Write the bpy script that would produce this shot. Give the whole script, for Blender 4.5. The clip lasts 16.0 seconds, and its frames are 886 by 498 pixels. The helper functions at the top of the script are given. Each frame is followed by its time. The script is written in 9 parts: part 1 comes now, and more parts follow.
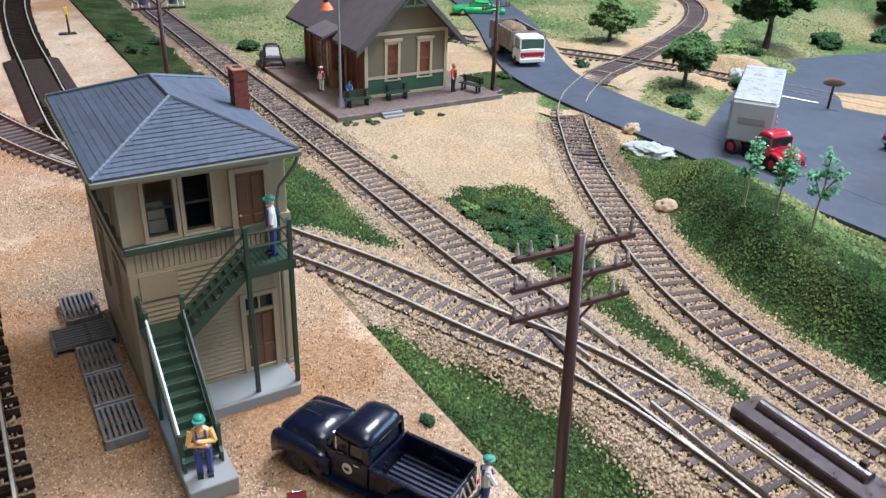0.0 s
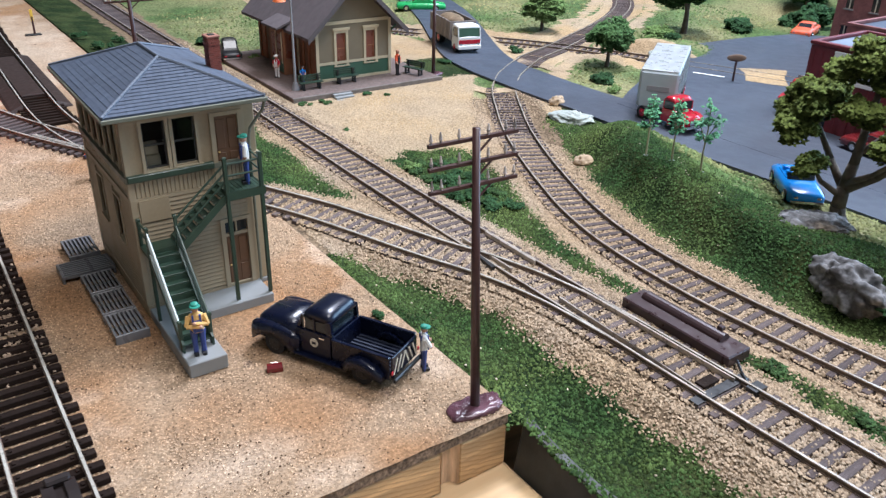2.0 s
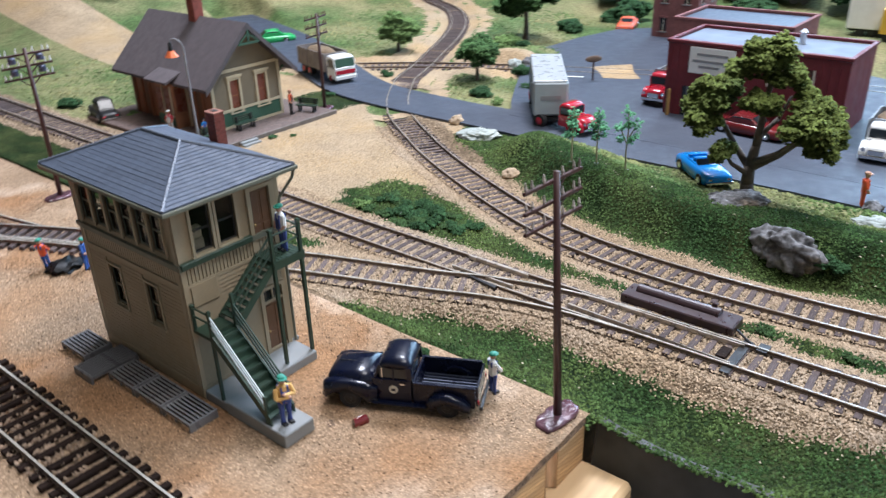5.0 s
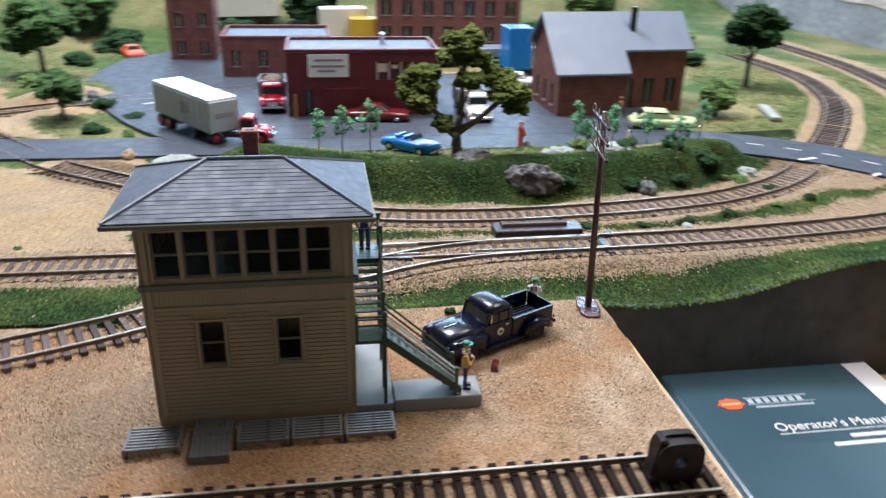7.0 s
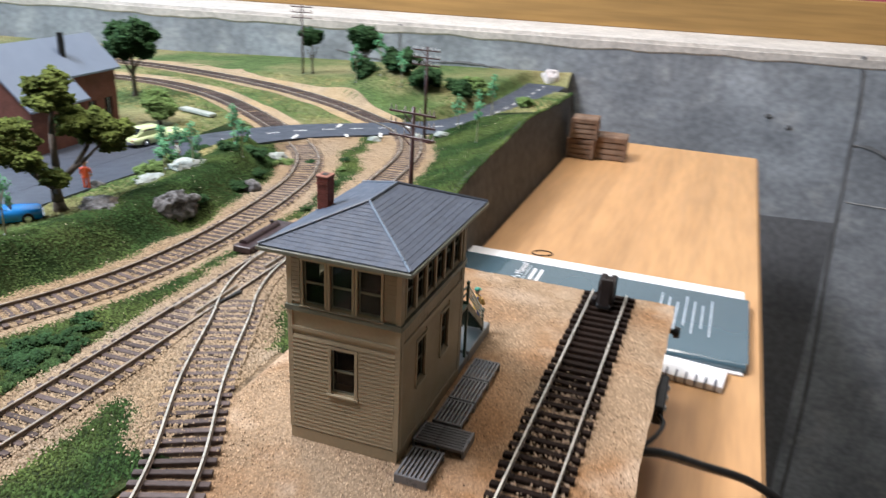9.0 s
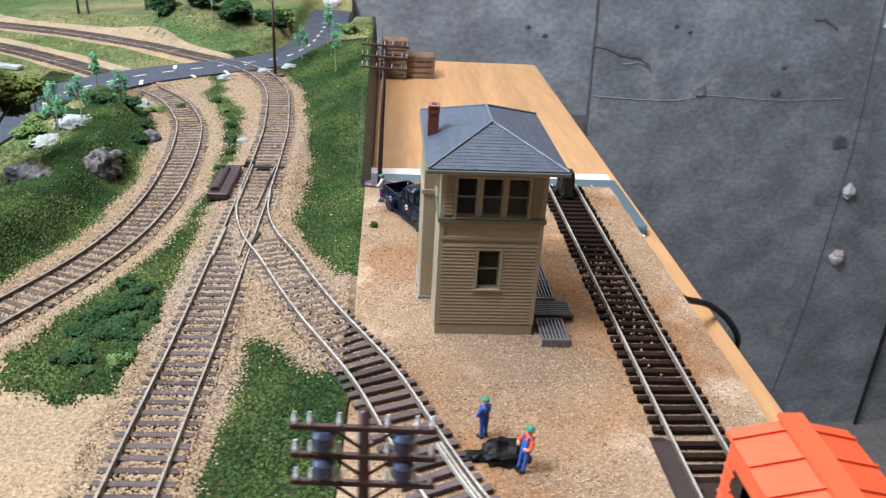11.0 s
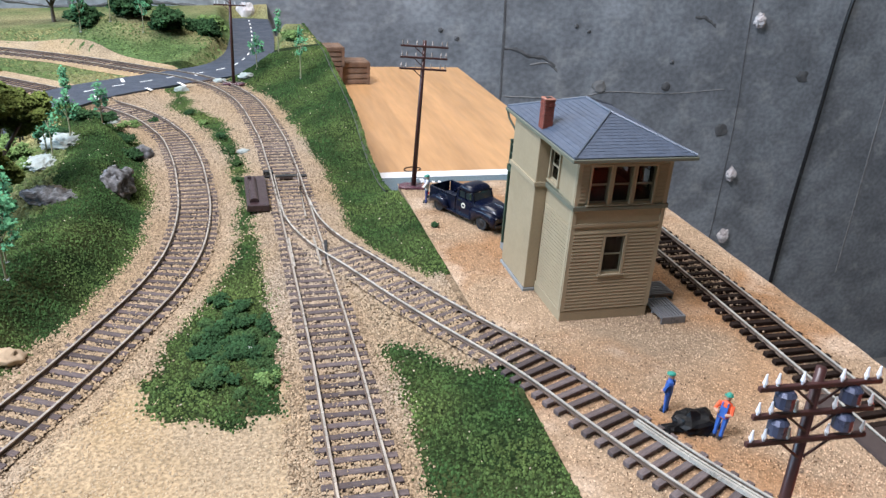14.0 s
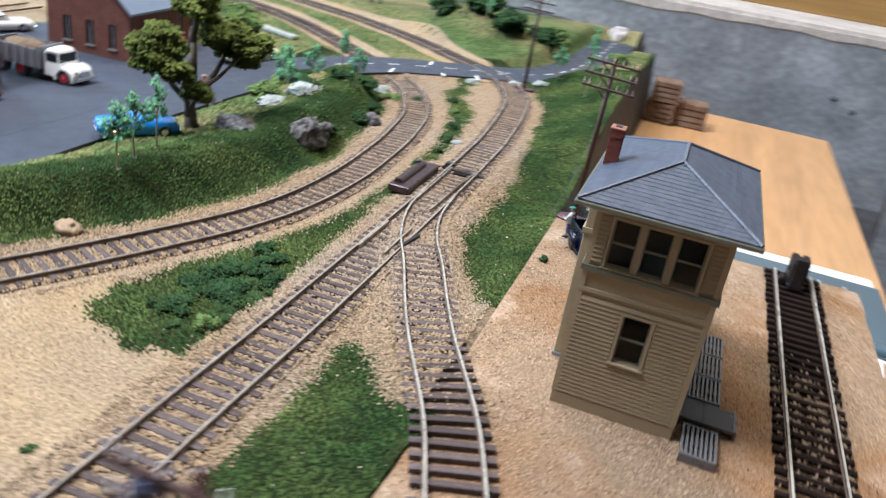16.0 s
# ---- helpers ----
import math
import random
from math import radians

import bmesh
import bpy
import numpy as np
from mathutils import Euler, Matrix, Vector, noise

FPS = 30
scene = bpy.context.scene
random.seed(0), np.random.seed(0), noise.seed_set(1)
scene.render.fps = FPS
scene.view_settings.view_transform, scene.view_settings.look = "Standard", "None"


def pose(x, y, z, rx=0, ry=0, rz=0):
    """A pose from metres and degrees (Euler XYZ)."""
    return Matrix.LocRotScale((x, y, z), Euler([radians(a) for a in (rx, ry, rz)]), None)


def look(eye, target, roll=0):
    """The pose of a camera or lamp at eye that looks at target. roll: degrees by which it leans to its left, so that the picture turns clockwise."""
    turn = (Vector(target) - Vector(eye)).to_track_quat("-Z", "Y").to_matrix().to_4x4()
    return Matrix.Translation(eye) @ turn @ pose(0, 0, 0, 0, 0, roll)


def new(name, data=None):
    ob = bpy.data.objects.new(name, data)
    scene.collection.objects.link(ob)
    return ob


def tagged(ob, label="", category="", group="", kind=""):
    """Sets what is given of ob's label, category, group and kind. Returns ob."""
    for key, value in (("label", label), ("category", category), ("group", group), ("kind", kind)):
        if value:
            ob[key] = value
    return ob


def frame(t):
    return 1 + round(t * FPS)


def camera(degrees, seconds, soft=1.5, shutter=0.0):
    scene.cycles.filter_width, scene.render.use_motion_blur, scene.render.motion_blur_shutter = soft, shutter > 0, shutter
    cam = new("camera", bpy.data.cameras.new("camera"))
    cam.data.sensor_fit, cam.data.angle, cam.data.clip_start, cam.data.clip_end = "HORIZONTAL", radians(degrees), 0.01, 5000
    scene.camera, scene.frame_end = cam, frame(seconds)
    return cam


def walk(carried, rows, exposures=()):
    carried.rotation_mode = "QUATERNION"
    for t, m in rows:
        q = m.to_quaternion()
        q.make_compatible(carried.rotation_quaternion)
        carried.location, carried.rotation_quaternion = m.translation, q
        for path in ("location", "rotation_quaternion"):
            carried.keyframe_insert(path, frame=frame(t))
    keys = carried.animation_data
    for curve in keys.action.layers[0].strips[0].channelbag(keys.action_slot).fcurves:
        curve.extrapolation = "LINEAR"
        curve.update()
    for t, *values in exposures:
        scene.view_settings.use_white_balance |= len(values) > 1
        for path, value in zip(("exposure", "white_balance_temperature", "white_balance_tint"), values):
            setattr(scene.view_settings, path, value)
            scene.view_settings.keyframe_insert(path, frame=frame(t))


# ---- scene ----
import collections

cam = camera(58.6, 16.0, soft=1.35, shutter=0.5)
PATH = [
    (0, (-0.0468, -0.2326, 0.1516), (0.0570, -0.0669, 0.0508), 2.27),
    (0.5, (-0.0513, -0.2332, 0.1455), (0.0542, -0.0692, 0.0436), 2.27),
    (1, (-0.0547, -0.2557, 0.1443), (0.0535, -0.0940, 0.0418), 2.04),
    (1.5, (-0.0644, -0.2731, 0.1494), (0.0466, -0.1123, 0.0484), 1.73),
    (2, (-0.0748, -0.2892, 0.1511), (0.0389, -0.1289, 0.0523), 1.45),
    (2.5, (-0.0866, -0.2927, 0.1566), (0.0298, -0.1336, 0.0589), 0.93),
    (3, (-0.0943, -0.2947, 0.1560), (0.0248, -0.1378, 0.0581), 1.11),
    (3.5, (-0.0988, -0.2917, 0.1528), (0.0215, -0.1365, 0.0534), 0.81),
    (3.7, (-0.0993, -0.2924, 0.1536), (0.0215, -0.1381, 0.0537), 0.63),
    (6, (-0.2196, -0.1576, 0.1778), (-0.0304, -0.0942, 0.0851), -2.27),
    (6.5, (-0.2527, -0.0977, 0.1750), (-0.0536, -0.0828, 0.0825), -0.45),
    (7, (-0.2480, -0.0239, 0.1635), (-0.0496, -0.0564, 0.0742), 1.45),
    (7.5, (-0.2171, 0.0663, 0.1614), (-0.0384, -0.0272, 0.0734), 2.54),
    (8, (-0.1681, 0.1364, 0.1569), (-0.0215, -0.0039, 0.0718), 4.10),
    (8.5, (-0.1243, 0.2071, 0.1703), (-0.0238, 0.0291, 0.0891), 3.39),
    (9, (-0.1072, 0.2434, 0.1699), (-0.0399, 0.0500, 0.0895), 2.80),
    (9.5, (-0.0648, 0.2901, 0.1726), (-0.0352, 0.0891, 0.0882), 3.19),
    (10, (-0.0217, 0.3134, 0.1753), (-0.0141, 0.1149, 0.0806), 4.24),
    (10.2, (-0.0092, 0.3169, 0.1765), (-0.0050, 0.1187, 0.0811), 4.30),
    (12.3, (0.1203, 0.3080, 0.1681), (0.0635, 0.1189, 0.0710), 2.19),
    (12.5, (0.1289, 0.3035, 0.1652), (0.0687, 0.1156, 0.0680), 2.55),
    (13, (0.1468, 0.3045, 0.1619), (0.0844, 0.1170, 0.0653), 3.25),
    (13.5, (0.1562, 0.3050, 0.1654), (0.0965, 0.1154, 0.0712), 3.38),
    (14, (0.1548, 0.3042, 0.1661), (0.0982, 0.1120, 0.0750), 3.80),
    (14.5, (0.1319, 0.3011, 0.1636), (0.0820, 0.1056, 0.0759), 4.72),
    (15, (0.0976, 0.3045, 0.1656), (0.0688, 0.1036, 0.0806), 5.62),
    (15.5, (0.0647, 0.3051, 0.1591), (0.0695, 0.1027, 0.0729), 7.65),
    (16, (0.0023, 0.2626, 0.1551), (0.0564, 0.0708, 0.0619), 9.78),
]
walk(cam, [(t, look(eye, target, roll)) for t, eye, target, roll in PATH],
     exposures=((0.0, 0.02, 5880, 10), (3.5, 0.01, 5880, 10), (6.0, -0.05, 6080, 10), (7.0, -0.12, 6300, 10), (7.6, -0.04, 6420, 10), (9.0, 0.0, 6550, 10), (10.2, 0.0, 6300, 10), (12.5, -0.08, 6250, 10), (14.0, -0.06, 6180, 10), (16.0, -0.08, 6250, 10)))

# ---- light: a daylit basement room with ceiling panels ----
world = bpy.data.worlds.new("room_air")
world.use_nodes = True
world.node_tree.nodes["Background"].inputs[0].default_value = (0.75, 0.83, 1.0, 1)
world.node_tree.nodes["Background"].inputs[1].default_value = 0.05
scene.world = world


def area(name, eye, target, sx, sy, watts, colour):
    lamp = bpy.data.lights.new(name, "AREA")
    lamp.shape, lamp.size, lamp.size_y, lamp.energy, lamp.color = "RECTANGLE", sx, sy, watts, colour
    ob = new(name, lamp)
    ob.matrix_world = look(eye, target)
    return ob


area("ceiling_lamp", (0.75, 0.25, 1.25), (0.1, 0.0, 0), 0.45, 0.32, 33.5, (0.9, 0.9, 0.97))
area("ceiling_lamp", (0.2, -0.58, 1.35), (0.05, -0.35, 0), 0.9, 0.4, 19, (0.98, 0.91, 0.86))
area("window_light", (2.2, -0.3, 0.75), (0.2, -0.1, 0), 1.8, 0.9, 60, (0.52, 0.76, 1.0))

S = 0.001  # all lengths below are millimetres


# ---- materials ----
def mat(name, colour, rough=0.7, metal=0.0, vary=0.18, scale=300, fine=0.0, fscale=1500, bump=0.0, bscale=900, tint=None, tscale=60, tamount=0.5,
        spec=0.5, coat=0.0, random_amount=0.0, grain=None, tedge=(0.42, 0.68), pale=None, pscale=30, stains=(), pale_and_lit=()):
    m = bpy.data.materials.new(name)
    m.use_nodes = True
    nt = m.node_tree
    p = nt.nodes["Principled BSDF"]
    p.inputs["Roughness"].default_value, p.inputs["Metallic"].default_value = rough, metal
    p.inputs["Specular IOR Level"].default_value = spec
    p.inputs["Coat Weight"].default_value = coat
    tc = nt.nodes.new("ShaderNodeTexCoord")
    vec = tc.outputs["Object"]
    if grain:
        mp = nt.nodes.new("ShaderNodeMapping")
        mp.inputs["Scale"].default_value = grain
        nt.links.new(vec, mp.inputs[0])
        vec = mp.outputs[0]

    def tex(sc, detail=4):
        n = nt.nodes.new("ShaderNodeTexNoise")
        n.inputs["Scale"].default_value, n.inputs["Detail"].default_value = sc, detail
        nt.links.new(vec, n.inputs["Vector"])
        return n

    def ramp(src, lo, hi, a=0.3, b=0.7):
        r = nt.nodes.new("ShaderNodeMapRange")
        r.inputs[1].default_value, r.inputs[2].default_value, r.inputs[3].default_value, r.inputs[4].default_value = a, b, lo, hi
        nt.links.new(src, r.inputs[0])
        return r.outputs[0]

    def mix(kind, fac, a, b):
        x = nt.nodes.new("ShaderNodeMix")
        x.data_type, x.blend_type = "RGBA", kind
        for sock, val in ((x.inputs[0], fac), (x.inputs[6], a), (x.inputs[7], b)):
            if isinstance(val, (int, float)):
                sock.default_value = val
            elif isinstance(val, tuple):
                sock.default_value = (*val[:3], 1)
            else:
                nt.links.new(val, sock)
        return x.outputs[2]

    n1 = tex(scale)
    dark = tuple(c * (1 - vary) for c in colour)
    light = tuple(min(1, c * (1 + vary)) for c in colour)
    col = mix("MIX", ramp(n1.outputs[0], 0, 1), dark, light)
    if tint:
        n3 = tex(tscale, 3)
        col = mix("MIX", ramp(n3.outputs[0], 0, tamount, *tedge), col, tint)
    if pale:
        n4 = tex(pscale, 4)
        col = mix("MIX", ramp(n4.outputs[0], 0, 0.7, 0.55, 0.68), col, pale)
    for cx, cy, rx, ry, amount, blot in [(*q, tint) for q in stains] + [(*q, pale) for q in pale_and_lit]:
        sx = nt.nodes.new("ShaderNodeMapping")
        sx.inputs["Location"].default_value = (-cx / rx, -cy / ry, 0)
        sx.inputs["Scale"].default_value = (1 / rx, 1 / ry, 0)
        nt.links.new(vec, sx.inputs[0])
        ln = nt.nodes.new("ShaderNodeVectorMath")
        ln.operation = "LENGTH"
        nt.links.new(sx.outputs[0], ln.inputs[0])
        jit = nt.nodes.new("ShaderNodeMath")
        jit.operation = "MULTIPLY_ADD"
        nt.links.new(tex(35, 4).outputs[0], jit.inputs[0])
        jit.inputs[1].default_value = 1.3
        nt.links.new(ln.outputs["Value"], jit.inputs[2])
        col = mix("MIX", ramp(jit.outputs[0], amount, 0, 0.75, 1.6), col, blot)
    if fine:
        n2 = tex(fscale, 2)
        col = mix("MULTIPLY", 1.0, col, mix("MIX", ramp(n2.outputs[0], 0, 1, 0.35, 0.65), (1 - fine,) * 3, (1 + fine * 0.5,) * 3))
    if random_amount:
        oi = nt.nodes.new("ShaderNodeObjectInfo")
        ge = nt.nodes.new("ShaderNodeNewGeometry")
        ad = nt.nodes.new("ShaderNodeMath")
        ad.operation = "ADD"
        nt.links.new(oi.outputs["Random"], ad.inputs[0])
        nt.links.new(ge.outputs["Random Per Island"], ad.inputs[1])
        fr = nt.nodes.new("ShaderNodeMath")
        fr.operation = "FRACT"
        nt.links.new(ad.outputs[0], fr.inputs[0])
        col = mix("MULTIPLY", 1.0, col, mix("MIX", fr.outputs[0], (1 - random_amount,) * 3, (1 + random_amount,) * 3))
    nt.links.new(col, p.inputs["Base Color"])
    if bump:
        nb = tex(bscale, 5)
        b = nt.nodes.new("ShaderNodeBump")
        b.inputs["Strength"].default_value, b.inputs["Distance"].default_value = min(1, bump), 0.0006
        nt.links.new(nb.outputs[0], b.inputs["Height"])
        nt.links.new(b.outputs[0], p.inputs["Normal"])
    if rough > 0.25:
        nr = tex(scale * 1.7, 3)
        nt.links.new(ramp(nr.outputs[0], max(0.05, rough - 0.1), min(1, rough + 0.1)), p.inputs["Roughness"])
    return m


M = {}
# First pale spot puts brighter light on the far board into both sand colours.
M["sand"] = mat("sand", (0.33, 0.232, 0.148), 0.95, vary=0.14, scale=25, fine=0.3, fscale=900, bump=0.8, bscale=1100, tint=(0.30, 0.165, 0.08), tscale=13, tamount=0.9, tedge=(0.47, 0.60), pale=(0.53, 0.41, 0.30), pscale=24, stains=((-0.042, 0.0, 0.026, 0.055, 0.9), (0.0, -0.105, 0.04, 0.022, 0.6), (-0.03, 0.09, 0.04, 0.03, 0.5), (0.005, -0.116, 0.03, 0.016, 0.75), (-0.027, -0.096, 0.02, 0.014, 0.55)), pale_and_lit=((-0.01, 0.44, 0.13, 0.2, 0.9), (-0.021, -0.121, 0.022, 0.012, 0.6)), spec=0.15)
M["sand_grain"] = mat("sand_grain", (0.445, 0.318, 0.208), 0.95, vary=0.15, scale=200, random_amount=0.48, tint=(0.36, 0.20, 0.10), tscale=13, tamount=0.9, tedge=(0.47, 0.60), pale=(0.57, 0.45, 0.34), pscale=24, stains=((-0.042, 0.0, 0.026, 0.055, 0.9), (0.0, -0.105, 0.04, 0.022, 0.6), (-0.03, 0.09, 0.04, 0.03, 0.5), (0.005, -0.116, 0.03, 0.016, 0.75), (-0.027, -0.096, 0.02, 0.014, 0.55)), pale_and_lit=((-0.01, 0.44, 0.13, 0.2, 0.9), (-0.021, -0.121, 0.022, 0.012, 0.6)), spec=0.15)
M["sand_dark"] = mat("dark_sand_grain", (0.085, 0.052, 0.032), 0.9, vary=0.2, scale=200, random_amount=0.5, spec=0.2)
# Darker than its grains, painting shade into the gaps between them.
M["ballast"] = mat("ballast", (0.205, 0.148, 0.094), 0.95, vary=0.25, scale=200, fine=0.5, fscale=700, bump=1.0, bscale=800, spec=0.15)
M["ballast_grain"] = mat("ballast_grain", (0.335, 0.246, 0.156), 0.95, vary=0.15, scale=300, random_amount=0.34, spec=0.2, tint=(0.36, 0.315, 0.265), tscale=11, tamount=0.4)
M["speck"] = mat("pale_granule", (0.40, 0.34, 0.25), 0.95, vary=0.15, scale=300, random_amount=0.4, spec=0.2)
M["yard"] = mat("dry_yard", (0.36, 0.272, 0.175), 0.95, vary=0.15, scale=40, fine=0.35, fscale=700, bump=0.8, bscale=700, tint=(0.44, 0.29, 0.13), tscale=18, tamount=0.5, spec=0.15)
M["straw"] = mat("straw_crumb", (0.37, 0.285, 0.185), 0.95, vary=0.12, scale=60, random_amount=0.22, spec=0.1)
# Ground colour lowered to paint shade between the tufts.
M["turf"] = mat("turf", (0.016, 0.03, 0.0095), 1.0, vary=0.35, scale=120, fine=0.6, fscale=700, bump=1.0, bscale=700, tint=(0.085, 0.1, 0.034), tscale=35, tamount=0.5, spec=0.1)
M["turf_tuft"] = mat("turf_tuft", (0.028, 0.058, 0.018), 1.0, vary=0.3, scale=60, random_amount=0.6, tint=(0.115, 0.15, 0.044), tscale=20, tamount=0.65, spec=0.1)
M["meadow"] = mat("meadow", (0.088, 0.135, 0.048), 1.0, vary=0.25, scale=60, fine=0.45, fscale=500, bump=1.0, bscale=400, tint=(0.34, 0.285, 0.15), tscale=9, tamount=0.75, spec=0.1)
M["meadow_tuft"] = mat("meadow_tuft", (0.08, 0.125, 0.042), 1.0, vary=0.3, scale=30, random_amount=0.5, tint=(0.30, 0.25, 0.12), tscale=14, tamount=0.8, spec=0.1)
M["asphalt"] = mat("asphalt", (0.052, 0.063, 0.087), 0.6, vary=0.1, scale=60, fine=0.12, fscale=1500, bump=0.15, bscale=1500, tint=(0.062, 0.072, 0.094), tscale=15, tamount=0.6, spec=0.35)
M["plaster_edge"] = mat("fascia_paint", (0.035, 0.036, 0.032), 0.65, vary=0.25, scale=80, bump=0.3, bscale=300, tint=(0.06, 0.062, 0.058), tscale=40)
M["concrete"] = mat("concrete", (0.32, 0.35, 0.385), 0.9, vary=0.32, scale=14, fine=0.2, fscale=120, bump=0.6, bscale=70, tint=(0.20, 0.215, 0.238), tscale=5, tamount=0.6, tedge=(0.46, 0.64), spec=0.3, grain=(0.9, 1, 1.15), pale=(0.42, 0.44, 0.46), pscale=21)
M["concrete_white"] = mat("ledge_concrete", (0.55, 0.51, 0.47), 0.9, vary=0.15, scale=20, fine=0.2, fscale=200, bump=0.5, bscale=90)
M["tabletop"] = mat("maple_tabletop", (0.55, 0.315, 0.145), 0.45, vary=0.12, scale=12, grain=(3, 0.35, 1), fine=0.1, fscale=60, tint=(0.58, 0.335, 0.155), tscale=6)
M["lumber"] = mat("pine_lumber", (0.66, 0.46, 0.25), 0.7, vary=0.2, scale=90, grain=(0.15, 1, 2.5), fine=0.22, fscale=160, bump=0.3, bscale=300)
M["notch"] = mat("splintered_bore", (0.62, 0.44, 0.28), 0.85, vary=0.4, scale=150, grain=(3, 1, 0.4), bump=0.8, bscale=300)
M["lumber_end"] = mat("fir_lumber", (0.6, 0.38, 0.18), 0.7, vary=0.25, scale=60, grain=(0.25, 1, 3), fine=0.3, fscale=140, bump=0.4, bscale=200)
_nt = M["lumber_end"].node_tree
_p = _nt.nodes["Principled BSDF"]
_col = _p.inputs["Base Color"].links[0].from_socket
_tc, _mp, _wv, _mx = _nt.nodes.new("ShaderNodeTexCoord"), _nt.nodes.new("ShaderNodeMapping"), _nt.nodes.new("ShaderNodeTexWave"), _nt.nodes.new("ShaderNodeMix")
_mp.inputs["Rotation"].default_value = (0, math.radians(-14), 0)
_wv.bands_direction, _wv.wave_profile = "Z", "SAW"
_wv.inputs["Scale"].default_value, _wv.inputs["Distortion"].default_value = 190, 2.2
_wv.inputs["Detail"].default_value, _wv.inputs["Detail Scale"].default_value = 3, 1.2
_mx.data_type, _mx.blend_type = "RGBA", "MIX"
_mr = _nt.nodes.new("ShaderNodeMapRange")
_mr.inputs[1].default_value, _mr.inputs[2].default_value, _mr.inputs[4].default_value = 0.55, 1.0, 0.75
_nt.links.new(_tc.outputs["Object"], _mp.inputs[0])
_nt.links.new(_mp.outputs[0], _wv.inputs["Vector"])
_nt.links.new(_wv.outputs["Fac"], _mr.inputs[0])
_nt.links.new(_mr.outputs[0], _mx.inputs[0])
_nt.links.new(_col, _mx.inputs[6])
_mx.inputs[7].default_value = (0.30, 0.16, 0.065, 1)
_nt.links.new(_mx.outputs[2], _p.inputs["Base Color"])
M["board_edge"] = mat("chipboard_edge", (0.25, 0.165, 0.105), 0.95, vary=0.4, scale=300, fine=0.5, fscale=900, bump=1.0, bscale=600)
M["rail"] = mat("browned_rail", (0.135, 0.095, 0.072), 0.5, 0.25, vary=0.3, scale=150, tint=(0.2, 0.145, 0.11), tscale=90, tamount=0.6)
M["rail_top"] = mat("polished_rail_head", (0.44, 0.39, 0.33), 0.3, 0.35, vary=0.2, scale=90, tint=(0.27, 0.2, 0.155), tscale=45, tamount=0.4)
M["nickel"] = mat("bright_nickel_rail", (0.55, 0.52, 0.455), 0.28, 0.35, vary=0.2, scale=90, tint=(0.34, 0.29, 0.24), tscale=60, tamount=0.3)
M["tie_grey"] = mat("weathered_tie", (0.105, 0.083, 0.08), 0.9, vary=0.25, scale=400, grain=(1, 4, 1), random_amount=0.3, bump=0.4, bscale=900, spec=0.2)
M["tie_brown"] = mat("brown_plastic_tie", (0.017, 0.0105, 0.008), 0.8, vary=0.2, scale=400, random_amount=0.2, bump=0.4, bscale=900, spec=0.1)
M["brown_plastic"] = mat("dark_brown_plastic", (0.034, 0.022, 0.019), 0.55, vary=0.12, scale=200, spec=0.2)
M["tan"] = mat("tan_plastic_wall", (0.31, 0.247, 0.157), 0.55, vary=0.06, scale=60, fine=0.05, fscale=900, tint=(0.305, 0.243, 0.15), tscale=40, tamount=0.4)
M["tan_trim"] = mat("tan_trim", (0.32, 0.262, 0.172), 0.5, vary=0.06, scale=80)
M["found"] = mat("grey_foundation", (0.23, 0.24, 0.24), 0.6, vary=0.1, scale=120, tint=(0.18, 0.18, 0.17), tscale=60)
M["slate"] = mat("slate_roof", (0.062, 0.079, 0.114), 0.62, vary=0.05, scale=150, random_amount=0.10, fine=0.08, fscale=900)
M["slate_trim"] = mat("roof_edge", (0.11, 0.13, 0.165), 0.5, vary=0.1, scale=150)
M["gutter"] = mat("gutter_grey_green", (0.13, 0.135, 0.1), 0.45, vary=0.08, scale=100)
M["green"] = mat("dark_green_paint", (0.027, 0.052, 0.034), 0.42, vary=0.15, scale=150)
# Near-white colour paints in the gloss highlight of the green handrail.
M["green_light"] = mat("scuffed_green_rail", (0.55, 0.60, 0.58), 0.3, vary=0.1, scale=200)
M["door"] = mat("brown_door", (0.125, 0.062, 0.03), 0.55, vary=0.12, scale=150)
# Near-black interior colours: the tower's indoor shade is painted in.
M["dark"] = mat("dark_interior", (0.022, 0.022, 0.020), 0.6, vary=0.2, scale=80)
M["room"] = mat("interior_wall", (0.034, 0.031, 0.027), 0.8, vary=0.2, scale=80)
M["paper"] = mat("cream_paper", (0.72, 0.62, 0.48), 0.8, vary=0.05, scale=80)
M["brick"] = mat("red_brick", (0.20, 0.052, 0.035), 0.8, vary=0.2, scale=300, random_amount=0.22)
M["mortar"] = mat("mortar", (0.21, 0.10, 0.08), 0.9, vary=0.2, scale=300)
M["soot"] = mat("chimney_pot", (0.30, 0.13, 0.09), 0.8, vary=0.2, scale=300)
M["wood_pole"] = mat("brown_plastic_pole", (0.052, 0.02, 0.018), 0.4, vary=0.12, scale=150)
M["glue"] = mat("glossy_glue_base", (0.085, 0.036, 0.048), 0.24, vary=0.4, scale=160, bump=1.0, bscale=420, coat=0.3)
M["insulator"] = mat("clear_insulator", (0.76, 0.76, 0.8), 0.15, vary=0.05, scale=200)
M["insulator_dim"] = mat("smoky_insulator", (0.4, 0.35, 0.32), 0.18, vary=0.35, scale=200, random_amount=0.5)
M["insulator_brown"] = mat("brown_insulator", (0.12, 0.06, 0.045), 0.3, vary=0.1, scale=200)
M["navy"] = mat("navy_enamel", (0.003, 0.0048, 0.016), 0.3, vary=0.1, scale=100, coat=0.25, spec=0.25)
M["black"] = mat("black_plastic", (0.012, 0.012, 0.013), 0.4, vary=0.2, scale=100)
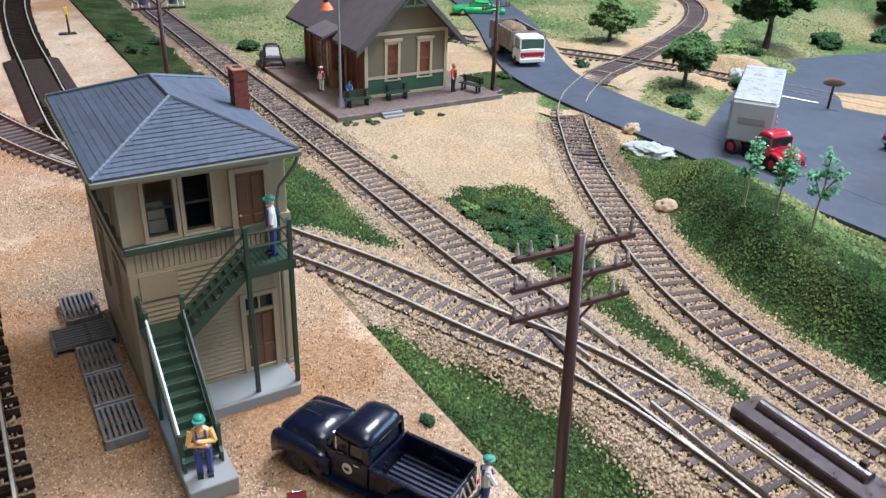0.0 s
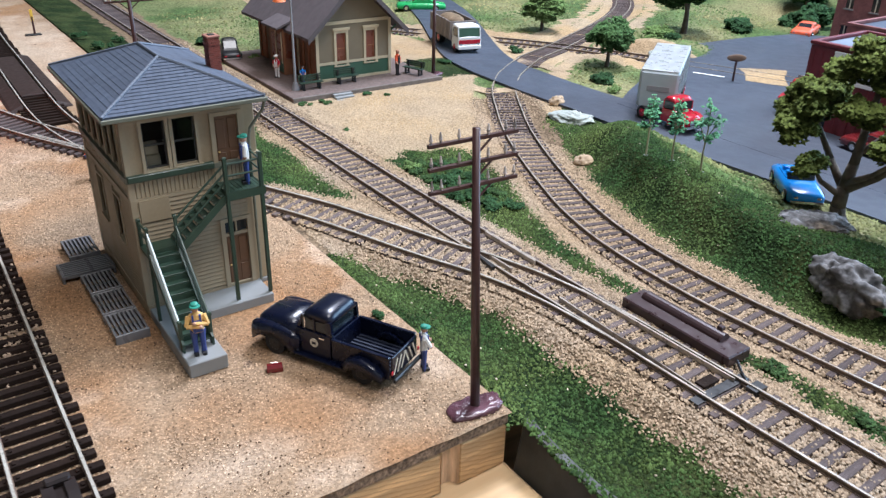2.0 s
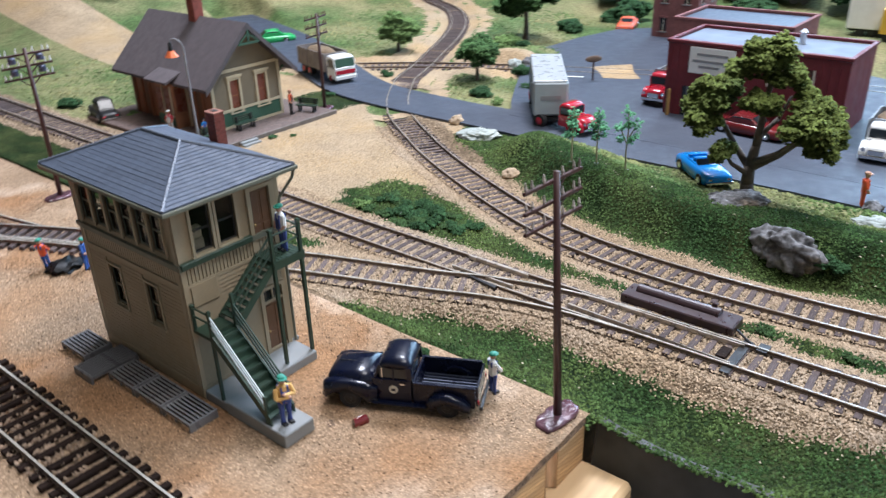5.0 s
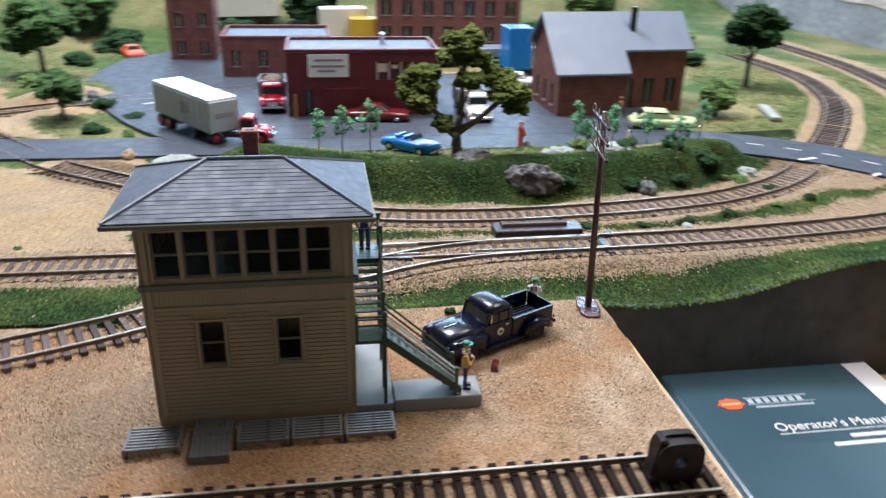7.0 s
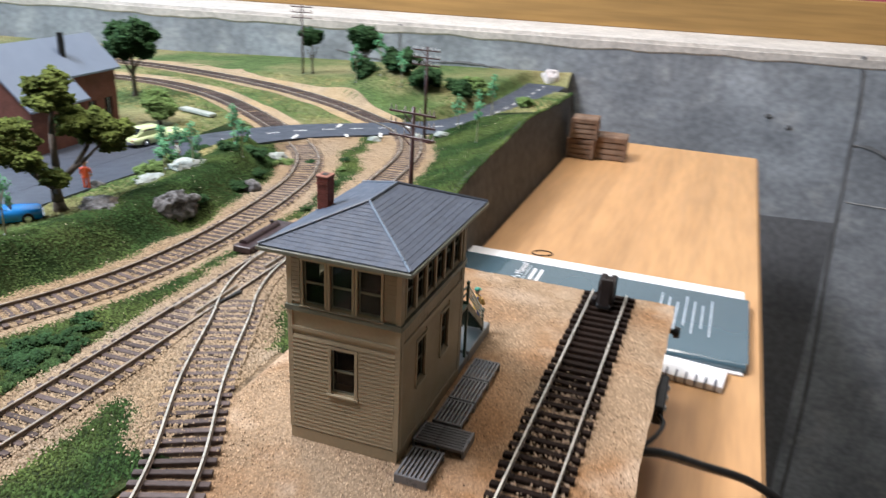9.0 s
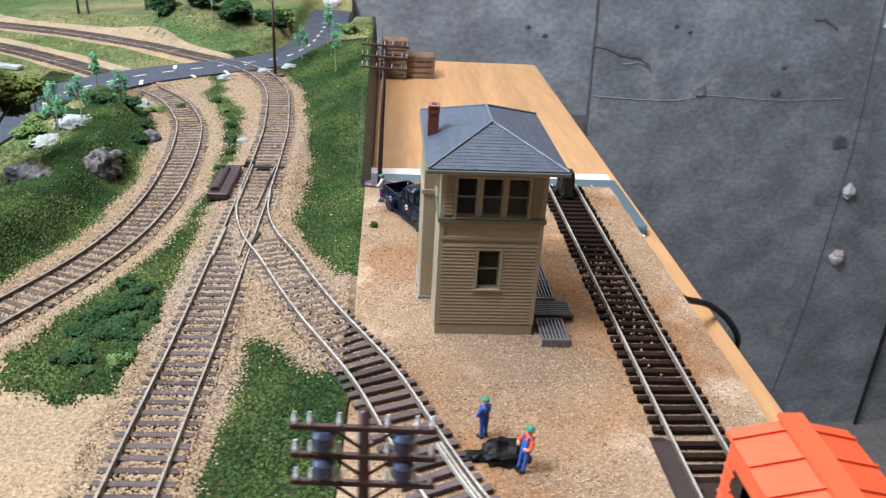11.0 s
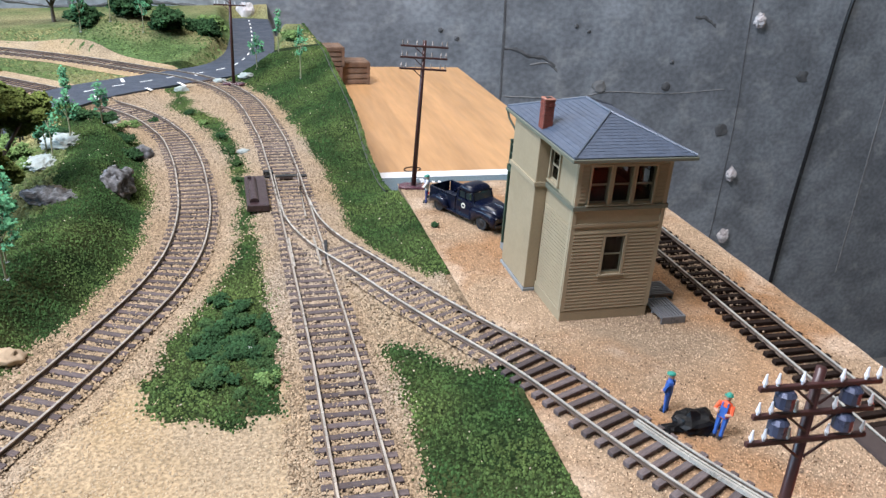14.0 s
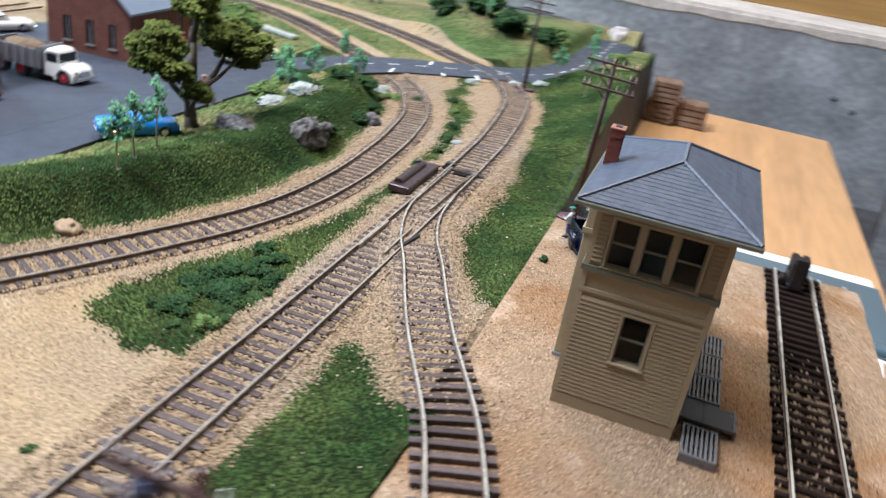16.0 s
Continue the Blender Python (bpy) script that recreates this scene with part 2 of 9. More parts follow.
M["brown_black"] = mat("brown_black_plastic", (0.016, 0.011, 0.010), 0.55, vary=0.3, scale=200, spec=0.25)
M["rubber"] = mat("tyre_rubber", (0.016, 0.016, 0.017), 0.75, vary=0.2, scale=200)
M["chrome"] = mat("chrome", (0.75, 0.75, 0.76), 0.12, 1.0, vary=0.05, scale=100)
M["white"] = mat("white_paint", (0.78, 0.78, 0.76), 0.4, vary=0.05, scale=100)
M["bed_strip"] = mat("worn_bed_steel", (0.05, 0.058, 0.085), 0.35, 0.4, vary=0.3, scale=100)
M["bed_grey"] = mat("worn_truck_bed", (0.22, 0.19, 0.175), 0.7, vary=0.2, scale=90, tint=(0.28, 0.25, 0.24), tscale=50)
M["cream"] = mat("cream_paint", (0.6, 0.56, 0.46), 0.5, vary=0.06, scale=100)
M["red"] = mat("red_paint", (0.42, 0.012, 0.028), 0.25, vary=0.1, scale=100, coat=0.4)
M["maroon"] = mat("maroon_paint", (0.14, 0.012, 0.014), 0.22, vary=0.1, scale=100, coat=0.4)
M["orange"] = mat("orange_red_plastic", (0.72, 0.105, 0.035), 0.5, vary=0.06, scale=100)
M["blue"] = mat("bright_blue_paint", (0.01, 0.22, 0.62), 0.25, vary=0.06, scale=100, coat=0.4)
M["silver"] = mat("silver_aluminium", (0.62, 0.65, 0.68), 0.32, 0.55, vary=0.06, scale=100)
M["grey"] = mat("grey_plastic", (0.24, 0.245, 0.26), 0.45, vary=0.1, scale=150)
M["grate"] = mat("grey_grating", (0.135, 0.132, 0.135), 0.32, vary=0.1, scale=150)
M["yellow"] = mat("yellow_paint", (0.66, 0.42, 0.05), 0.4, vary=0.06, scale=100)
M["lime"] = mat("lime_paint", (0.62, 0.72, 0.4), 0.3, vary=0.06, scale=100)
M["teal_green"] = mat("bright_green_paint", (0.03, 0.35, 0.10), 0.3, vary=0.06, scale=100)
M["skin"] = mat("painted_skin", (0.48, 0.27, 0.18), 0.6, vary=0.08, scale=300)
M["denim"] = mat("blue_overalls_paint", (0.035, 0.06, 0.22), 0.6, vary=0.15, scale=400)
M["workman_blue"] = mat("light_blue_overalls_paint", (0.03, 0.10, 0.36), 0.6, vary=0.15, scale=400)
M["motor"] = mat("purple_brown_plastic", (0.042, 0.024, 0.026), 0.35, vary=0.12, scale=200)
M["trailer_paint"] = mat("pale_blue_grey_paint", (0.36, 0.41, 0.44), 0.4, vary=0.06, scale=100)
M["spill"] = mat("brown_spilled_grit", (0.27, 0.195, 0.135), 0.95, vary=0.2, scale=300, random_amount=0.35, spec=0.2)
M["cap"] = mat("green_cap_paint", (0.03, 0.24, 0.17), 0.5, vary=0.1, scale=400)
M["shirt_yellow"] = mat("yellow_shirt_paint", (0.66, 0.40, 0.13), 0.6, vary=0.1, scale=400)
M["bark"] = mat("grey_bark", (0.095, 0.075, 0.058), 0.9, vary=0.35, scale=200, bump=0.8, bscale=400)
M["bark_pale"] = mat("pale_wire_bark", (0.30, 0.28, 0.17), 0.8, vary=0.2, scale=300)
M["leaf_olive"] = mat("olive_foam_leaf", (0.098, 0.125, 0.032), 1.0, vary=0.35, scale=60, random_amount=0.45, spec=0.1)
M["leaf_green"] = mat("green_foam_leaf", (0.03, 0.068, 0.027), 1.0, vary=0.35, scale=60, random_amount=0.45, spec=0.1)
M["leaf_mid"] = mat("mid_green_foam_leaf", (0.065, 0.125, 0.045), 1.0, vary=0.3, scale=60, random_amount=0.4, spec=0.1)
M["leaf_weed"] = mat("weedy_foam_leaf", (0.042, 0.078, 0.028), 1.0, vary=0.35, scale=60, random_amount=0.5, spec=0.1)
M["leaf_bright"] = mat("bright_plastic_leaf", (0.085, 0.26, 0.12), 0.85, vary=0.3, scale=100, random_amount=0.35)
M["leaf_light"] = mat("light_green_leaf", (0.125, 0.195, 0.065), 1.0, vary=0.3, scale=60, random_amount=0.4, spec=0.1)
M["rock"] = mat("plaster_rock", (0.2, 0.2, 0.207), 0.9, vary=0.5, scale=90, fine=0.5, fscale=420, bump=1.0, bscale=240, tint=(0.045, 0.042, 0.042), tscale=75, tamount=0.95, tedge=(0.44, 0.56), pale=(0.25, 0.19, 0.13), pscale=45)
M["rock_pale"] = mat("pale_rock", (0.36, 0.395, 0.37), 0.9, vary=0.25, scale=110, bump=0.8, bscale=260, tint=(0.30, 0.33, 0.30), tscale=70)
M["pebble"] = mat("tan_pebble", (0.42, 0.31, 0.20), 0.8, vary=0.3, scale=110, bump=0.5, bscale=260)
M["brown_pane"] = mat("brown_window_pane", (0.075, 0.022, 0.016), 0.25, vary=0.3, scale=60, spec=0.4)
M["brick_red"] = mat("deep_red_wall", (0.135, 0.014, 0.020), 0.6, vary=0.12, scale=60, fine=0.1, fscale=500)
M["brick_mauve"] = mat("mauve_brick_wall", (0.215, 0.088, 0.085), 0.85, vary=0.15, scale=120, fine=0.15, fscale=700)
M["brick_house"] = mat("brown_brick_wall", (0.165, 0.060, 0.042), 0.85, vary=0.18, scale=120, fine=0.2, fscale=700)
M["roof_blue"] = mat("pale_grey_roofing", (0.19, 0.24, 0.325), 0.38, vary=0.05, scale=50, tint=(0.185, 0.225, 0.295), tscale=20)
M["roof_grey"] = mat("dull_grey_roofing", (0.15, 0.18, 0.235), 0.75, vary=0.1, scale=50, tint=(0.11, 0.13, 0.17), tscale=20)
M["roof_brown"] = mat("brown_shingle_roof", (0.088, 0.075, 0.08), 0.75, vary=0.12, scale=150, random_amount=0.15)
M["depot_wall"] = mat("depot_olive_tan", (0.165, 0.135, 0.088), 0.65, vary=0.06, scale=100)
M["depot_trim"] = mat("depot_buff_trim", (0.47, 0.4, 0.27), 0.6, vary=0.06, scale=100)
M["depot_green"] = mat("depot_green_wainscot", (0.038, 0.095, 0.058), 0.6, vary=0.08, scale=100)
M["depot_pane"] = mat("red_brown_sash_pane", (0.16, 0.052, 0.034), 0.3, vary=0.2, scale=120)
M["depot_wood"] = mat("depot_orange_brown_panel", (0.23, 0.095, 0.045), 0.6, vary=0.15, scale=100)
M["platform"] = mat("platform_brick", (0.125, 0.088, 0.075), 0.8, vary=0.2, scale=300, fine=0.2, fscale=900)
M["cover"] = mat("manual_cover", (0.048, 0.095, 0.125), 0.2, vary=0.1, scale=12, tint=(0.08, 0.135, 0.165), tscale=9, coat=0.9)
M["stone_step"] = mat("worn_kerb", (0.15, 0.125, 0.11), 0.8, vary=0.25, scale=200)
M["print"] = mat("faint_print", (0.42, 0.48, 0.54), 0.4, vary=0.1, scale=90)
M["can"] = mat("dark_blue_can", (0.07, 0.08, 0.13), 0.3, 0.3, vary=0.25, scale=200)
M["page"] = mat("white_page", (0.80, 0.80, 0.82), 0.6, vary=0.03, scale=40)
M["gold"] = mat("gold_lettering", (0.60, 0.42, 0.16), 0.4, vary=0.1, scale=90)
M["rust"] = mat("rusty_crate", (0.17, 0.105, 0.07), 0.85, vary=0.45, scale=80, tint=(0.30, 0.24, 0.19), tscale=50)
M["tar"] = mat("wet_black_tar", (0.004, 0.004, 0.0045), 0.5, spec=0.2, vary=0.3, scale=200, bump=0.6, bscale=300)
M["wool"] = mat("white_filler", (0.66, 0.63, 0.63), 0.8, vary=0.15, scale=100, bump=0.8, bscale=150, tint=(0.45, 0.33, 0.32), tscale=60)
M["plank_wood"] = mat("ochre_plank", (0.34, 0.195, 0.06), 0.7, vary=0.15, scale=12, grain=(0.2, 1, 3), fine=0.15, fscale=50)
M["crimson"] = mat("crimson_cloth", (0.20, 0.03, 0.04), 0.9, vary=0.3, scale=20)
# Unseen wall, made white to brighten the manual cover's reflection.
M["white_wall"] = mat("white_room_paint", (0.52, 0.52, 0.51), 0.9, vary=0.04, scale=3)
# Unseen walls and ceiling; the warm tone tints the light they bounce.
M["plaster"] = mat("room_paint", (0.30, 0.255, 0.205), 0.9, vary=0.04, scale=3)
M["floor_mat"] = mat("floor_concrete", (0.22, 0.22, 0.22), 0.8, vary=0.15, scale=6, fine=0.15, fscale=80)
M["road_line"] = mat("road_marking", (0.72, 0.72, 0.70), 0.7, vary=0.1, scale=200)
M["red_light"] = mat("orange_lamp_shade", (0.75, 0.17, 0.05), 0.4, vary=0.05, scale=100)
M["tunnel"] = mat("portal_stone", (0.33, 0.32, 0.33), 0.9, vary=0.2, scale=80)

glass = bpy.data.materials.new("window_glass")
glass.use_nodes = True
_p = glass.node_tree.nodes["Principled BSDF"]
_p.inputs["Base Color"].default_value = (0.62, 0.64, 0.62, 1)
_p.inputs["Roughness"].default_value, _p.inputs["Transmission Weight"].default_value, _p.inputs["IOR"].default_value = 0.05, 1.0, 1.22
M["glass"] = glass
M["dark_glass"] = mat("dark_glazing", (0.02, 0.026, 0.03), 0.08, vary=0.2, scale=80)


# ---- building helpers (millimetres) ----
def part(name, bm, material, parent=None, label="", smooth=False):
    me = bpy.data.meshes.new(name)
    bmesh.ops.recalc_face_normals(bm, faces=bm.faces)
    bm.to_mesh(me)
    bm.free()
    me.transform(Matrix.Scale(S, 4))
    for mm in material if isinstance(material, (list, tuple)) else (material,):
        me.materials.append(M[mm] if isinstance(mm, str) else mm)
    if smooth:
        me.polygons.foreach_set("use_smooth", [True] * len(me.polygons))
    ob = new(name, me)
    if parent:
        ob.parent = parent
    if label:
        tagged(ob, label)
    return ob


def thing(name, label, category, x=0, y=0, z=0, rz=0, group="", kind=""):
    ob = new(name)
    ob.empty_display_size = 0.01
    ob.matrix_basis = pose(x * S, y * S, z * S, 0, 0, rz)
    return tagged(ob, label, category, group, kind)


def twin(ob, parent, x, y, z, rz=0, name=None):
    """A part on the same mesh data, elsewhere under the same or another thing."""
    o = new(name or ob.name.split(".")[0], ob.data)
    o.parent = parent
    o.matrix_basis = pose(x * S, y * S, z * S, 0, 0, rz)
    return o


def bx(bm, x0, x1, y0, y1, z0, z1, bev=0.0, m=0):
    vs = [bm.verts.new((x, y, z)) for z in (z0, z1) for y in (y0, y1) for x in (x0, x1)]
    fs = [bm.faces.new([vs[i] for i in q]) for q in ((0, 2, 3, 1), (4, 5, 7, 6), (0, 1, 5, 4), (2, 6, 7, 3), (0, 4, 6, 2), (1, 3, 7, 5))]
    for f in fs:
        f.material_index = m
    if bev:
        es = list({e for f in fs for e in f.edges})
        bmesh.ops.bevel(bm, geom=es, offset=bev, segments=1, affect="EDGES")
    return vs


def box(*a, bev=0.0):
    bm = bmesh.new()
    bx(bm, *a, bev=bev)
    return bm


def tilted(bm, centre, size, rot, bev=0.0):
    """A box of that size, turned by the Euler angles rot in degrees."""
    sub = bmesh.new()
    bx(sub, -size[0] / 2, size[0] / 2, -size[1] / 2, size[1] / 2, -size[2] / 2, size[2] / 2, bev)
    sub.transform(pose(*centre, *rot))
    merge(bm, sub)


def merge(bm, sub, m=None):
    vs = [bm.verts.new(v.co) for v in sub.verts]
    sub.verts.index_update()
    for f in sub.faces:
        try:
            nf = bm.faces.new([vs[v.index] for v in f.verts])
            nf.material_index = f.material_index if m is None else m
        except ValueError:
            pass
    sub.free()


def cyl(bm, a, b, r0, r1=None, n=10, m=0, cap=True):
    a, b = Vector(a), Vector(b)
    r1 = r0 if r1 is None else r1
    q = (b - a).to_track_quat("Z", "Y")
    rings = []
    for c, r in ((a, r0), (b, r1)):
        rings.append([bm.verts.new(c + q @ Vector((r * math.cos(2 * math.pi * i / n), r * math.sin(2 * math.pi * i / n), 0))) for i in range(n)])
    for i in range(n):
        bm.faces.new((rings[0][i], rings[0][(i + 1) % n], rings[1][(i + 1) % n], rings[1][i])).material_index = m
    if cap:
        bm.faces.new(rings[0][::-1]).material_index = m
        bm.faces.new(rings[1]).material_index = m


def tube(bm, pts, r, n=6):
    """A round tube along points, with mitred bends."""
    pts = [Vector(p) for p in pts]
    side, secs = None, []
    for i, p in enumerate(pts):
        d = (pts[min(i + 1, len(pts) - 1)] - pts[max(i - 1, 0)]).normalized()
        if side is None:
            side = d.orthogonal().normalized()
        side = (side - d * side.dot(d)).normalized()
        up = d.cross(side)
        secs.append([tuple(p + side * (r * math.cos(2 * math.pi * k / n)) + up * (r * math.sin(2 * math.pi * k / n))) for k in range(n)])
    loft(bm, secs)


def prism(bm, outline, z0, z1, m=0):
    lo = [bm.verts.new((x, y, z0)) for x, y in outline]
    hi = [bm.verts.new((x, y, z1)) for x, y in outline]
    k = len(outline)
    bm.faces.new(lo[::-1]).material_index = m
    bm.faces.new(hi).material_index = m
    for i in range(k):
        bm.faces.new((lo[i], lo[(i + 1) % k], hi[(i + 1) % k], hi[i])).material_index = m


def loft(bm, sections, closed=True, cap=True, m=0):
    """Sections: lists of 3D points of equal length, skinned in order."""
    rows = [[bm.verts.new(p) for p in s] for s in sections]
    k = len(rows[0])
    for r0, r1 in zip(rows, rows[1:]):
        for i in range(k if closed else k - 1):
            bm.faces.new((r0[i], r0[(i + 1) % k], r1[(i + 1) % k], r1[i])).material_index = m
    if cap and closed:
        bm.faces.new(rows[0][::-1]).material_index = m
        bm.faces.new(rows[-1]).material_index = m


def lump(bm, c, r, seed=0, amp=0.25, sub=2, freq=1.6, m=0):
    """An uneven rounded lump."""
    k = len(bm.verts)
    made = bmesh.ops.create_icosphere(bm, subdivisions=sub, radius=1)["verts"]
    off = Vector((seed * 7.13, seed * 3.7, seed * 1.9))
    for v in made:
        d = 1 + amp * noise.noise(v.co * freq + off) + amp * 0.5 * noise.noise(v.co * freq * 2.7 + off)
        v.co = Vector((c[0] + v.co.x * r[0] * d, c[1] + v.co.y * r[1] * d, c[2] + v.co.z * r[2] * d))
    for v in made:
        for f in v.link_faces:
            f.material_index = m


def spline(ctrl, step=3.0):
    """A smooth line through control points, resampled at even steps; numpy array of points."""
    p = np.array([ctrl[0]] + list(ctrl) + [ctrl[-1]], float)
    p[0], p[-1] = 2 * p[1] - p[2], 2 * p[-2] - p[-3]
    out = []
    for i in range(1, len(p) - 2):
        u = np.linspace(0, 1, 40, endpoint=False)[:, None]
        a, b, c, d = p[i - 1], p[i], p[i + 1], p[i + 2]
        out.append(0.5 * (2 * b + (c - a) * u + (2 * a - 5 * b + 4 * c - d) * u ** 2 + (3 * b - a - 3 * c + d) * u ** 3))
    q = np.vstack(out + [p[-2:-1]])
    s = np.concatenate([[0], np.cumsum(np.linalg.norm(np.diff(q, axis=0), axis=1))])
    t = np.arange(0, s[-1], step)
    return np.stack([np.interp(t, s, q[:, k]) for k in range(q.shape[1])], 1)


def mesh_from(name, verts, faces, material, smooth=False):
    """A mesh object from numpy vertices (mm) and a list or array of faces of one size."""
    me = bpy.data.meshes.new(name)
    faces = np.asarray(faces)
    k = faces.shape[1]
    me.vertices.add(len(verts))
    me.vertices.foreach_set("co", (np.asarray(verts) * S).astype(np.float32).ravel())
    me.loops.add(faces.size)
    me.loops.foreach_set("vertex_index", faces.astype(np.int32).ravel())
    me.polygons.add(len(faces))
    me.polygons.foreach_set("loop_start", np.arange(0, faces.size, k, dtype=np.int32))
    me.update(calc_edges=True)
    for mm in material if isinstance(material, (list, tuple)) else (material,):
        me.materials.append(M[mm])
    if smooth:
        me.polygons.foreach_set("use_smooth", [True] * len(faces))
    return new(name, me)


GRAIN_V = np.array([(1, 0, 0), (-1, 0, 0), (0, 1, 0), (0, -1, 0), (0, 0, 1)], float)
GRAIN_F = np.array([(0, 2, 4), (2, 1, 4), (1, 3, 4), (3, 0, 4)])


def grains(name, pts, size, spread, material, rng, flat=0.8):
    """One mesh of many uneven grains at the points."""
    n = len(pts)
    s = size * (1 + spread * rng.uniform(-1, 1, (n, 1, 1)))
    v = GRAIN_V[None] * s * rng.uniform(0.6, 1.25, (n, 5, 1))
    v[:, :4, 2] -= 0.3 * s[:, :, 0]
    v[:, :, 2] *= flat
    a = rng.uniform(0, 6.283, n)
    b = rng.uniform(-0.6, 0.6, n)
    ca, sa, cb, sb = np.cos(a)[:, None], np.sin(a)[:, None], np.cos(b)[:, None], np.sin(b)[:, None]
    x, y, z = v[:, :, 0], v[:, :, 1], v[:, :, 2]
    y, z = y * cb - z * sb, y * sb + z * cb
    x, y = x * ca - y * sa, x * sa + y * ca
    v = np.stack([x, y, z], 2) + pts[:, None]
    f = (GRAIN_F[None] + 5 * np.arange(n)[:, None, None]).reshape(-1, 3)
    return mesh_from(name, v.reshape(-1, 3), f, material)


def smoothstep(a, b, x):
    t = np.clip((x - a) / (b - a), 0, 1)
    return t * t * (3 - 2 * t)


rng = np.random.default_rng(4)

# ---- the lines of the tracks: x, y and the height of the rail head ----
LINES = {}
LINES["siding"] = [(-67, -139, 3.4), (-67, 0, 3.4), (-67, 150, 3.4), (-67, 300, 3.4), (-67, 480, 3.4)]
LINES["main"] = [(124, 900, -1), (123, 700, -1), (122, 490, -1), (121, 338, -1), (119.5, 115, -1), (118.5, 34, -1), (119, -60, -1), (120, -140, -1), (121.5, -200, -1),
             (125, -265, -1), (139, -365, -1), (172, -434, -1), (228, -482, -2), (305, -538, -3), (430, -598, -4), (610, -640, -5), (800, -640, -6)]
LINES["branch"] = [(119.6, -128, -1), (116.5, -96, -1), (108, -66, -0.6), (95, -38, 0.2), (81, -5, 1.4), (68.5, 22, 2.4), (46, 65, 3.2), (31, 103, 3.4), (19.5, 131, 3.4),
               (6, 158, 3.4), (-8, 184, 3.4), (-22, 214, 3.4), (-34, 245, 3.4), (-48, 288, 3.4), (-59, 335, 3.4), (-66, 400, 3.4)]
LINES["spur"] = [(7, 157, 3.4), (-1, 200, 3.4), (-4, 240, 3.4), (-4, 300, 3.4), (-3, 373, 3.4), (-1, 500, 3.4), (8, 640, 3.4), (30, 800, 3.4)]
LINES["curve"] = [(700, -545, -8), (600, -552, -7), (525, -545, -6), (430, -510, -6), (320, -432, -5.5), (232, -350, -5), (196, -285, -5), (182, -224, -5), (176, -165, -5), (174.5, -120, -5),
              (178, -75, -5), (187, -38, -5), (201, -3, -5), (221, 40, -5), (243, 81, -5), (264, 114, -5), (291, 154, -4.2), (316, 180, -2.8), (334, 195, -3.5),
              (352, 209, -4.3), (370, 222, -5.5), (388, 235, -6.7), (446, 264, -9), (497, 290, -9), (571, 328, -9.3), (644, 375, -9), (705, 432, -8), (745, 500, -6), (780, 556, -5)]
LINES["crossing_line"] = [(335, 395, -5), (372, 352, -6.5), (404, 317, -8), (446, 264, -9), (483, 188, -9), (514, 110, -9), (545, 30, -9), (572, -70, -9), (588, -185, -9), (592, -330, -9)]
TRACK = {k: spline(v, 2.0) for k, v in LINES.items()}


def near(name, x, y):
    """Distance to a track line, and the rail height there, for flat arrays."""
    q = TRACK[name][::3]
    d = np.full(x.shape, 1e9)
    h = np.zeros(x.shape)
    for i in range(0, len(x), 20000):
        dd = np.hypot(x[i:i + 20000, None] - q[None, :, 0], y[i:i + 20000, None] - q[None, :, 1])
        k = dd.argmin(1)
        d[i:i + 20000], h[i:i + 20000] = dd[np.arange(len(k)), k], q[k, 2]
    return d, h


def wobble(x, y, f, seed=0.0):
    """Cheap smooth noise of about -1 to 1 for arrays."""
    return (np.sin(x * f + 1.3 * np.sin(y * f * 0.7 + seed)) + np.sin(y * f * 1.13 + 1.7 * np.sin(x * f * 0.6 + seed * 2)) + np.sin((x + y) * f * 0.61 + seed)) / 3


EDGE_Y = [-720, -660, -610, -560, -520, -480, -440, -400, -360, -330, -300, -270, -240, -210, -180, -150, -140, -110, -30, 20, 60, 86, 2000]
EDGE_Z = [11, 12, 13, 15, 17, 21, 21, 17, 15, 14, 11, 8, 0, -7, -9, -7, -4, -2, -1.5, -0.8, 0.0, 0.7, 0.7]


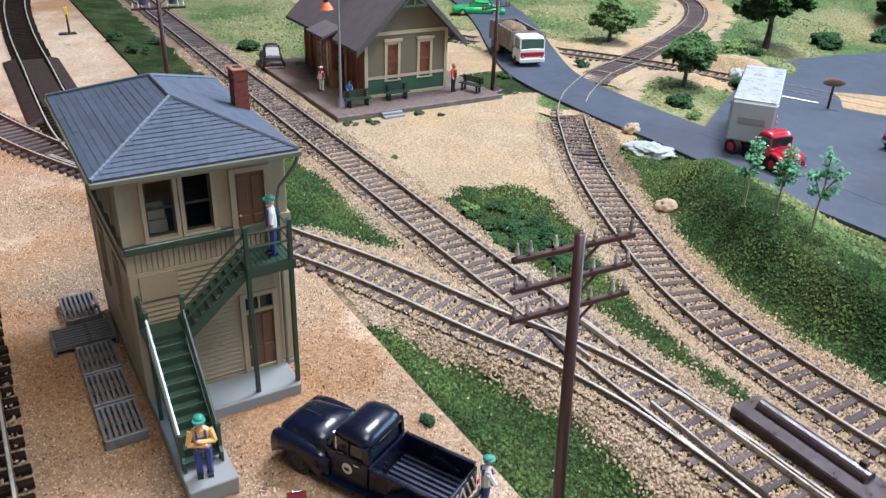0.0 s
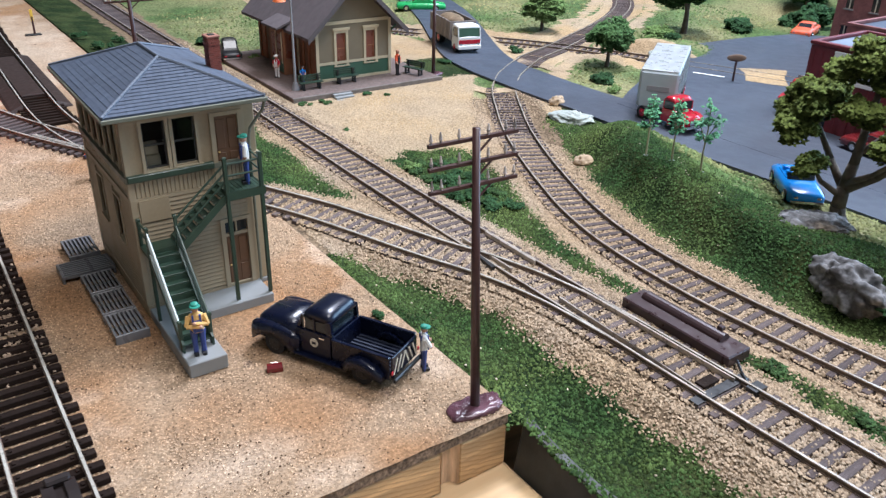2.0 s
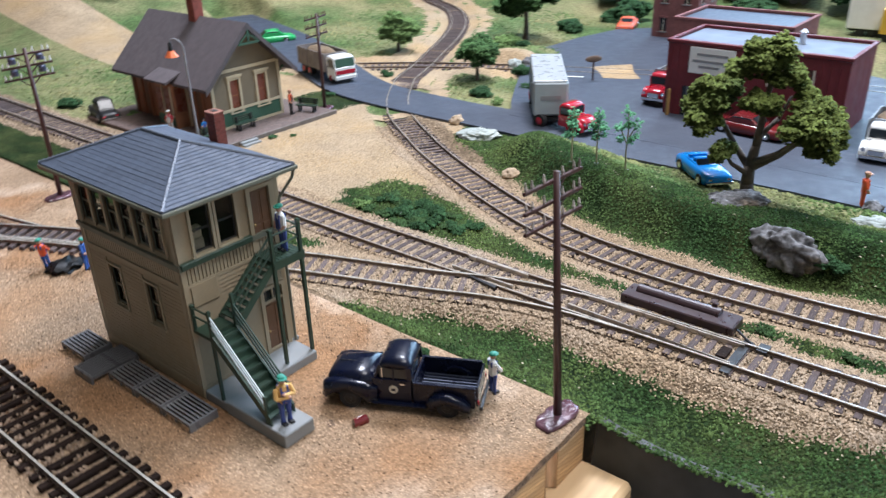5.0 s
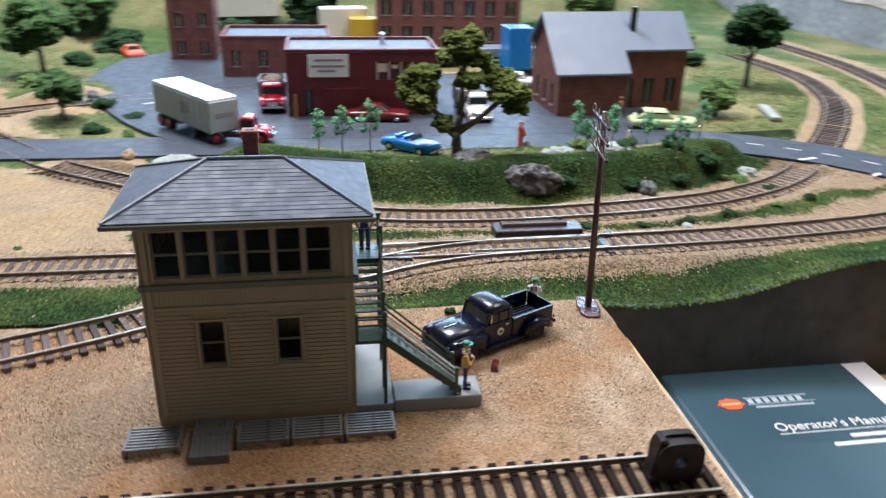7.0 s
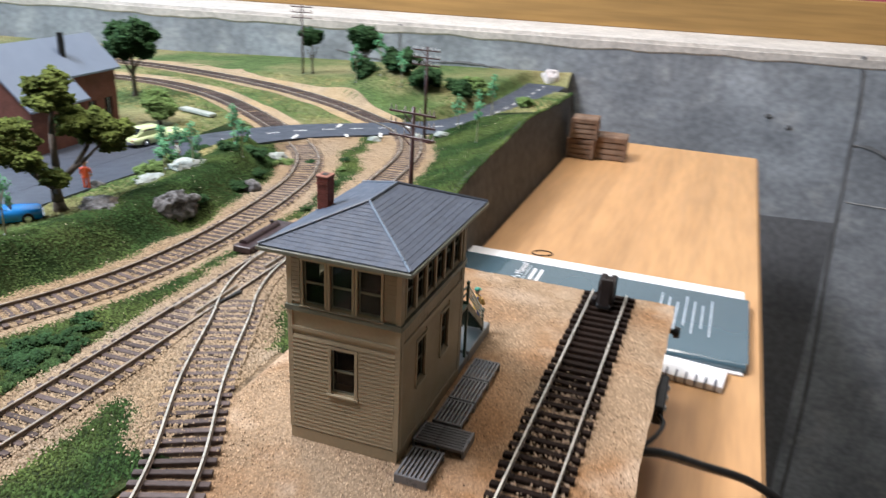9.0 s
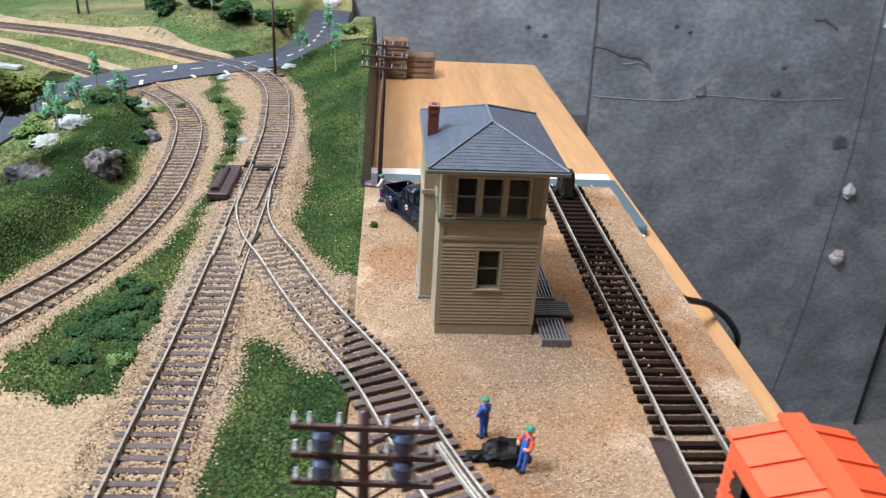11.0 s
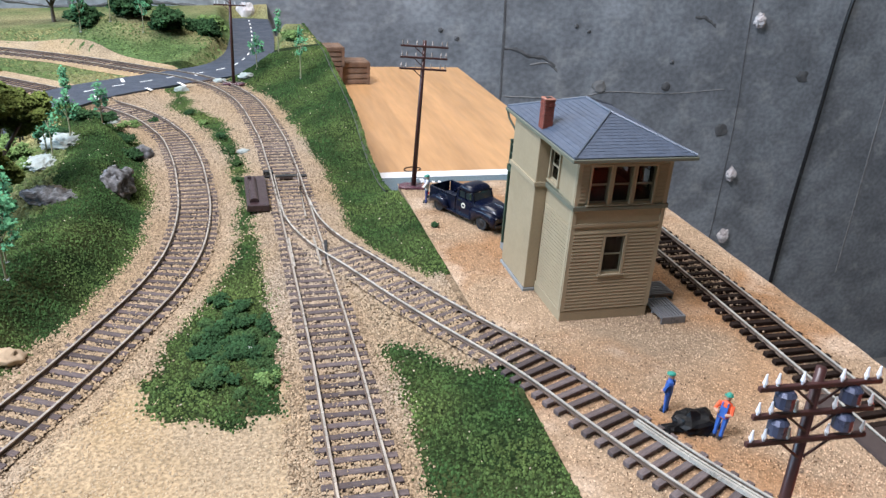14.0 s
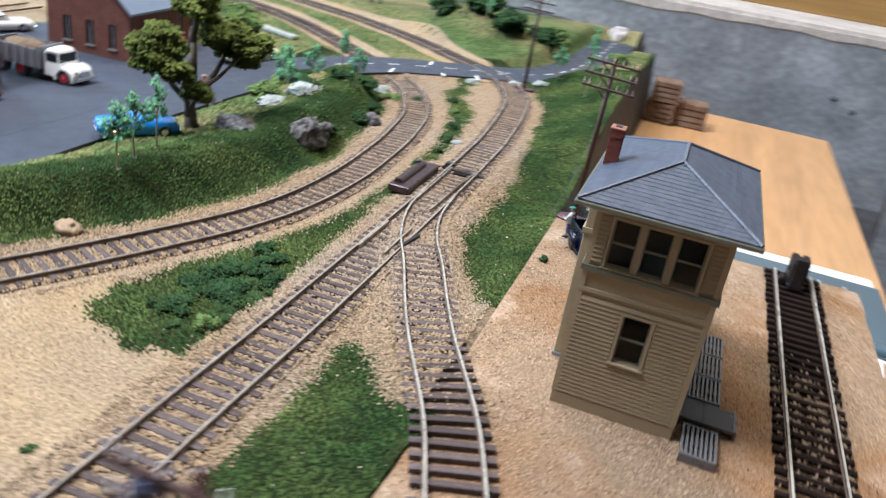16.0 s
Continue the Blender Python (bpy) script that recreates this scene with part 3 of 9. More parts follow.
def ground(x, y):
    """Height of the layout's scenery (x of 50 and more), for flat arrays."""
    x, y = np.asarray(x, float), np.asarray(y, float)
    ny = smoothstep(-480, -330, y) * (1 - 0.6 * smoothstep(200, 330, y))
    z = -6 - 6.6 * smoothstep(290, 430, x) * ny + 1.0 * wobble(x, y, 0.05) * (1 - smoothstep(280, 300, x) * (1 - smoothstep(760, 800, x)))
    q = TRACK["main"]
    order = np.argsort(q[:, 1])
    xm = np.interp(y, q[order, 1], q[order, 0])
    q4 = TRACK["curve"]
    sel = q4[(q4[:, 1] > -352) & (q4[:, 0] < 320)]
    order = np.argsort(sel[:, 1])
    xc = np.interp(y, sel[order, 1], sel[order, 0])
    d2, h2 = near("main", x, y)
    d3, h3 = near("branch", x, y)
    d4, h4 = near("curve", x, y)
    d6, h6 = near("crossing_line", x, y)
    # between the board and the main line
    u = np.clip((x - 59) / np.maximum(xm - 18 - 59, 20), 0, 1)
    edge = np.interp(y, EDGE_Y, EDGE_Z)
    west = edge * (1 - u) + -4.5 * u - 5 * 4 * u * (1 - u) * smoothstep(-330, -180, y) * smoothstep(10, -40, y)
    z = np.where(x < xm, west, z)
    # the grass bank beyond the curve
    fade = smoothstep(115, 55, y) * smoothstep(-400, -340, y)
    bank = -8.5 + 17.5 * smoothstep(27, 52, d4) - 9.5 * smoothstep(56, 104, d4) + 0.9 * wobble(x, y, 0.11, 2)
    inside = (x > xc) & (x < 330) & (y < 118)
    w = np.where(inside, fade * (1 - smoothstep(292, 300, x)), 0)
    z = z * (1 - w) + bank * w
    # yard by the depot
    yard = smoothstep(20, 60, y) * smoothstep(330, 300, x) * (x > xm)
    z = np.where(yard > 0, z * (1 - yard) + (-4.5 + 0.5 * wobble(x, y, 0.07, 3)) * yard, z)
    # far hills, and a mound by the end of the road
    z += 150 * smoothstep(830, 1250, x + 0.25 * y + 25 * wobble(x, y, 0.012)) + 70 * smoothstep(520, 900, y + 0.10 * x) * smoothstep(160, 330, x)
    z += 26 * np.exp(-(((x - 255) / 60) ** 2 + ((y + 590) / 46) ** 2)) + 14 * np.exp(-(((x - 500) / 60) ** 2 + ((y - 205) / 34) ** 2))
    z += 3 * np.exp(-(((x - 76) / 14) ** 2 + ((y + 560) / 40) ** 2))
    z -= 4 * np.exp(-(((x - 210) / 17) ** 2 + ((y + 155) / 28) ** 2))
    # road beds
    for d, h, r in ((d6, h6, 3.4), (d4, h4, 3.4), (d2, h2, 3.4), (d3, h3, 3.5)):
        w = 1 - smoothstep(14, 25, d)
        z = z * (1 - w) + (h - r) * w
    rd = np.full(x.shape, 1e9)
    rq = ROADLINE[::4]
    for i in range(0, len(x), 20000):
        rd[i:i + 20000] = (np.hypot(x[i:i + 20000, None] - rq[None, :, 0], y[i:i + 20000, None] - rq[None, :, 1]) - rq[None, :, 2]).min(1)
    w = 1 - smoothstep(1, 14, rd)
    z = z * (1 - w) + (road_z(x, y) - 2.0) * w
    return z


# centre line of the road with its half width
ROADLINE = spline([(500, 640, 30), (455, 500, 30), (415, 405, 30), (366, 310, 29), (334, 235, 29), (326, 150, 28), (327, 90, 28), (328, 20, 30), (330, -60, 30), (330, -150, 30),
                   (325, -250, 30), (306, -325, 28), (265, -392, 26), (205, -442, 25), (152, -486, 26), (130, -545, 25), (122, -620, 25), (119, -700, 25), (119, -790, 25)], 3.0)


def road_z(x, y):
    ny = smoothstep(-400, -280, y) * (1 - 0.7 * smoothstep(200, 330, y))
    return -3.2 - 6.6 * smoothstep(300, 430, x) * ny


def g1(x, y):
    return float(ground(np.array([x]), np.array([y]))[0])


def axis(marks):
    """Coordinates with a step that changes from stretch to stretch."""
    out = [marks[0][0]]
    for (a, step), (b, _) in zip(marks, marks[1:]):
        n = max(1, round((b - a) / step))
        out += list(a + (b - a) * (np.arange(n) + 1) / n)
    return np.array(out)


gx = axis([(49.5, 2.5), (60, 3), (340, 6), (800, 20), (1500, 1)])
gy = axis([(-830, 6), (-500, 3.5), (330, 9), (700, 22), (1500, 1)])
def fascia_x(y):
    return np.interp(y, [-700, -400, -146, -145.9, 60, 80, 150, 2000], [60, 60, 59, 47.5, 47.5, 52.5, 55.0, 55.0])


X, Y = np.meshgrid(gx, gy)
lip = fascia_x(Y) + 2.0
X = np.where(X < 60, lip + (X - 49.5) * (60 - lip) / 10.5, X)
fx, fy = X.ravel(), Y.ravel()
fz = ground(fx, fy)
nx, nyy = len(gx), len(gy)
idx = (np.arange(nyy - 1)[:, None] * nx + np.arange(nx - 1)[None]).ravel()
quads = np.stack([idx, idx + 1, idx + nx + 1, idx + nx], 1)
quads = quads[~((fy[quads].min(1) < -666) & (fx[quads].min(1) < 92))]  # the layout stops short of the table's corner
sheet = mesh_from("ground", np.stack([fx, fy, fz], 1), quads, ["turf", "ballast", "yard", "meadow"], smooth=True)
tagged(sheet, "model landscape ground with dark turf, tan ballast and dry sandy yard", "ground", kind="structure")


def cover_of(x, y):
    """0 turf, 1 ballast, 2 dry yard, 3 far meadow."""
    d2, _ = near("main", x, y)
    d3, _ = near("branch", x, y)
    d4, _ = near("curve", x, y)
    d6, _ = near("crossing_line", x, y)
    j = 5 * wobble(x, y, 0.13, 1) + 3 * wobble(x, y, 0.37, 5)
    kind = np.full(x.shape, 3)
    q4 = TRACK["curve"]
    sel = q4[(q4[:, 1] > -352) & (q4[:, 0] < 320)]
    order = np.argsort(sel[:, 1])
    xc = np.interp(y, sel[order, 1], sel[order, 0])
    qm = TRACK["main"]
    order = np.argsort(qm[:, 1])
    xm = np.interp(y, qm[order, 1], qm[order, 0])
    west = x < xm
    between = (x >= xm) & (x < xc) & (y < 120)
    bank = (x >= xc) & (x < 345) & (y < 92 + j) & (y > -420)
    kind[bank & (d4 < 72 + j)] = 0
    kind[west] = 0
    kind[west & (y > -22 + j) & (y < 38 + j) & (d3 < 45)] = 1
    kind[between] = 2
    kind[between & (y < 42 + j)] = 1
    strip = between & (np.abs(x - (xm + xc) / 2 - 2) < 9 + j) & (y < -60)
    kind[strip] = 0
    patch = between & (y > -78) & (y < 73 + j) & (x > 141 + 0.3 * j) & (x < np.interp(y, [-78, -27, 5, 47, 68, 76], [146, 166, 182, 189, 184, 160]) + 0.5 * j)
    kind[patch] = 0
    kind[(x >= xm) & (x < 335) & (y >= 42 + j) & (kind != 0) & ((y > 92) | (x < xc))] = 2
    kind[(x > 262) & (x < 312) & (y > 205 + j * 0.5) & (y < 262)] = 0
    kind[(x > xm + 12) & (x < 260) & (y > 330 + 2 * j)] = 3
    kind[(d4 < 40 + j) & (x > 340) & (y > 150)] = 2
    kind[(d6 < 38 + j) & (x > 340)] = 2
    kind[(x > 330) & (y > 235 + j) & (x < 420) & (y < 330)] = 2
    kind[west & (y < -500)] = 3
    kind[d2 < 21 + 0.5 * j + np.where(west, 6.5, 0) * smoothstep(-40, -80, y) * smoothstep(-260, -200, y)] = 1
    kind[d4 < 24 + 0.4 * j] = 1
    farway = (y < -425) | ((x > 262) & ((y < -375) | (y > 150)))
    kind[farway & ((kind == 1) | ((kind == 2) & (y < 0)))] = 3
    kind[(d3 < 22 + 0.5 * j) & (y < 62)] = 1
    return kind


cx, cy = fx[quads].mean(1), fy[quads].mean(1)
KIND = cover_of(cx, cy)
sheet.data.polygons.foreach_set("material_index", KIND.astype(np.int32))


def sow(x0, x1, y0, y1, per_mm2):
    n = int((x1 - x0) * (y1 - y0) * per_mm2)
    return rng.uniform(x0, x1, n), rng.uniform(y0, y1, n)


# ---- sand board, table, fascia ----
board = thing("sand_board", "sand-covered chipboard base on stacked lumber", "model base", kind="structure")
bgx, bgy = np.linspace(-100, 58.8, 80), axis([(-145, 2.2), (230, 8), (900, 1)])
BX, BY = np.meshgrid(bgx, bgy)
bz = 0.25 * wobble(BX, BY, 0.11, 4) + 0.15 * wobble(BX, BY, 0.4, 1) - 0.5
edge_off = 0.6 * wobble(BY * 1.0, BX * 0, 0.22, 2)
BX = np.where(BX > 50, 50 + (BX - 50) * (4.8 + 4.0 * smoothstep(50, 78, BY)) / 8.8, BX)
BX = BX + np.where(BX < -99.9, edge_off, 0) + np.where(BX > 58.7, 0.6 * edge_off, 0)
BY = BY + np.where(BY < -144.9, 0.7 * wobble(BX, BY * 0, 0.3, 3), 0)
bn = len(bgx)
bi = (np.arange(len(bgy) - 1)[:, None] * bn + np.arange(bn - 1)[None]).ravel()
top = mesh_from("sand_surface", np.stack([BX.ravel(), BY.ravel(), bz.ravel()], 1), np.stack([bi, bi + 1, bi + bn + 1, bi + bn], 1), "sand", smooth=True)
top.parent = board
part("chipboard", box(-99.6, 54.3, -144.2, 900, -5.2, -0.8, bev=0.4), "board_edge", board)
part("lumber_frame", box(-98.5, 29.6, -144.0, 900, -21, -5.3, bev=0.5), "lumber_end", board)
part("lumber_frame", box(36.2, 54.2, -144.0, 900, -21, -5.3, bev=0.6), "lumber_end", board)
notch = bmesh.new()
arc_ = [(32.9 + 3.3 * math.cos(a), -144.0 + 3.2 * math.sin(a)) for a in np.linspace(0, math.pi, 11)]
prism(notch, [(36.2, -138)] + [(x, y) for x, y in arc_] + [(29.6, -138)], -21, -5.3)
part("drill_notch", notch, "notch", board, "split drill hole in the end grain")
block = bmesh.new()
bx(block, -97, 56, -163, -138, -37.6, -21.2, bev=2.2)
part("lumber_block", block, "lumber", board, "pale pine block with rounded edges")
part("lumber_block", box(-97, 46, -137.8, 900, -49.8, -21.2), "lumber", board)
t = thing("worktable", "smooth orange maple worktable top", "table", kind="structure")
bm = bmesh.new()
bx(bm, -152.5, 53, -721, 560, -72, -50, bev=2.5)
part("tabletop", bm, "tabletop", t)
for px_, py_ in ((-120, -630), (-120, 500), (20, -630), (20, 500)):
    part("leg", box(px_ - 22, px_ + 22, py_ - 22, py_ + 22, -800, -72.2, bev=2), "lumber", t)

# fascia: an uneven dark board that holds the scenery's edge
bm = bmesh.new()
ys = np.concatenate([np.arange(-661, -145, 5.0), [-146.0]])
zt = np.interp(ys, EDGE_Y, EDGE_Z) + 0.6 * wobble(ys, ys * 0, 0.2) + 0.4
xf = fascia_x(ys)
loft(bm, [[(x - 6.5, y, -160), (x - 3, y, -160), (x - 3, y, -52), (x + 2.8, y, z), (x, y, z), (x - 6.5, y, -52)] for x, y, z in zip(xf, ys, zt)])
tagged(part("fascia", bm, "plaster_edge"), "dark painted fascia board with a wavy top edge", "fascia", kind="structure")
bm = bmesh.new()
loft(bm, [[(x, -664.0, -160), (x, -661.2, -160), (x, -661.2, z), (x, -664.0, z)] for x, z in zip(np.linspace(53.6, 94, 9), (-40, 11, 11, 11, 10, 8, 4, -2, -7))])
tagged(part("fascia", bm, "plaster_edge"), "dark painted end of the fascia board", "fascia", kind="structure")
bm = bmesh.new()
bx(bm, 91.2, 94, -800, -664.2, -160, -6.6)
tagged(part("fascia", bm, "plaster_edge"), "dark painted side under the road's end", "fascia", kind="structure")
bm = bmesh.new()
ys = np.concatenate([np.arange(78, 700, 6.0)])
loft(bm, [[(fascia_x(y) + 1.4, y, -0.6), (fascia_x(y) + 4.4, y, -0.6), (fascia_x(y) + 4.4, y, g), (fascia_x(y) + 2.0, y, g)] for y, g in zip(ys, np.interp(ys, EDGE_Y, EDGE_Z) + 0.2)])
tagged(part("trim", bm, "turf"), "green flocked edge of the raised turf section", "trim", kind="structure")
bm = bmesh.new()
bx(bm, 49.5, 1500, -820, 1500, -200, -185)
tagged(part("benchwork", bm, "lumber"), "plywood benchwork carrying the layout", "benchwork", kind="structure")

# ---- road and lot ----
bm = bmesh.new()
secs = []
for i in range(0, len(ROADLINE), 2):
    p = ROADLINE[i]
    a, b = ROADLINE[max(0, i - 1)], ROADLINE[min(len(ROADLINE) - 1, i + 1)]
    d = (b - a)[:2] / np.linalg.norm((b - a)[:2])
    nrm = np.array([-d[1], d[0]])
    row = []
    for s in (-1, -0.6, -0.2, 0.2, 0.6, 1):
        c = p[:2] + nrm * p[2] * s
        row.append((c[0], c[1], float(road_z(np.array(c[0]), np.array(c[1]))) + 0.35 * (1 - s * s)))
    low = [(row[-1][0], row[-1][1], row[-1][2] - 3.2), (row[0][0], row[0][1], row[0][2] - 3.2)]
    secs.append(row + low)
loft(bm, secs)
tagged(part("road", bm, "asphalt", smooth=False), "smooth blue-grey asphalt road with dark cut edges", "road", kind="structure")
bm = bmesh.new()
LOT_HI = ([336, 352, 380, 425, 480, 550, 640, 700, 760], [84, 94, 113, 140, 170, 206, 200, 186, 120])
LOT_LO = ([336, 352, 400, 440, 500, 560, 640, 700, 760], [-300, -305, -318, -325, -310, -250, -60, 40, 60])
secs = []
for x in np.arange(338, 750, 8.0):
    lo, hi = np.interp(x, *LOT_LO), np.interp(x, *LOT_HI)
    z = [float(road_z(np.array(x), np.array(v))) + 0.4 for v in np.linspace(lo, hi, 12)]
    row = [(x, v, zz) for v, zz in zip(np.linspace(lo, hi, 12), z)]
    secs.append(row + [(x, hi, z[-1] - 3), (x, lo, z[0] - 3)])
loft(bm, secs)
tagged(part("pavement", bm, "asphalt"), "wide blue-grey asphalt parking lot", "parking lot", kind="structure")

bm = bmesh.new()
outline = [(a + 3 * math.sin(7 * i), b + 3 * math.cos(5 * i)) for i, (a, b) in enumerate(((522, 118), (530, 113), (540, 106), (550, 96), (542, 86), (532, 78), (520, 70), (510, 64), (503, 71), (496, 79), (490, 88), (500, 99), (511, 110)))]
prism(bm, outline[::-1], -11.0, -9.25)
tagged(part("ground_patch", bm, "yard"), "bare sandy patch beside the rails in the lot", "ground", kind="structure")

# ---- concrete wall, ledge, room ----
WALL_A, WALL_B = (-1900, -1008), (1500, -640)


def wall_y(x):
    return WALL_A[1] + (x - WALL_A[0]) * (WALL_B[1] - WALL_A[1]) / (WALL_B[0] - WALL_A[0])


WALL_TURN = math.degrees(math.atan2(WALL_B[1] - WALL_A[1], WALL_B[0] - WALL_A[0]))
wl = thing("wall_concrete", "grey poured-concrete basement wall with form seams", "wall", WALL_A[0], WALL_A[1], 0, WALL_TURN, kind="structure")
bm = bmesh.new()
bx(bm, 0, 3500, -170, 0, -800, 58, bev=4)
part("concrete", bm, "concrete", wl)
bm = bmesh.new()
n = 240
xs = np.linspace(0, 3490, n)
loft(bm, [[(x, -168, 58.5), (x, 1.5, 58.5), (x, 1.5, 50 + 3 * float(wobble(x, 0.0, 0.021, 3)) + 2 * float(wobble(x, 9.0, 0.09, 1))), (x, 0.4, 48 + 3 * float(wobble(x, 0.0, 0.021, 3)) + 2 * float(wobble(x, 9.0, 0.09, 1))), (x, -2, 63), (x, -168, 63)] for x in xs])
part("ledge_cap", bm, "concrete_white", wl, "pale chalky top of the wall")
t = thing("plank", "ochre wooden plank standing on the wall ledge", "plank", WALL_A[0], WALL_A[1], 0, WALL_TURN)
part("board", box(300, 3400, -164, -146, 63, 118, bev=1), "plank_wood", t)
t = thing("cloth_bundle", "dark crimson cloth lying above the ledge", "cloth", WALL_A[0], WALL_A[1], 0, WALL_TURN)
bm = bmesh.new()
for i in range(14):
    lump(bm, (1100 + i * 62, -215 + 9 * (i % 3), 104), (50, 34, 36), seed=i, sub=2)
part("cloth", bm, "crimson", t, smooth=True)
shell = bmesh.new()
bx(shell, -1950, -1900, -1500, 2200, -800, 1600)
tagged(part("wall_west", shell, "plaster"), "plain painted room wall", "wall", kind="structure")
tagged(part("wall_east", box(2600, 2650, -1500, 2200, -800, 1600), "plaster"), "plain painted room wall", "wall", kind="structure")
tagged(part("wall_south", box(-1900, 2600, -1550, -1500, -800, 1600), "white_wall"), "plain painted room wall", "wall", kind="structure")
tagged(part("wall_north", box(-1900, 2600, 2200, 2250, -800, 1600), "plaster"), "plain painted room wall", "wall", kind="structure")
tagged(part("ceiling", box(-1900, 2600, -1500, 2200, 1600, 1640), "plaster"), "plain white ceiling", "ceiling", kind="structure")
tagged(part("floor", box(-1900, 2600, -1500, 2200, -840, -800), "floor_mat"), "grey concrete floor", "floor", kind="structure")


# ---- tracks ----
def sweep(bm, line, off, w, z0, z1, m=0):
    d = np.gradient(line[:, :2], axis=0)
    d /= np.linalg.norm(d, axis=1)[:, None]
    nrm = np.stack([-d[:, 1], d[:, 0]], 1)
    a, b = line[:, :2] + nrm * (off - w / 2), line[:, :2] + nrm * (off + w / 2)
    loft(bm, [[(*a[i], line[i, 2] + z0), (*b[i], line[i, 2] + z0), (*b[i], line[i, 2] + z1), (*a[i], line[i, 2] + z1)] for i in range(len(line))], m=m)


TIE = {}


def tie_mesh(kind, k):
    if (kind, k) not in TIE:
        bm = bmesh.new()
        r = random.Random(k * 7 + len(kind))
        bx(bm, -13 - r.uniform(-0.4, 0.6), 13 + r.uniform(-0.4, 0.6), -1.35, 1.35, -3.6, -1.75, bev=0.18)
        if kind == "brown_plastic_tie":
            for s in (-1, 1):
                for q in (-1.5, 1.5):
                    bx(bm, s * 8.25 + q - 0.4, s * 8.25 + q + 0.4, -0.8, 0.8, -1.76, -1.3)
        ob = part("tie", bm, "tie_brown" if kind == "brown_plastic_tie" else "tie_grey")
        TIE[kind, k] = ob.data
        bpy.data.objects.remove(ob)
    return TIE[kind, k]


def track(name, label, tie_kind, skip=None, step=3.05):
    tr = thing("railway_track", label, "track", group="model railway tracks")
    line = TRACK[name]
    coarse = line[::3]
    for s in (-1, 1):
        bm = bmesh.new()
        sweep(bm, coarse, s * 8.7, 1.5, -1.8, -1.5)
        sweep(bm, coarse, s * 8.7, 0.45, -1.5, -0.4)
        r = part("rail", bm, "rail", tr)
        bm = bmesh.new()
        sweep(bm, coarse, s * 8.7, 0.82, -0.42, 0.0)
        part("rail_head", bm, "nickel" if name in ("siding", "branch", "spur") else "rail_top", r, "worn shiny rail head")
    d = np.gradient(line[:, :2], axis=0)
    tot = len(line) * 2.0
    n = int(tot / (2 * step))
    rr = random.Random(len(name))
    for i in range(n):
        k = min(len(line) - 1, int(i * step))
        p = line[k]
        if skip and skip(p):
            continue
        o = new("tie", tie_mesh(tie_kind, i % 5))
        o.parent = tr
        o.matrix_basis = pose(p[0] * S, p[1] * S, p[2] * S, 0, 0, math.degrees(math.atan2(d[k, 1], d[k, 0])) - 90 + rr.uniform(-1.2, 1.2))
    return tr


def beside_main(p):
    return abs(p[0] - np.interp(p[1], [-140, 160], [120, 119])) < 13 and p[1] < 0


def on_road(p):
    return float((np.hypot(ROADLINE[:, 0] - p[0], ROADLINE[:, 1] - p[1]) - ROADLINE[:, 2]).min()) < 1


track("siding", "dark brown tie siding track with nickel rails on sand", "brown_plastic_tie")
track("main", "weathered main line track in tan ballast", "weathered_tie", on_road)
track("branch", "curved branch track with brown ties leaving the switch", "weathered_tie", beside_main)
track("spur", "dark spur track on the sand board", "brown_plastic_tie", lambda p: p[1] < 215)
track("curve", "weathered curved track in tan ballast along the bank", "weathered_tie", on_road)
track("crossing_line", "rusty track crossing behind the road", "weathered_tie", lambda p: p[1] < 150)

# sandy road beds of the far tracks
for name, low, high in (("main", -2000, -425), ("curve", -2000, -375), ("curve", 150, 2000)):
    q = TRACK[name]
    q = q[(q[:, 1] > low) & (q[:, 1] < high) & ((q[:, 0] > 262) | (name == "main"))][::3]
    d = np.gradient(q[:, :2], axis=0)
    d /= np.linalg.norm(d, axis=1)[:, None]
    nrm = np.stack([-d[:, 1], d[:, 0]], 1)
    bm = bmesh.new()
    rows = []
    for p, n_ in zip(q, nrm):
        if float((np.hypot(ROADLINE[:, 0] - p[0], ROADLINE[:, 1] - p[1]) - ROADLINE[:, 2]).min()) < -2:
            rows.append(None)
            continue
        wl_, wr_ = 24 + 3 * float(wobble(p[0], p[1], 0.06, 1)), 24 + 3 * float(wobble(p[0], p[1], 0.07, 4))
        us = (-wr_, -19, -13, 13, 19, wl_)
        rows.append([bm.verts.new((p[0] + n_[0] * u, p[1] + n_[1] * u, g1(p[0] + n_[0] * u, p[1] + n_[1] * u) + (0.9 if abs(u) < 22 else 0.15))) for u in us])
    for a, b in zip(rows, rows[1:]):
        if a and b:
            for k in range(5):
                bm.faces.new((a[k], a[k + 1], b[k + 1], b[k]))
    tagged(part("roadbed", bm, "yard", smooth=True), "sandy tan road bed under the far track", "road bed", kind="structure")

# ---- ballast, sand and turf as loose stuff ----
def stuff(ob, label, category):
    return tagged(ob, label, category, kind="stuff")


def ballast_points(x0, x1, y0, y1, dens):
    x, y = sow(x0, x1, y0, y1, dens)
    k = cover_of(x + rng.normal(0, 2.2, len(x)), y + rng.normal(0, 2.2, len(x)))
    d2, _ = near("main", x, y)
    d3, _ = near("branch", x, y)
    d4, _ = near("curve", x, y)
    dm = np.minimum(np.minimum(d2, d3), d4)
    rail = np.abs(dm - 8.7) < 1.0
    keep = (k == 1) & ~rail & (rng.uniform(0, 1, len(x)) < np.where(dm < 8, 0.95, 1.0))
    x, y, dm, d3 = x[keep], y[keep], dm[keep], d3[keep]
    z = ground(x, y) + np.where(d3 < 14, 1.45, np.where(dm < 14, 1.1, 0.35))
    return np.stack([x, y, z], 1)


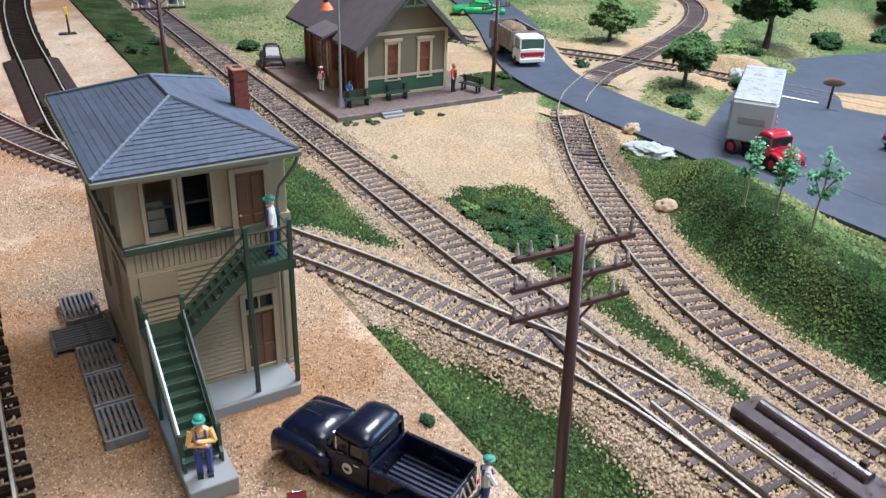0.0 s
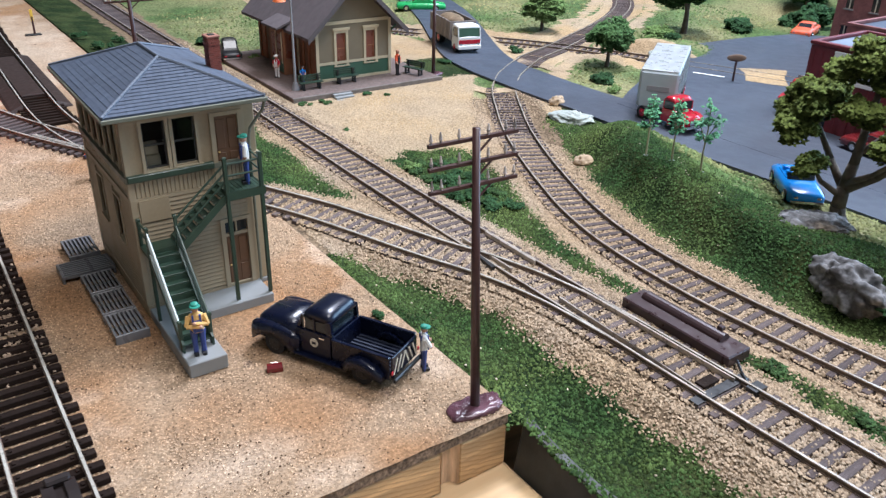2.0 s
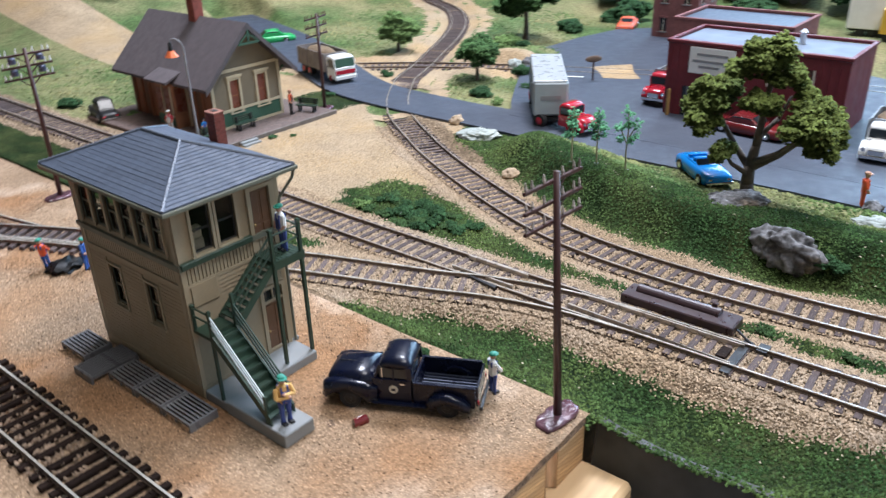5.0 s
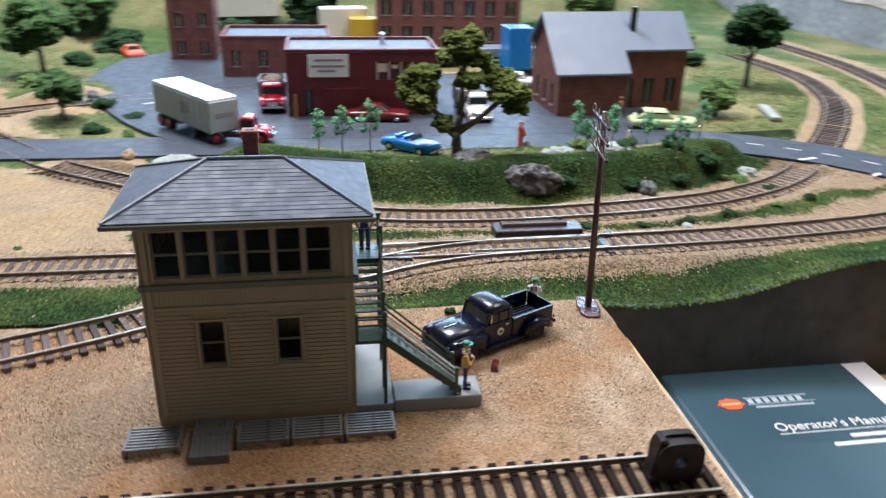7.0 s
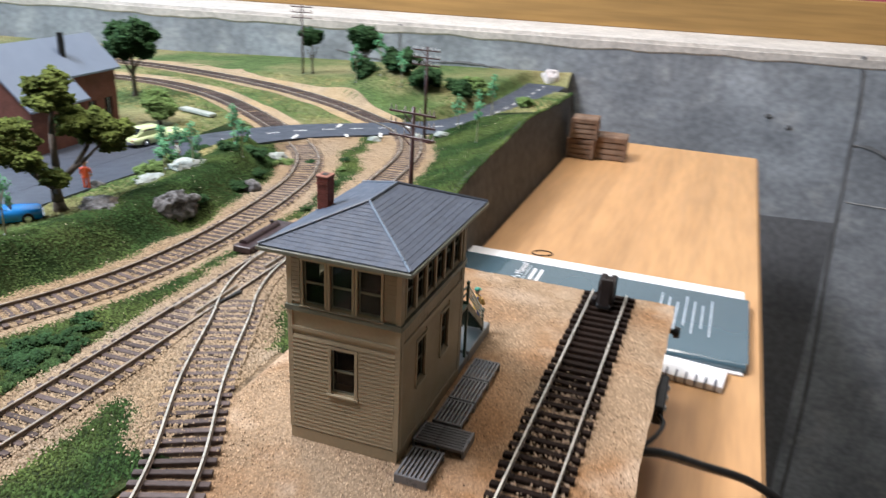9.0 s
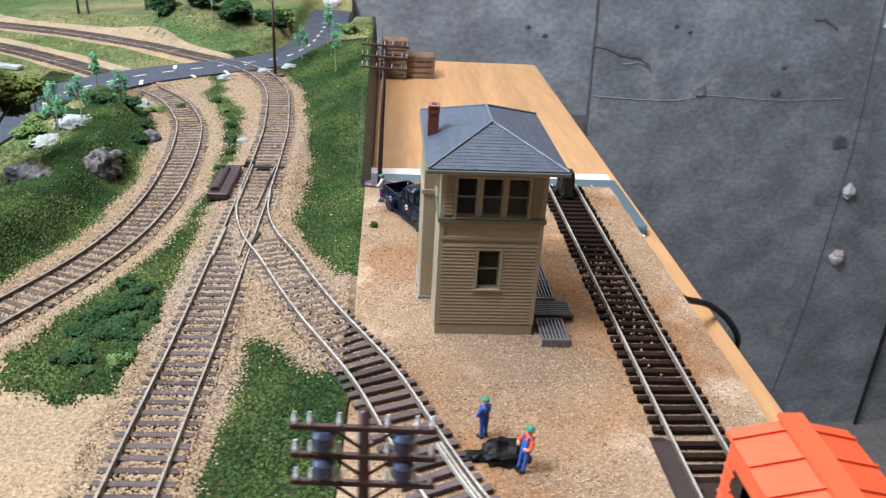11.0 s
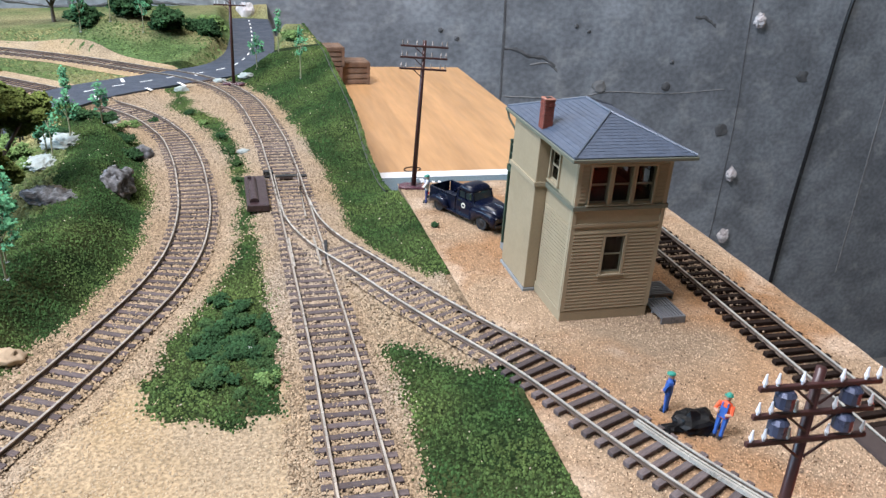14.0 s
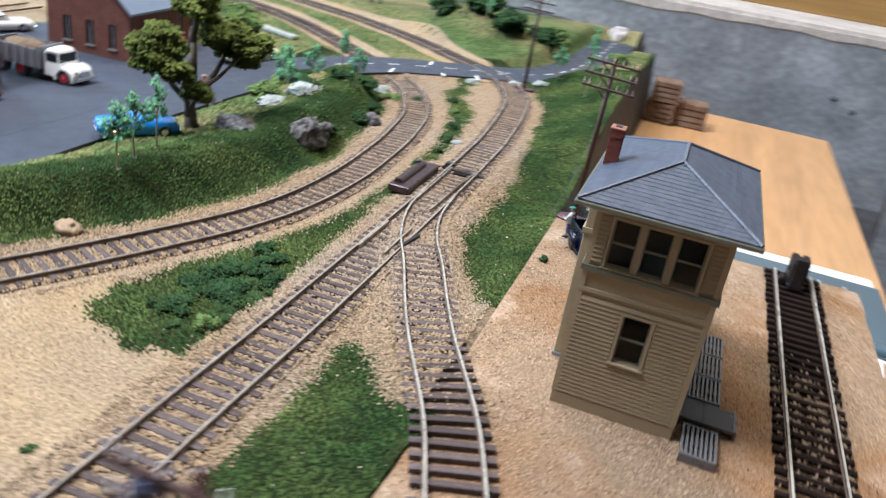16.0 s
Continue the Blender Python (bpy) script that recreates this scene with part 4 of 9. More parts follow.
bp = ballast_points(58, 245, -480, 150, 2.1)
stuff(grains("ballast_stones", bp, 0.53, 0.4, "ballast_grain", rng), "loose tan ballast granules along the tracks", "ballast")
for name in ("main", "branch", "curve"):
    q = TRACK[name]
    q = q[(q[:, 1] > -430) & (q[:, 1] < (60 if name == "branch" else 300)) & (q[:, 0] < 300)]
    d = np.gradient(q[:, :2], axis=0)
    d /= np.linalg.norm(d, axis=1)[:, None]
    i = rng.integers(0, len(q), len(q) * 11)
    u = rng.uniform(-13.5, 13.5, len(i))
    keep = (np.abs(np.abs(u) - 8.7) > 1.1) & (rng.uniform(0, 1, len(i)) < 0.55 + 0.45 * wobble(q[i, 0], q[i, 1], 0.05, 4))
    i, u = i[keep], u[keep]
    along = rng.uniform(-1, 1, len(i))
    pts = np.stack([q[i, 0] - d[i, 1] * u + d[i, 0] * along, q[i, 1] + d[i, 0] * u + d[i, 1] * along, q[i, 2] - 1.62], 1)
    stuff(grains("tie_gravel", pts, 0.42, 0.45, "ballast_grain", rng), "stray ballast granules lying on the ties", "ballast")
bp = ballast_points(95, 330, 100, 420, 0.5)
stuff(grains("ballast_stones", bp, 0.62, 0.3, "ballast_grain", rng), "loose tan ballast granules by the depot", "ballast")
x, y = sow(-99, 54, -144, 230, 1.25)
z = np.full(x.shape, -0.35)
stuff(grains("sand_grains", np.stack([x, y, z], 1), 0.3, 0.35, "sand_grain", rng), "coarse tan sand grains glued on the board", "sand")
x, y = sow(-99, 54, -144, 230, 0.11)
stuff(grains("sand_grains", np.stack([x, y, np.full(x.shape, -0.3)], 1), 0.3, 0.4, "sand_dark", rng), "dark brown grains scattered through the sand", "sand")

x, y = sow(-79, -55, -75, 70, 0.9)
keep = rng.uniform(0, 1, len(x)) < np.exp(-((y + 5) / 32) ** 2) * np.where(np.abs(np.abs(x + 67) - 8.2) < 1.2, 0.05, 0.8)
x, y = x[keep], y[keep]
stuff(grains("ballast_stones", np.stack([x, y, np.full(x.shape, 1.0)], 1), 0.6, 0.4, "spill", rng), "spilled brown granules between the siding ties", "ballast")


def turf_points(x0, x1, y0, y1, dens):
    x, y = sow(x0, x1, y0, y1, dens)
    keep = cover_of(x + rng.normal(0, 2.4, len(x)), y + rng.normal(0, 2.4, len(x))) == 0
    keep &= x > np.where(y < -145.9, fascia_x(y) + 1.5, np.maximum(53.5, fascia_x(y) + 2))
    x, y = x[keep], y[keep]
    rd = np.full(x.shape, 1e9)
    for i in range(0, len(x), 20000):
        rd[i:i + 20000] = (np.hypot(x[i:i + 20000, None] - ROADLINE[None, ::3, 0], y[i:i + 20000, None] - ROADLINE[None, ::3, 1]) - ROADLINE[None, ::3, 2]).min(1)
    x, y = x[rd > 1.5], y[rd > 1.5]
    return np.stack([x, y, ground(x, y) + 0.3], 1)


tp = turf_points(43, 320, -480, 200, 1.5)
stuff(grains("turf_tufts", tp, 0.5, 0.7, "turf_tuft", rng, flat=1.0), "dark green ground-foam turf tufts", "turf")
y = rng.uniform(-661, -146, 5000)
x = fascia_x(y) + rng.uniform(-0.9, 2.2, len(y))
stuff(grains("edge_tufts", np.stack([x, y, np.interp(y, EDGE_Y, EDGE_Z) + 0.6 * wobble(y, y * 0, 0.2) + 0.4 + rng.uniform(-0.9, 0.4, len(y))], 1), 0.7, 0.6, "turf_tuft", rng, flat=1.0), "crumbling green turf along the fascia's edge", "turf")
tp = turf_points(51, 320, -480, 200, 0.006)
stuff(grains("turf_specks", tp + np.array([0, 0, 0.4]), 0.4, 0.5, "speck", rng), "stray pale granules in the turf", "granules")
x, y = sow(130, 330, 35, 330, 0.55)
keep = cover_of(x + rng.normal(0, 3, len(x)), y + rng.normal(0, 3, len(x))) == 2
x, y = x[keep], y[keep]
inside = (x > 143.5) & (x < 267) & (y > 200)
x, y = x[~inside], y[~inside]
stuff(grains("straw_crumbs", np.stack([x, y, ground(x, y) + 0.1], 1), 0.46, 0.45, "straw", rng), "dry straw-coloured crumbs over the yard", "ground cover")
mx, my = [], []
for x0, x1, y0, y1, dens in ((60, 620, -640, -330, 0.10), (235, 345, -330, 92, 0.3), (300, 760, 130, 520, 0.06), (130, 330, 330, 560, 0.06)):
    x, y = sow(x0, x1, y0, y1, dens)
    mx.append(x)
    my.append(y)
x, y = np.concatenate(mx), np.concatenate(my)
keep = cover_of(x, y) == 3
for q in (TRACK["main"], TRACK["curve"], TRACK["crossing_line"], ROADLINE):
    dist = np.full(x.shape, 1e9)
    for i in range(0, len(x), 20000):
        dist[i:i + 20000] = (np.hypot(x[i:i + 20000, None] - q[None, ::3, 0], y[i:i + 20000, None] - q[None, ::3, 1]) - (q[None, ::3, 2] if q is ROADLINE else 25)).min(1)
    keep &= dist > 2
keep &= ~((x > 395) & (y > -420) & (y < 140))
x, y = x[keep], y[keep]
stuff(grains("meadow_tufts", np.stack([x, y, ground(x, y) + 0.3], 1), 1.15, 0.6, "meadow_tuft", rng, flat=0.8), "coarse green and straw meadow tufts", "grass")


# ---- the signal tower ----
def panel(bm, u0, u1, z0, z1, holes, place, m=0):
    """A wall face of boxes round its openings. place(u0, u1, z0, z1) adds one block."""
    us = sorted({u0, u1, *[min(max(q, u0), u1) for h in holes for q in h[:2]]})
    zs = sorted({z0, z1, *[min(max(q, z0), z1) for h in holes for q in h[2:4]]})
    first = len(bm.verts)
    for a, b in zip(us, us[1:]):
        for lo, hi in zip(zs, zs[1:]):
            if not any(h[0] <= a and h[1] >= b and h[2] <= lo and h[3] >= hi for h in holes):
                place(a, b, lo, hi)
    bm.verts.ensure_lookup_table()
    bmesh.ops.remove_doubles(bm, verts=bm.verts[first:], dist=1e-3)
    seen = collections.defaultdict(list)
    for f in bm.faces:
        seen[frozenset(f.verts)].append(f)
    bmesh.ops.delete(bm, geom=[f for fs in seen.values() if len(fs) > 1 for f in fs], context="FACES_ONLY")


def face_block(bm, side, off, thick):
    """Returns a function that adds a block on one of the four faces: side '-x', '+x', '-y', '+y'."""
    def put(u0, u1, z0, z1, out=0.0, t=None):
        t = thick if t is None else t
        s = -1 if side[0] == "-" else 1
        lo, hi = sorted((s * (off + out), s * (off + out - t)))
        if side[1] == "x":
            bx(bm, lo, hi, u0, u1, z0, z1)
        else:
            bx(bm, u0, u1, lo, hi, z0, z1)
    return put


def clapboards(parent, side, off, u0, u1, z0, z1, pitch, holes, lap=0.74):
    s = -1 if side[0] == "-" else 1
    n = int((z1 - z0) / pitch)
    for i in range(n):
        za, zb = z0 + i * pitch, z0 + (i + 1) * pitch
        cuts = [(u0, u1)]
        for h in holes:
            if h[2] < zb - 0.2 and h[3] > za + 0.2:
                cuts = [c for a, b in cuts for c in ((a, min(b, h[0])), (max(a, h[1]), b)) if c[1] - c[0] > 0.3]
        for a, b in cuts:
            o, k, w = s * (off + lap), s * (off + 0.38), s * (off - 0.1)
            prof = [(w, za + 0.27), (o, za + 0.27), (k, zb), (w, zb)]
            bm = bmesh.new()
            if side[1] == "x":
                loft(bm, [[(p, a, z) for p, z in prof], [(p, b, z) for p, z in prof]])
            else:
                loft(bm, [[(a, p, z) for p, z in prof], [(b, p, z) for p, z in prof]])
            part("clapboard", bm, "tan", parent)


def sash(parent, side, off, u0, u1, z0, z1, mid=True, casing=1.1, sill=True, mat_trim="tan_trim", mat_sash="tan_trim", pane="glass"):
    """A window: casing proud of the wall, sash bars, sill and glass panes."""
    bm = bmesh.new()
    put = face_block(bm, side, off, 1.2)
    for a, b, c, d in ((u0 - casing, u0, z0 - 0.6, z1 + casing), (u1, u1 + casing, z0 - 0.6, z1 + casing), (u0, u1, z1, z1 + casing)):
        put(a, b, c, d, 0.8, 1.4)
    w = part("window", bm, mat_trim, parent)
    bm = bmesh.new()
    put = face_block(bm, side, off, 0.6)
    for a, b, c, d in ((u0, u0 + 0.55, z0, z1), (u1 - 0.55, u1, z0, z1), (u0 + 0.55, u1 - 0.55, z0, z0 + 0.7), (u0 + 0.55, u1 - 0.55, z1 - 0.55, z1)):
        put(a, b, c, d, -0.5, 0.5)
    if mid:
        m = (z0 + z1) / 2
        put(u0 + 0.55, u1 - 0.55, m - 0.35, m + 0.35, -0.35, 0.6)
    part("sash", bm, mat_sash, w)
    if sill:
        bm = bmesh.new()
        face_block(bm, side, off, 1.0)(u0 - casing - 0.4, u1 + casing + 0.4, z0 - 1.3, z0 - 0.6, 1.3, 1.6)
        part("sill", bm, mat_trim, w)
    zs = [(z0 + 0.7, (z0 + z1) / 2 - 0.35), ((z0 + z1) / 2 + 0.35, z1 - 0.55)] if mid else [(z0 + 0.7, z1 - 0.55)]
    for a, b in zs:
        bm = bmesh.new()
        face_block(bm, side, off, 0.2)(u0 + 0.55, u1 - 0.55, a, b, -0.75, 0.15)
        part("pane", bm, pane, w)
    return w


TX0, TX1, TY0, TY1, BELT, EAVE = -20.2, 20.4, -32.0, 32.0, 52.0, 74.0
tower = thing("signal_tower", "two-storey tan clapboard signal tower with slate hip roof", "signal tower")
part("foundation", box(TX0 - 0.5, TX1 + 0.5, TY0 - 0.5, TY1 + 0.5, -0.6, 4.4, bev=0.3), "tan", tower)
UPY = [(-13.6, -5.2, 53.8, 69.6), (-3.2, 4.8, 53.8, 69.6), (6.8, 14.8, 53.8, 69.6)]
UNY = [(-13.9, -6.4, 54.5, 70.7), (-3.9, 3.6, 54.5, 70.7)]
UNX = [(-25.8 + 9.2 * i, -25.8 + 9.2 * i + 7.9, 54.6, 70.4) for i in range(6)]
UPX = [(4.5, 13.6, 55.5, 68.5)]
LPY = [(-4.3, 4.6, 22.0, 38.9)]
LNX = [(8.9, 16.8, 23.0, 39.3), (-15.2, -7.4, 23.0, 39.3)]
LNY = [(10.0, 18.4, 3.4, 29.6)]
DNY = [(10.2, 18.4, 47.0, 69.2)]
for side, off, u0, u1, holes in (("+y", TY1, TX0, TX1, UPY + LPY), ("-y", -TY0, TX0, TX1, UNY + LNY + DNY), ("-x", -TX0, TY0 + 1.2, TY1 - 1.2, UNX + LNX), ("+x", TX1, TY0 + 1.2, TY1 - 1.2, UPX)):
    bm = bmesh.new()
    put = face_block(bm, side, off, 1.2)
    panel(bm, u0, u1, 4.4, EAVE, holes, lambda a, b, c, d: put(a, b, c, d))
    w = part("wall", bm, "tan", tower)
    # Added dark sheet inside each wall, in place of indoor shade.
    bm = bmesh.new()
    put_in = face_block(bm, side, off - 1.3, 0.2)
    panel(bm, max(u0, -29.4) if side[1] == "x" else u0 + 1.6, min(u1, 29.4) if side[1] == "x" else u1 - 1.6, 4.4, 72.8, holes, lambda a, b, c, d: put_in(a, b, c, d))
    part("wall_lining", bm, "room", w, "dark sheet standing in for indoor shade")
    if side[1] == "y":
        clapboards(w, side, off, u0 + 1.2, u1 - 1.2, 4.6, 42.0 if side == "+y" else 44.4, 1.55, [(h[0] - 1.2, h[1] + 1.2, h[2] - 1.4, h[3] + 1.2) for h in holes] + ([(-18.4, -8.2, 36.3, 44.6)] if side == "-y" else []))
        clapboards(w, side, off, u0 + 1.2, u1 - 1.2, 54.2, 70.0, 1.55, [(h[0] - 1.2, h[1] + 1.2, h[2] - 1.4, h[3] + 1.2) for h in holes if h[3] > 50] + ([(-30, 30, 40, 80)] if side == "-y" else [(-14, 15, 40, 80)]))
    else:
        clapboards(w, side, off, u0, u1, 4.6, 44.4, 1.55, [(h[0] - 1.2, h[1] + 1.2, h[2] - 1.4, h[3] + 1.2) for h in holes] + ([(-40, 4.0, 0, 80)] if side == "+x" else []), 0.46)
    # belt, frieze band, corner boards
    bm = bmesh.new()
    put2 = face_block(bm, side, off, 1.0)
    belt = bmesh.new()
    face_block(belt, side, off, 1.0)(u0 - 1.2, u1 + 1.2, BELT - 1.0, BELT + 0.9, 1.3, 1.6)
    part("belt_course", belt, "gutter", tower, "olive-green belt course")
    if side != "+x":
        put2(u0 - 0.4, u1 + 0.4, 43.6, 44.9, 0.7, 0.9)
    put2(u0 - 0.5, u1 + 0.5, 70.6, 73.6, 0.6, 0.8)
    put2(u0 - 0.6, u0 + 1.2, 4.4, 70.6, 0.6, 0.8)
    put2(u1 - 1.2, u1 + 0.6, 4.4, 70.6, 0.6, 0.8)
    part("trim", bm, "tan_trim", tower)
    if side in ("-y", "-x"):
        n = int((u1 - u0) / 1.45)
        for i in range(n):
            a = u0 + 0.4 + i * 1.45
            bm = bmesh.new()
            face_block(bm, side, off, 0.5)(a, a + 1.1, 45.0, 50.9, 0.45 if side == "-y" else 0.16, 0.6)
            part("bead_board", bm, "tan_trim", tower)
for h in UPY:
    sash(tower, "+y", TY1, *h, casing=0.9, mat_sash="gutter")
for h in LPY:
    sash(tower, "+y", TY1, *h, mat_sash="gutter")
for h in UNY:
    sash(tower, "-y", -TY0, *h, casing=1.1, mat_sash="dark")
for h in UNX:
    sash(tower, "-x", -TX0, *h, casing=0.65, sill=False, mat_sash="gutter")
for h in LNX:
    sash(tower, "-x", -TX0, *h, casing=0.8, mat_sash="gutter")
for h in UPX:
    sash(tower, "+x", TX1, *h, casing=1.0)
# green ledge under the stair-side windows
bm = bmesh.new()
bx(bm, -20.9, 8.4, -34.2, -32.2, 51.4, 53.6, bev=0.25)
part("window_ledge", bm, "green", tower, "dark green window ledge")
bm = bmesh.new()
bx(bm, -18.3, -8.3, -33.1, -32.0, 36.4, 44.3)
part("blank_panel", bm, "tan", tower)


def leaf_door(x0, x1, z0, z1, glazed):
    d = part("door", box(x0, x1, -32.0, -31.3, z0, z1), "door", tower, "brown panelled door with a brass knob")
    # Dark sheet added behind the leaf for the same indoor shade.
    part("door_back", box(x0 - 0.3, x1 + 0.3, -30.6, -30.3, z0, z1), "room", d, "dark sheet standing in for shade behind the door")
    bm = bmesh.new()
    w = (x1 - x0) / 2
    for i in range(2):
        for a, b in ((0.06, 0.40), (0.46, 0.94)):
            bx(bm, x0 + i * w + 0.6, x0 + (i + 1) * w - 0.6, -32.25, -31.9, z0 + (z1 - z0) * a, z0 + (z1 - z0) * b, bev=0.12)
    part("door_panel", bm, "door", d)
    bm = bmesh.new()
    lump(bm, (x0 + 0.9, -32.6, z0 + 0.42 * (z1 - z0)), (0.45, 0.45, 0.45), amp=0, sub=1)
    part("knob", bm, "gold", d, "small brass knob")
    bm = bmesh.new()
    top = z1 + (5.6 if glazed else 0)
    bx(bm, x0 - 1.6, x0, -33.1, -31.6, z0 - 0.4, top + 1.4)
    bx(bm, x1, x1 + 1.6, -33.1, -31.6, z0 - 0.4, top + 1.4)
    bx(bm, x0, x1, -33.1, -31.6, top, top + 1.4)
    if glazed:
        bx(bm, x0, x1, -32.9, -31.6, z1, z1 + 1.1)
        bx(bm, (x0 + x1) / 2 - 0.3, (x0 + x1) / 2 + 0.3, -32.7, -31.8, z1 + 1.1, top)
    part("door_frame", bm, "tan_trim", d)
    if glazed:
        part("transom_pane", box(x0, x1, -32.0, -31.8, z1 + 1.1, top), "dark_glass", d)


leaf_door(10.0, 18.4, 3.5, 24.0, True)
leaf_door(10.2, 18.4, 47.0, 69.2, False)
# interior: floors and back room coloured dark for indoor shade, and two cartons
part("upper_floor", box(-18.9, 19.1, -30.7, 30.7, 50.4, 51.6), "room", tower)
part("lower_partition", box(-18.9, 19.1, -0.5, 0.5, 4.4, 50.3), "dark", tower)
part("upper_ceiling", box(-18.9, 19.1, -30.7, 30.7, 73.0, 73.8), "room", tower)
bm = bmesh.new()
bx(bm, -13.2, -8.2, -29.5, -27.0, 54.6, 58.2)
bx(bm, -13.6, -8.6, -29.6, -27.0, 58.8, 62.6)
part("papers", bm, "paper", tower, "cream papers behind the stair-side window")
part("lever_frame", box(-6, 8, 4, 9, 51.7, 60, bev=0.5), "room", tower)
# rear bay
bm = bmesh.new()
bx(bm, 20.5, 26.2, -28.6, 2.6, 1.2, 73.4, bev=0.25)
bay = part("rear_bay", bm, "tan", tower, "plain projecting rear bay")
part("bay_base", box(20.6, 26.7, -29.1, 3.1, -0.6, 1.1, bev=0.2), "found", bay)
bm = bmesh.new()
bx(bm, 20.6, 26.9, -29.3, 3.3, BELT - 1.0, BELT + 0.9)
part("bay_belt", bm, "tan_trim", bay)
# roof
RX0, RX1, RY0, RY1, RE, RZ = -26.4, 26.9, -38.6, 39.6, 76.0, 86.6
HW, HE, RXC = 12.0, -11.8, 0.4
bm = bmesh.new()
bx(bm, RX0 + 0.8, RX1 - 0.8, RY0 + 0.8, RY1 - 0.8, 73.9, 74.8)
part("soffit", bm, "tan_trim", tower)
bm = bmesh.new()
corners = [(RX0, RY0), (RX1, RY0), (RX1, RY1), (RX0, RY1)]
v = [bm.verts.new((x, y, RE - 0.5)) for x, y in corners] + [bm.verts.new((RXC, HE, RZ - 0.5)), bm.verts.new((RXC, HW, RZ - 0.5))]
b = [bm.verts.new((x, y, RE - 1.6)) for x, y in corners]
for f in ((0, 1, 4), (1, 2, 5, 4), (2, 3, 5), (3, 0, 4, 5)):
    bm.faces.new([v[i] for i in f])
for i in range(4):
    bm.faces.new((b[i], b[(i + 1) % 4], v[(i + 1) % 4], v[i]))
bm.faces.new(b[::-1])
roof = part("roof", bm, "slate", tower, "blue-grey slate hip roof")
# shingle courses on the four slopes, each slate its own wedge in one mesh a slope


def shingle_slope(a, b, c, d, rows, width, apart=False, rise=0.16):
    """Eave corners a, b; ridge ends d, c. Staggered slates."""
    a, b, c, d = map(Vector, (a, b, c, d))
    nrm = (b - a).cross(d - a).normalized()
    if nrm.z < 0:
        nrm = -nrm
    bm = bmesh.new()
    rr = random.Random(rows)
    for r in range(rows):
        t0, t1 = r / rows, min(1, (r + 1.25) / rows)
        p0, p1 = a.lerp(d, t0), b.lerp(c, t0)
        q0, q1 = a.lerp(d, t1), b.lerp(c, t1)
        L = (p1 - p0).length
        n = max(1, round(L / width))
        for i in range(-1, n + 1):
            u0, u1 = (i + (r % 2) * 0.5) * width / L, (i + 1 + (r % 2) * 0.5) * width / L
            u0, u1 = max(0, u0 + min(0.045 * width, 0.12) / L), min(1, u1)
            if u1 - u0 < 0.1 * width / L:
                continue
            lift = rise + 0.1 + rr.uniform(-0.05, 0.06)
            lo = [p0.lerp(p1, u0) + nrm * 0.0, p0.lerp(p1, u1) + nrm * 0.0]
            hi = [p0.lerp(p1, u0) + nrm * lift, p0.lerp(p1, u1) + nrm * lift]
            # keep each slate inside the narrowing slope
            s0, s1 = p0.lerp(p1, u0), p0.lerp(p1, u1)
            Lq = max((q1 - q0).length, 1e-6)
            ax = (p1 - p0).normalized()
            f0 = min(max((s0 - q0).dot(ax) / Lq, 0), 1)
            f1 = min(max((s1 - q0).dot(ax) / Lq, 0), 1)
            top = [q0.lerp(q1, f0) + nrm * 0.12, q0.lerp(q1, f1) + nrm * 0.12]
            vs = [bm.verts.new(p) for p in (*lo, *hi, *top)]
            bm.faces.new((vs[0], vs[1], vs[3], vs[2]))
            bm.faces.new((vs[2], vs[3], vs[5], vs[4]))
            if apart:
                part("slate", bm, "slate", roof)
                bm = bmesh.new()
    if len(bm.verts):
        o = part("slate_covering", bm, "slate", roof)
        o["kind"] = "stuff"
    else:
        bm.free()


e = RE - 0.45
shingle_slope((RX0, RY0, e), (RX1, RY0, e), (RXC, HE, RZ - 0.45), (RXC, HE, RZ - 0.45), 16, 2.6, True, 0.3)
shingle_slope((RX1, RY1, e), (RX0, RY1, e), (RXC, HW, RZ - 0.45), (RXC, HW, RZ - 0.45), 15, 2.6, False, 0.15)
shingle_slope((RX0, RY1, e), (RX0, RY0, e), (RXC, HE, RZ - 0.45), (RXC, HW, RZ - 0.45), 15, 27.0, False, 0.16)
shingle_slope((RX1, RY0, e), (RX1, RY1, e), (RXC, HW, RZ - 0.45), (RXC, HE, RZ - 0.45), 15, 27.0, False, 0.16)
bm = bmesh.new()
for p, q in (((RX0, RY0), HE), ((RX1, RY0), HE), ((RX0, RY1), HW), ((RX1, RY1), HW)):
    a, c = Vector((*p, RE - 0.1)), Vector((RXC, q, RZ - 0.05))
    n = 22
    for i in range(n):
        s, f = a.lerp(c, i / n), a.lerp(c, (i + 1.15) / n)
        cyl(bm, s, f, 0.62, 0.48, 5)
cyl(bm, (RXC, HE, RZ - 0.05), (RXC, HW, RZ - 0.05), 0.6, 0.6, 6)
part("hip_cap", bm, "slate_trim", roof)
bm = bmesh.new()
for x0, x1, y0, y1 in ((RX0 - 0.7, RX1 + 0.7, RY0 - 0.8, RY0 + 0.1), (RX0 - 0.7, RX1 + 0.7, RY1 - 0.1, RY1 + 0.8), (RX0 - 0.8, RX0 + 0.1, RY0, RY1), (RX1 - 0.1, RX1 + 0.8, RY0, RY1)):
    bx(bm, x0, x1, y0, y1, RE - 2.2, RE - 0.75, bev=0.2)
part("gutter", bm, "gutter", roof, "grey-green eave gutter")
bm = bmesh.new()
tube(bm, [(27.0, -37.8, 74.0), (26.2, -37.0, 70.5), (22.4, -33.6, 63.5), (21.8, -33.2, 60.0), (21.8, -33.2, 3.4)], 0.55, 8)
part("downspout", bm, "gutter", tower, "thin bent downspout")
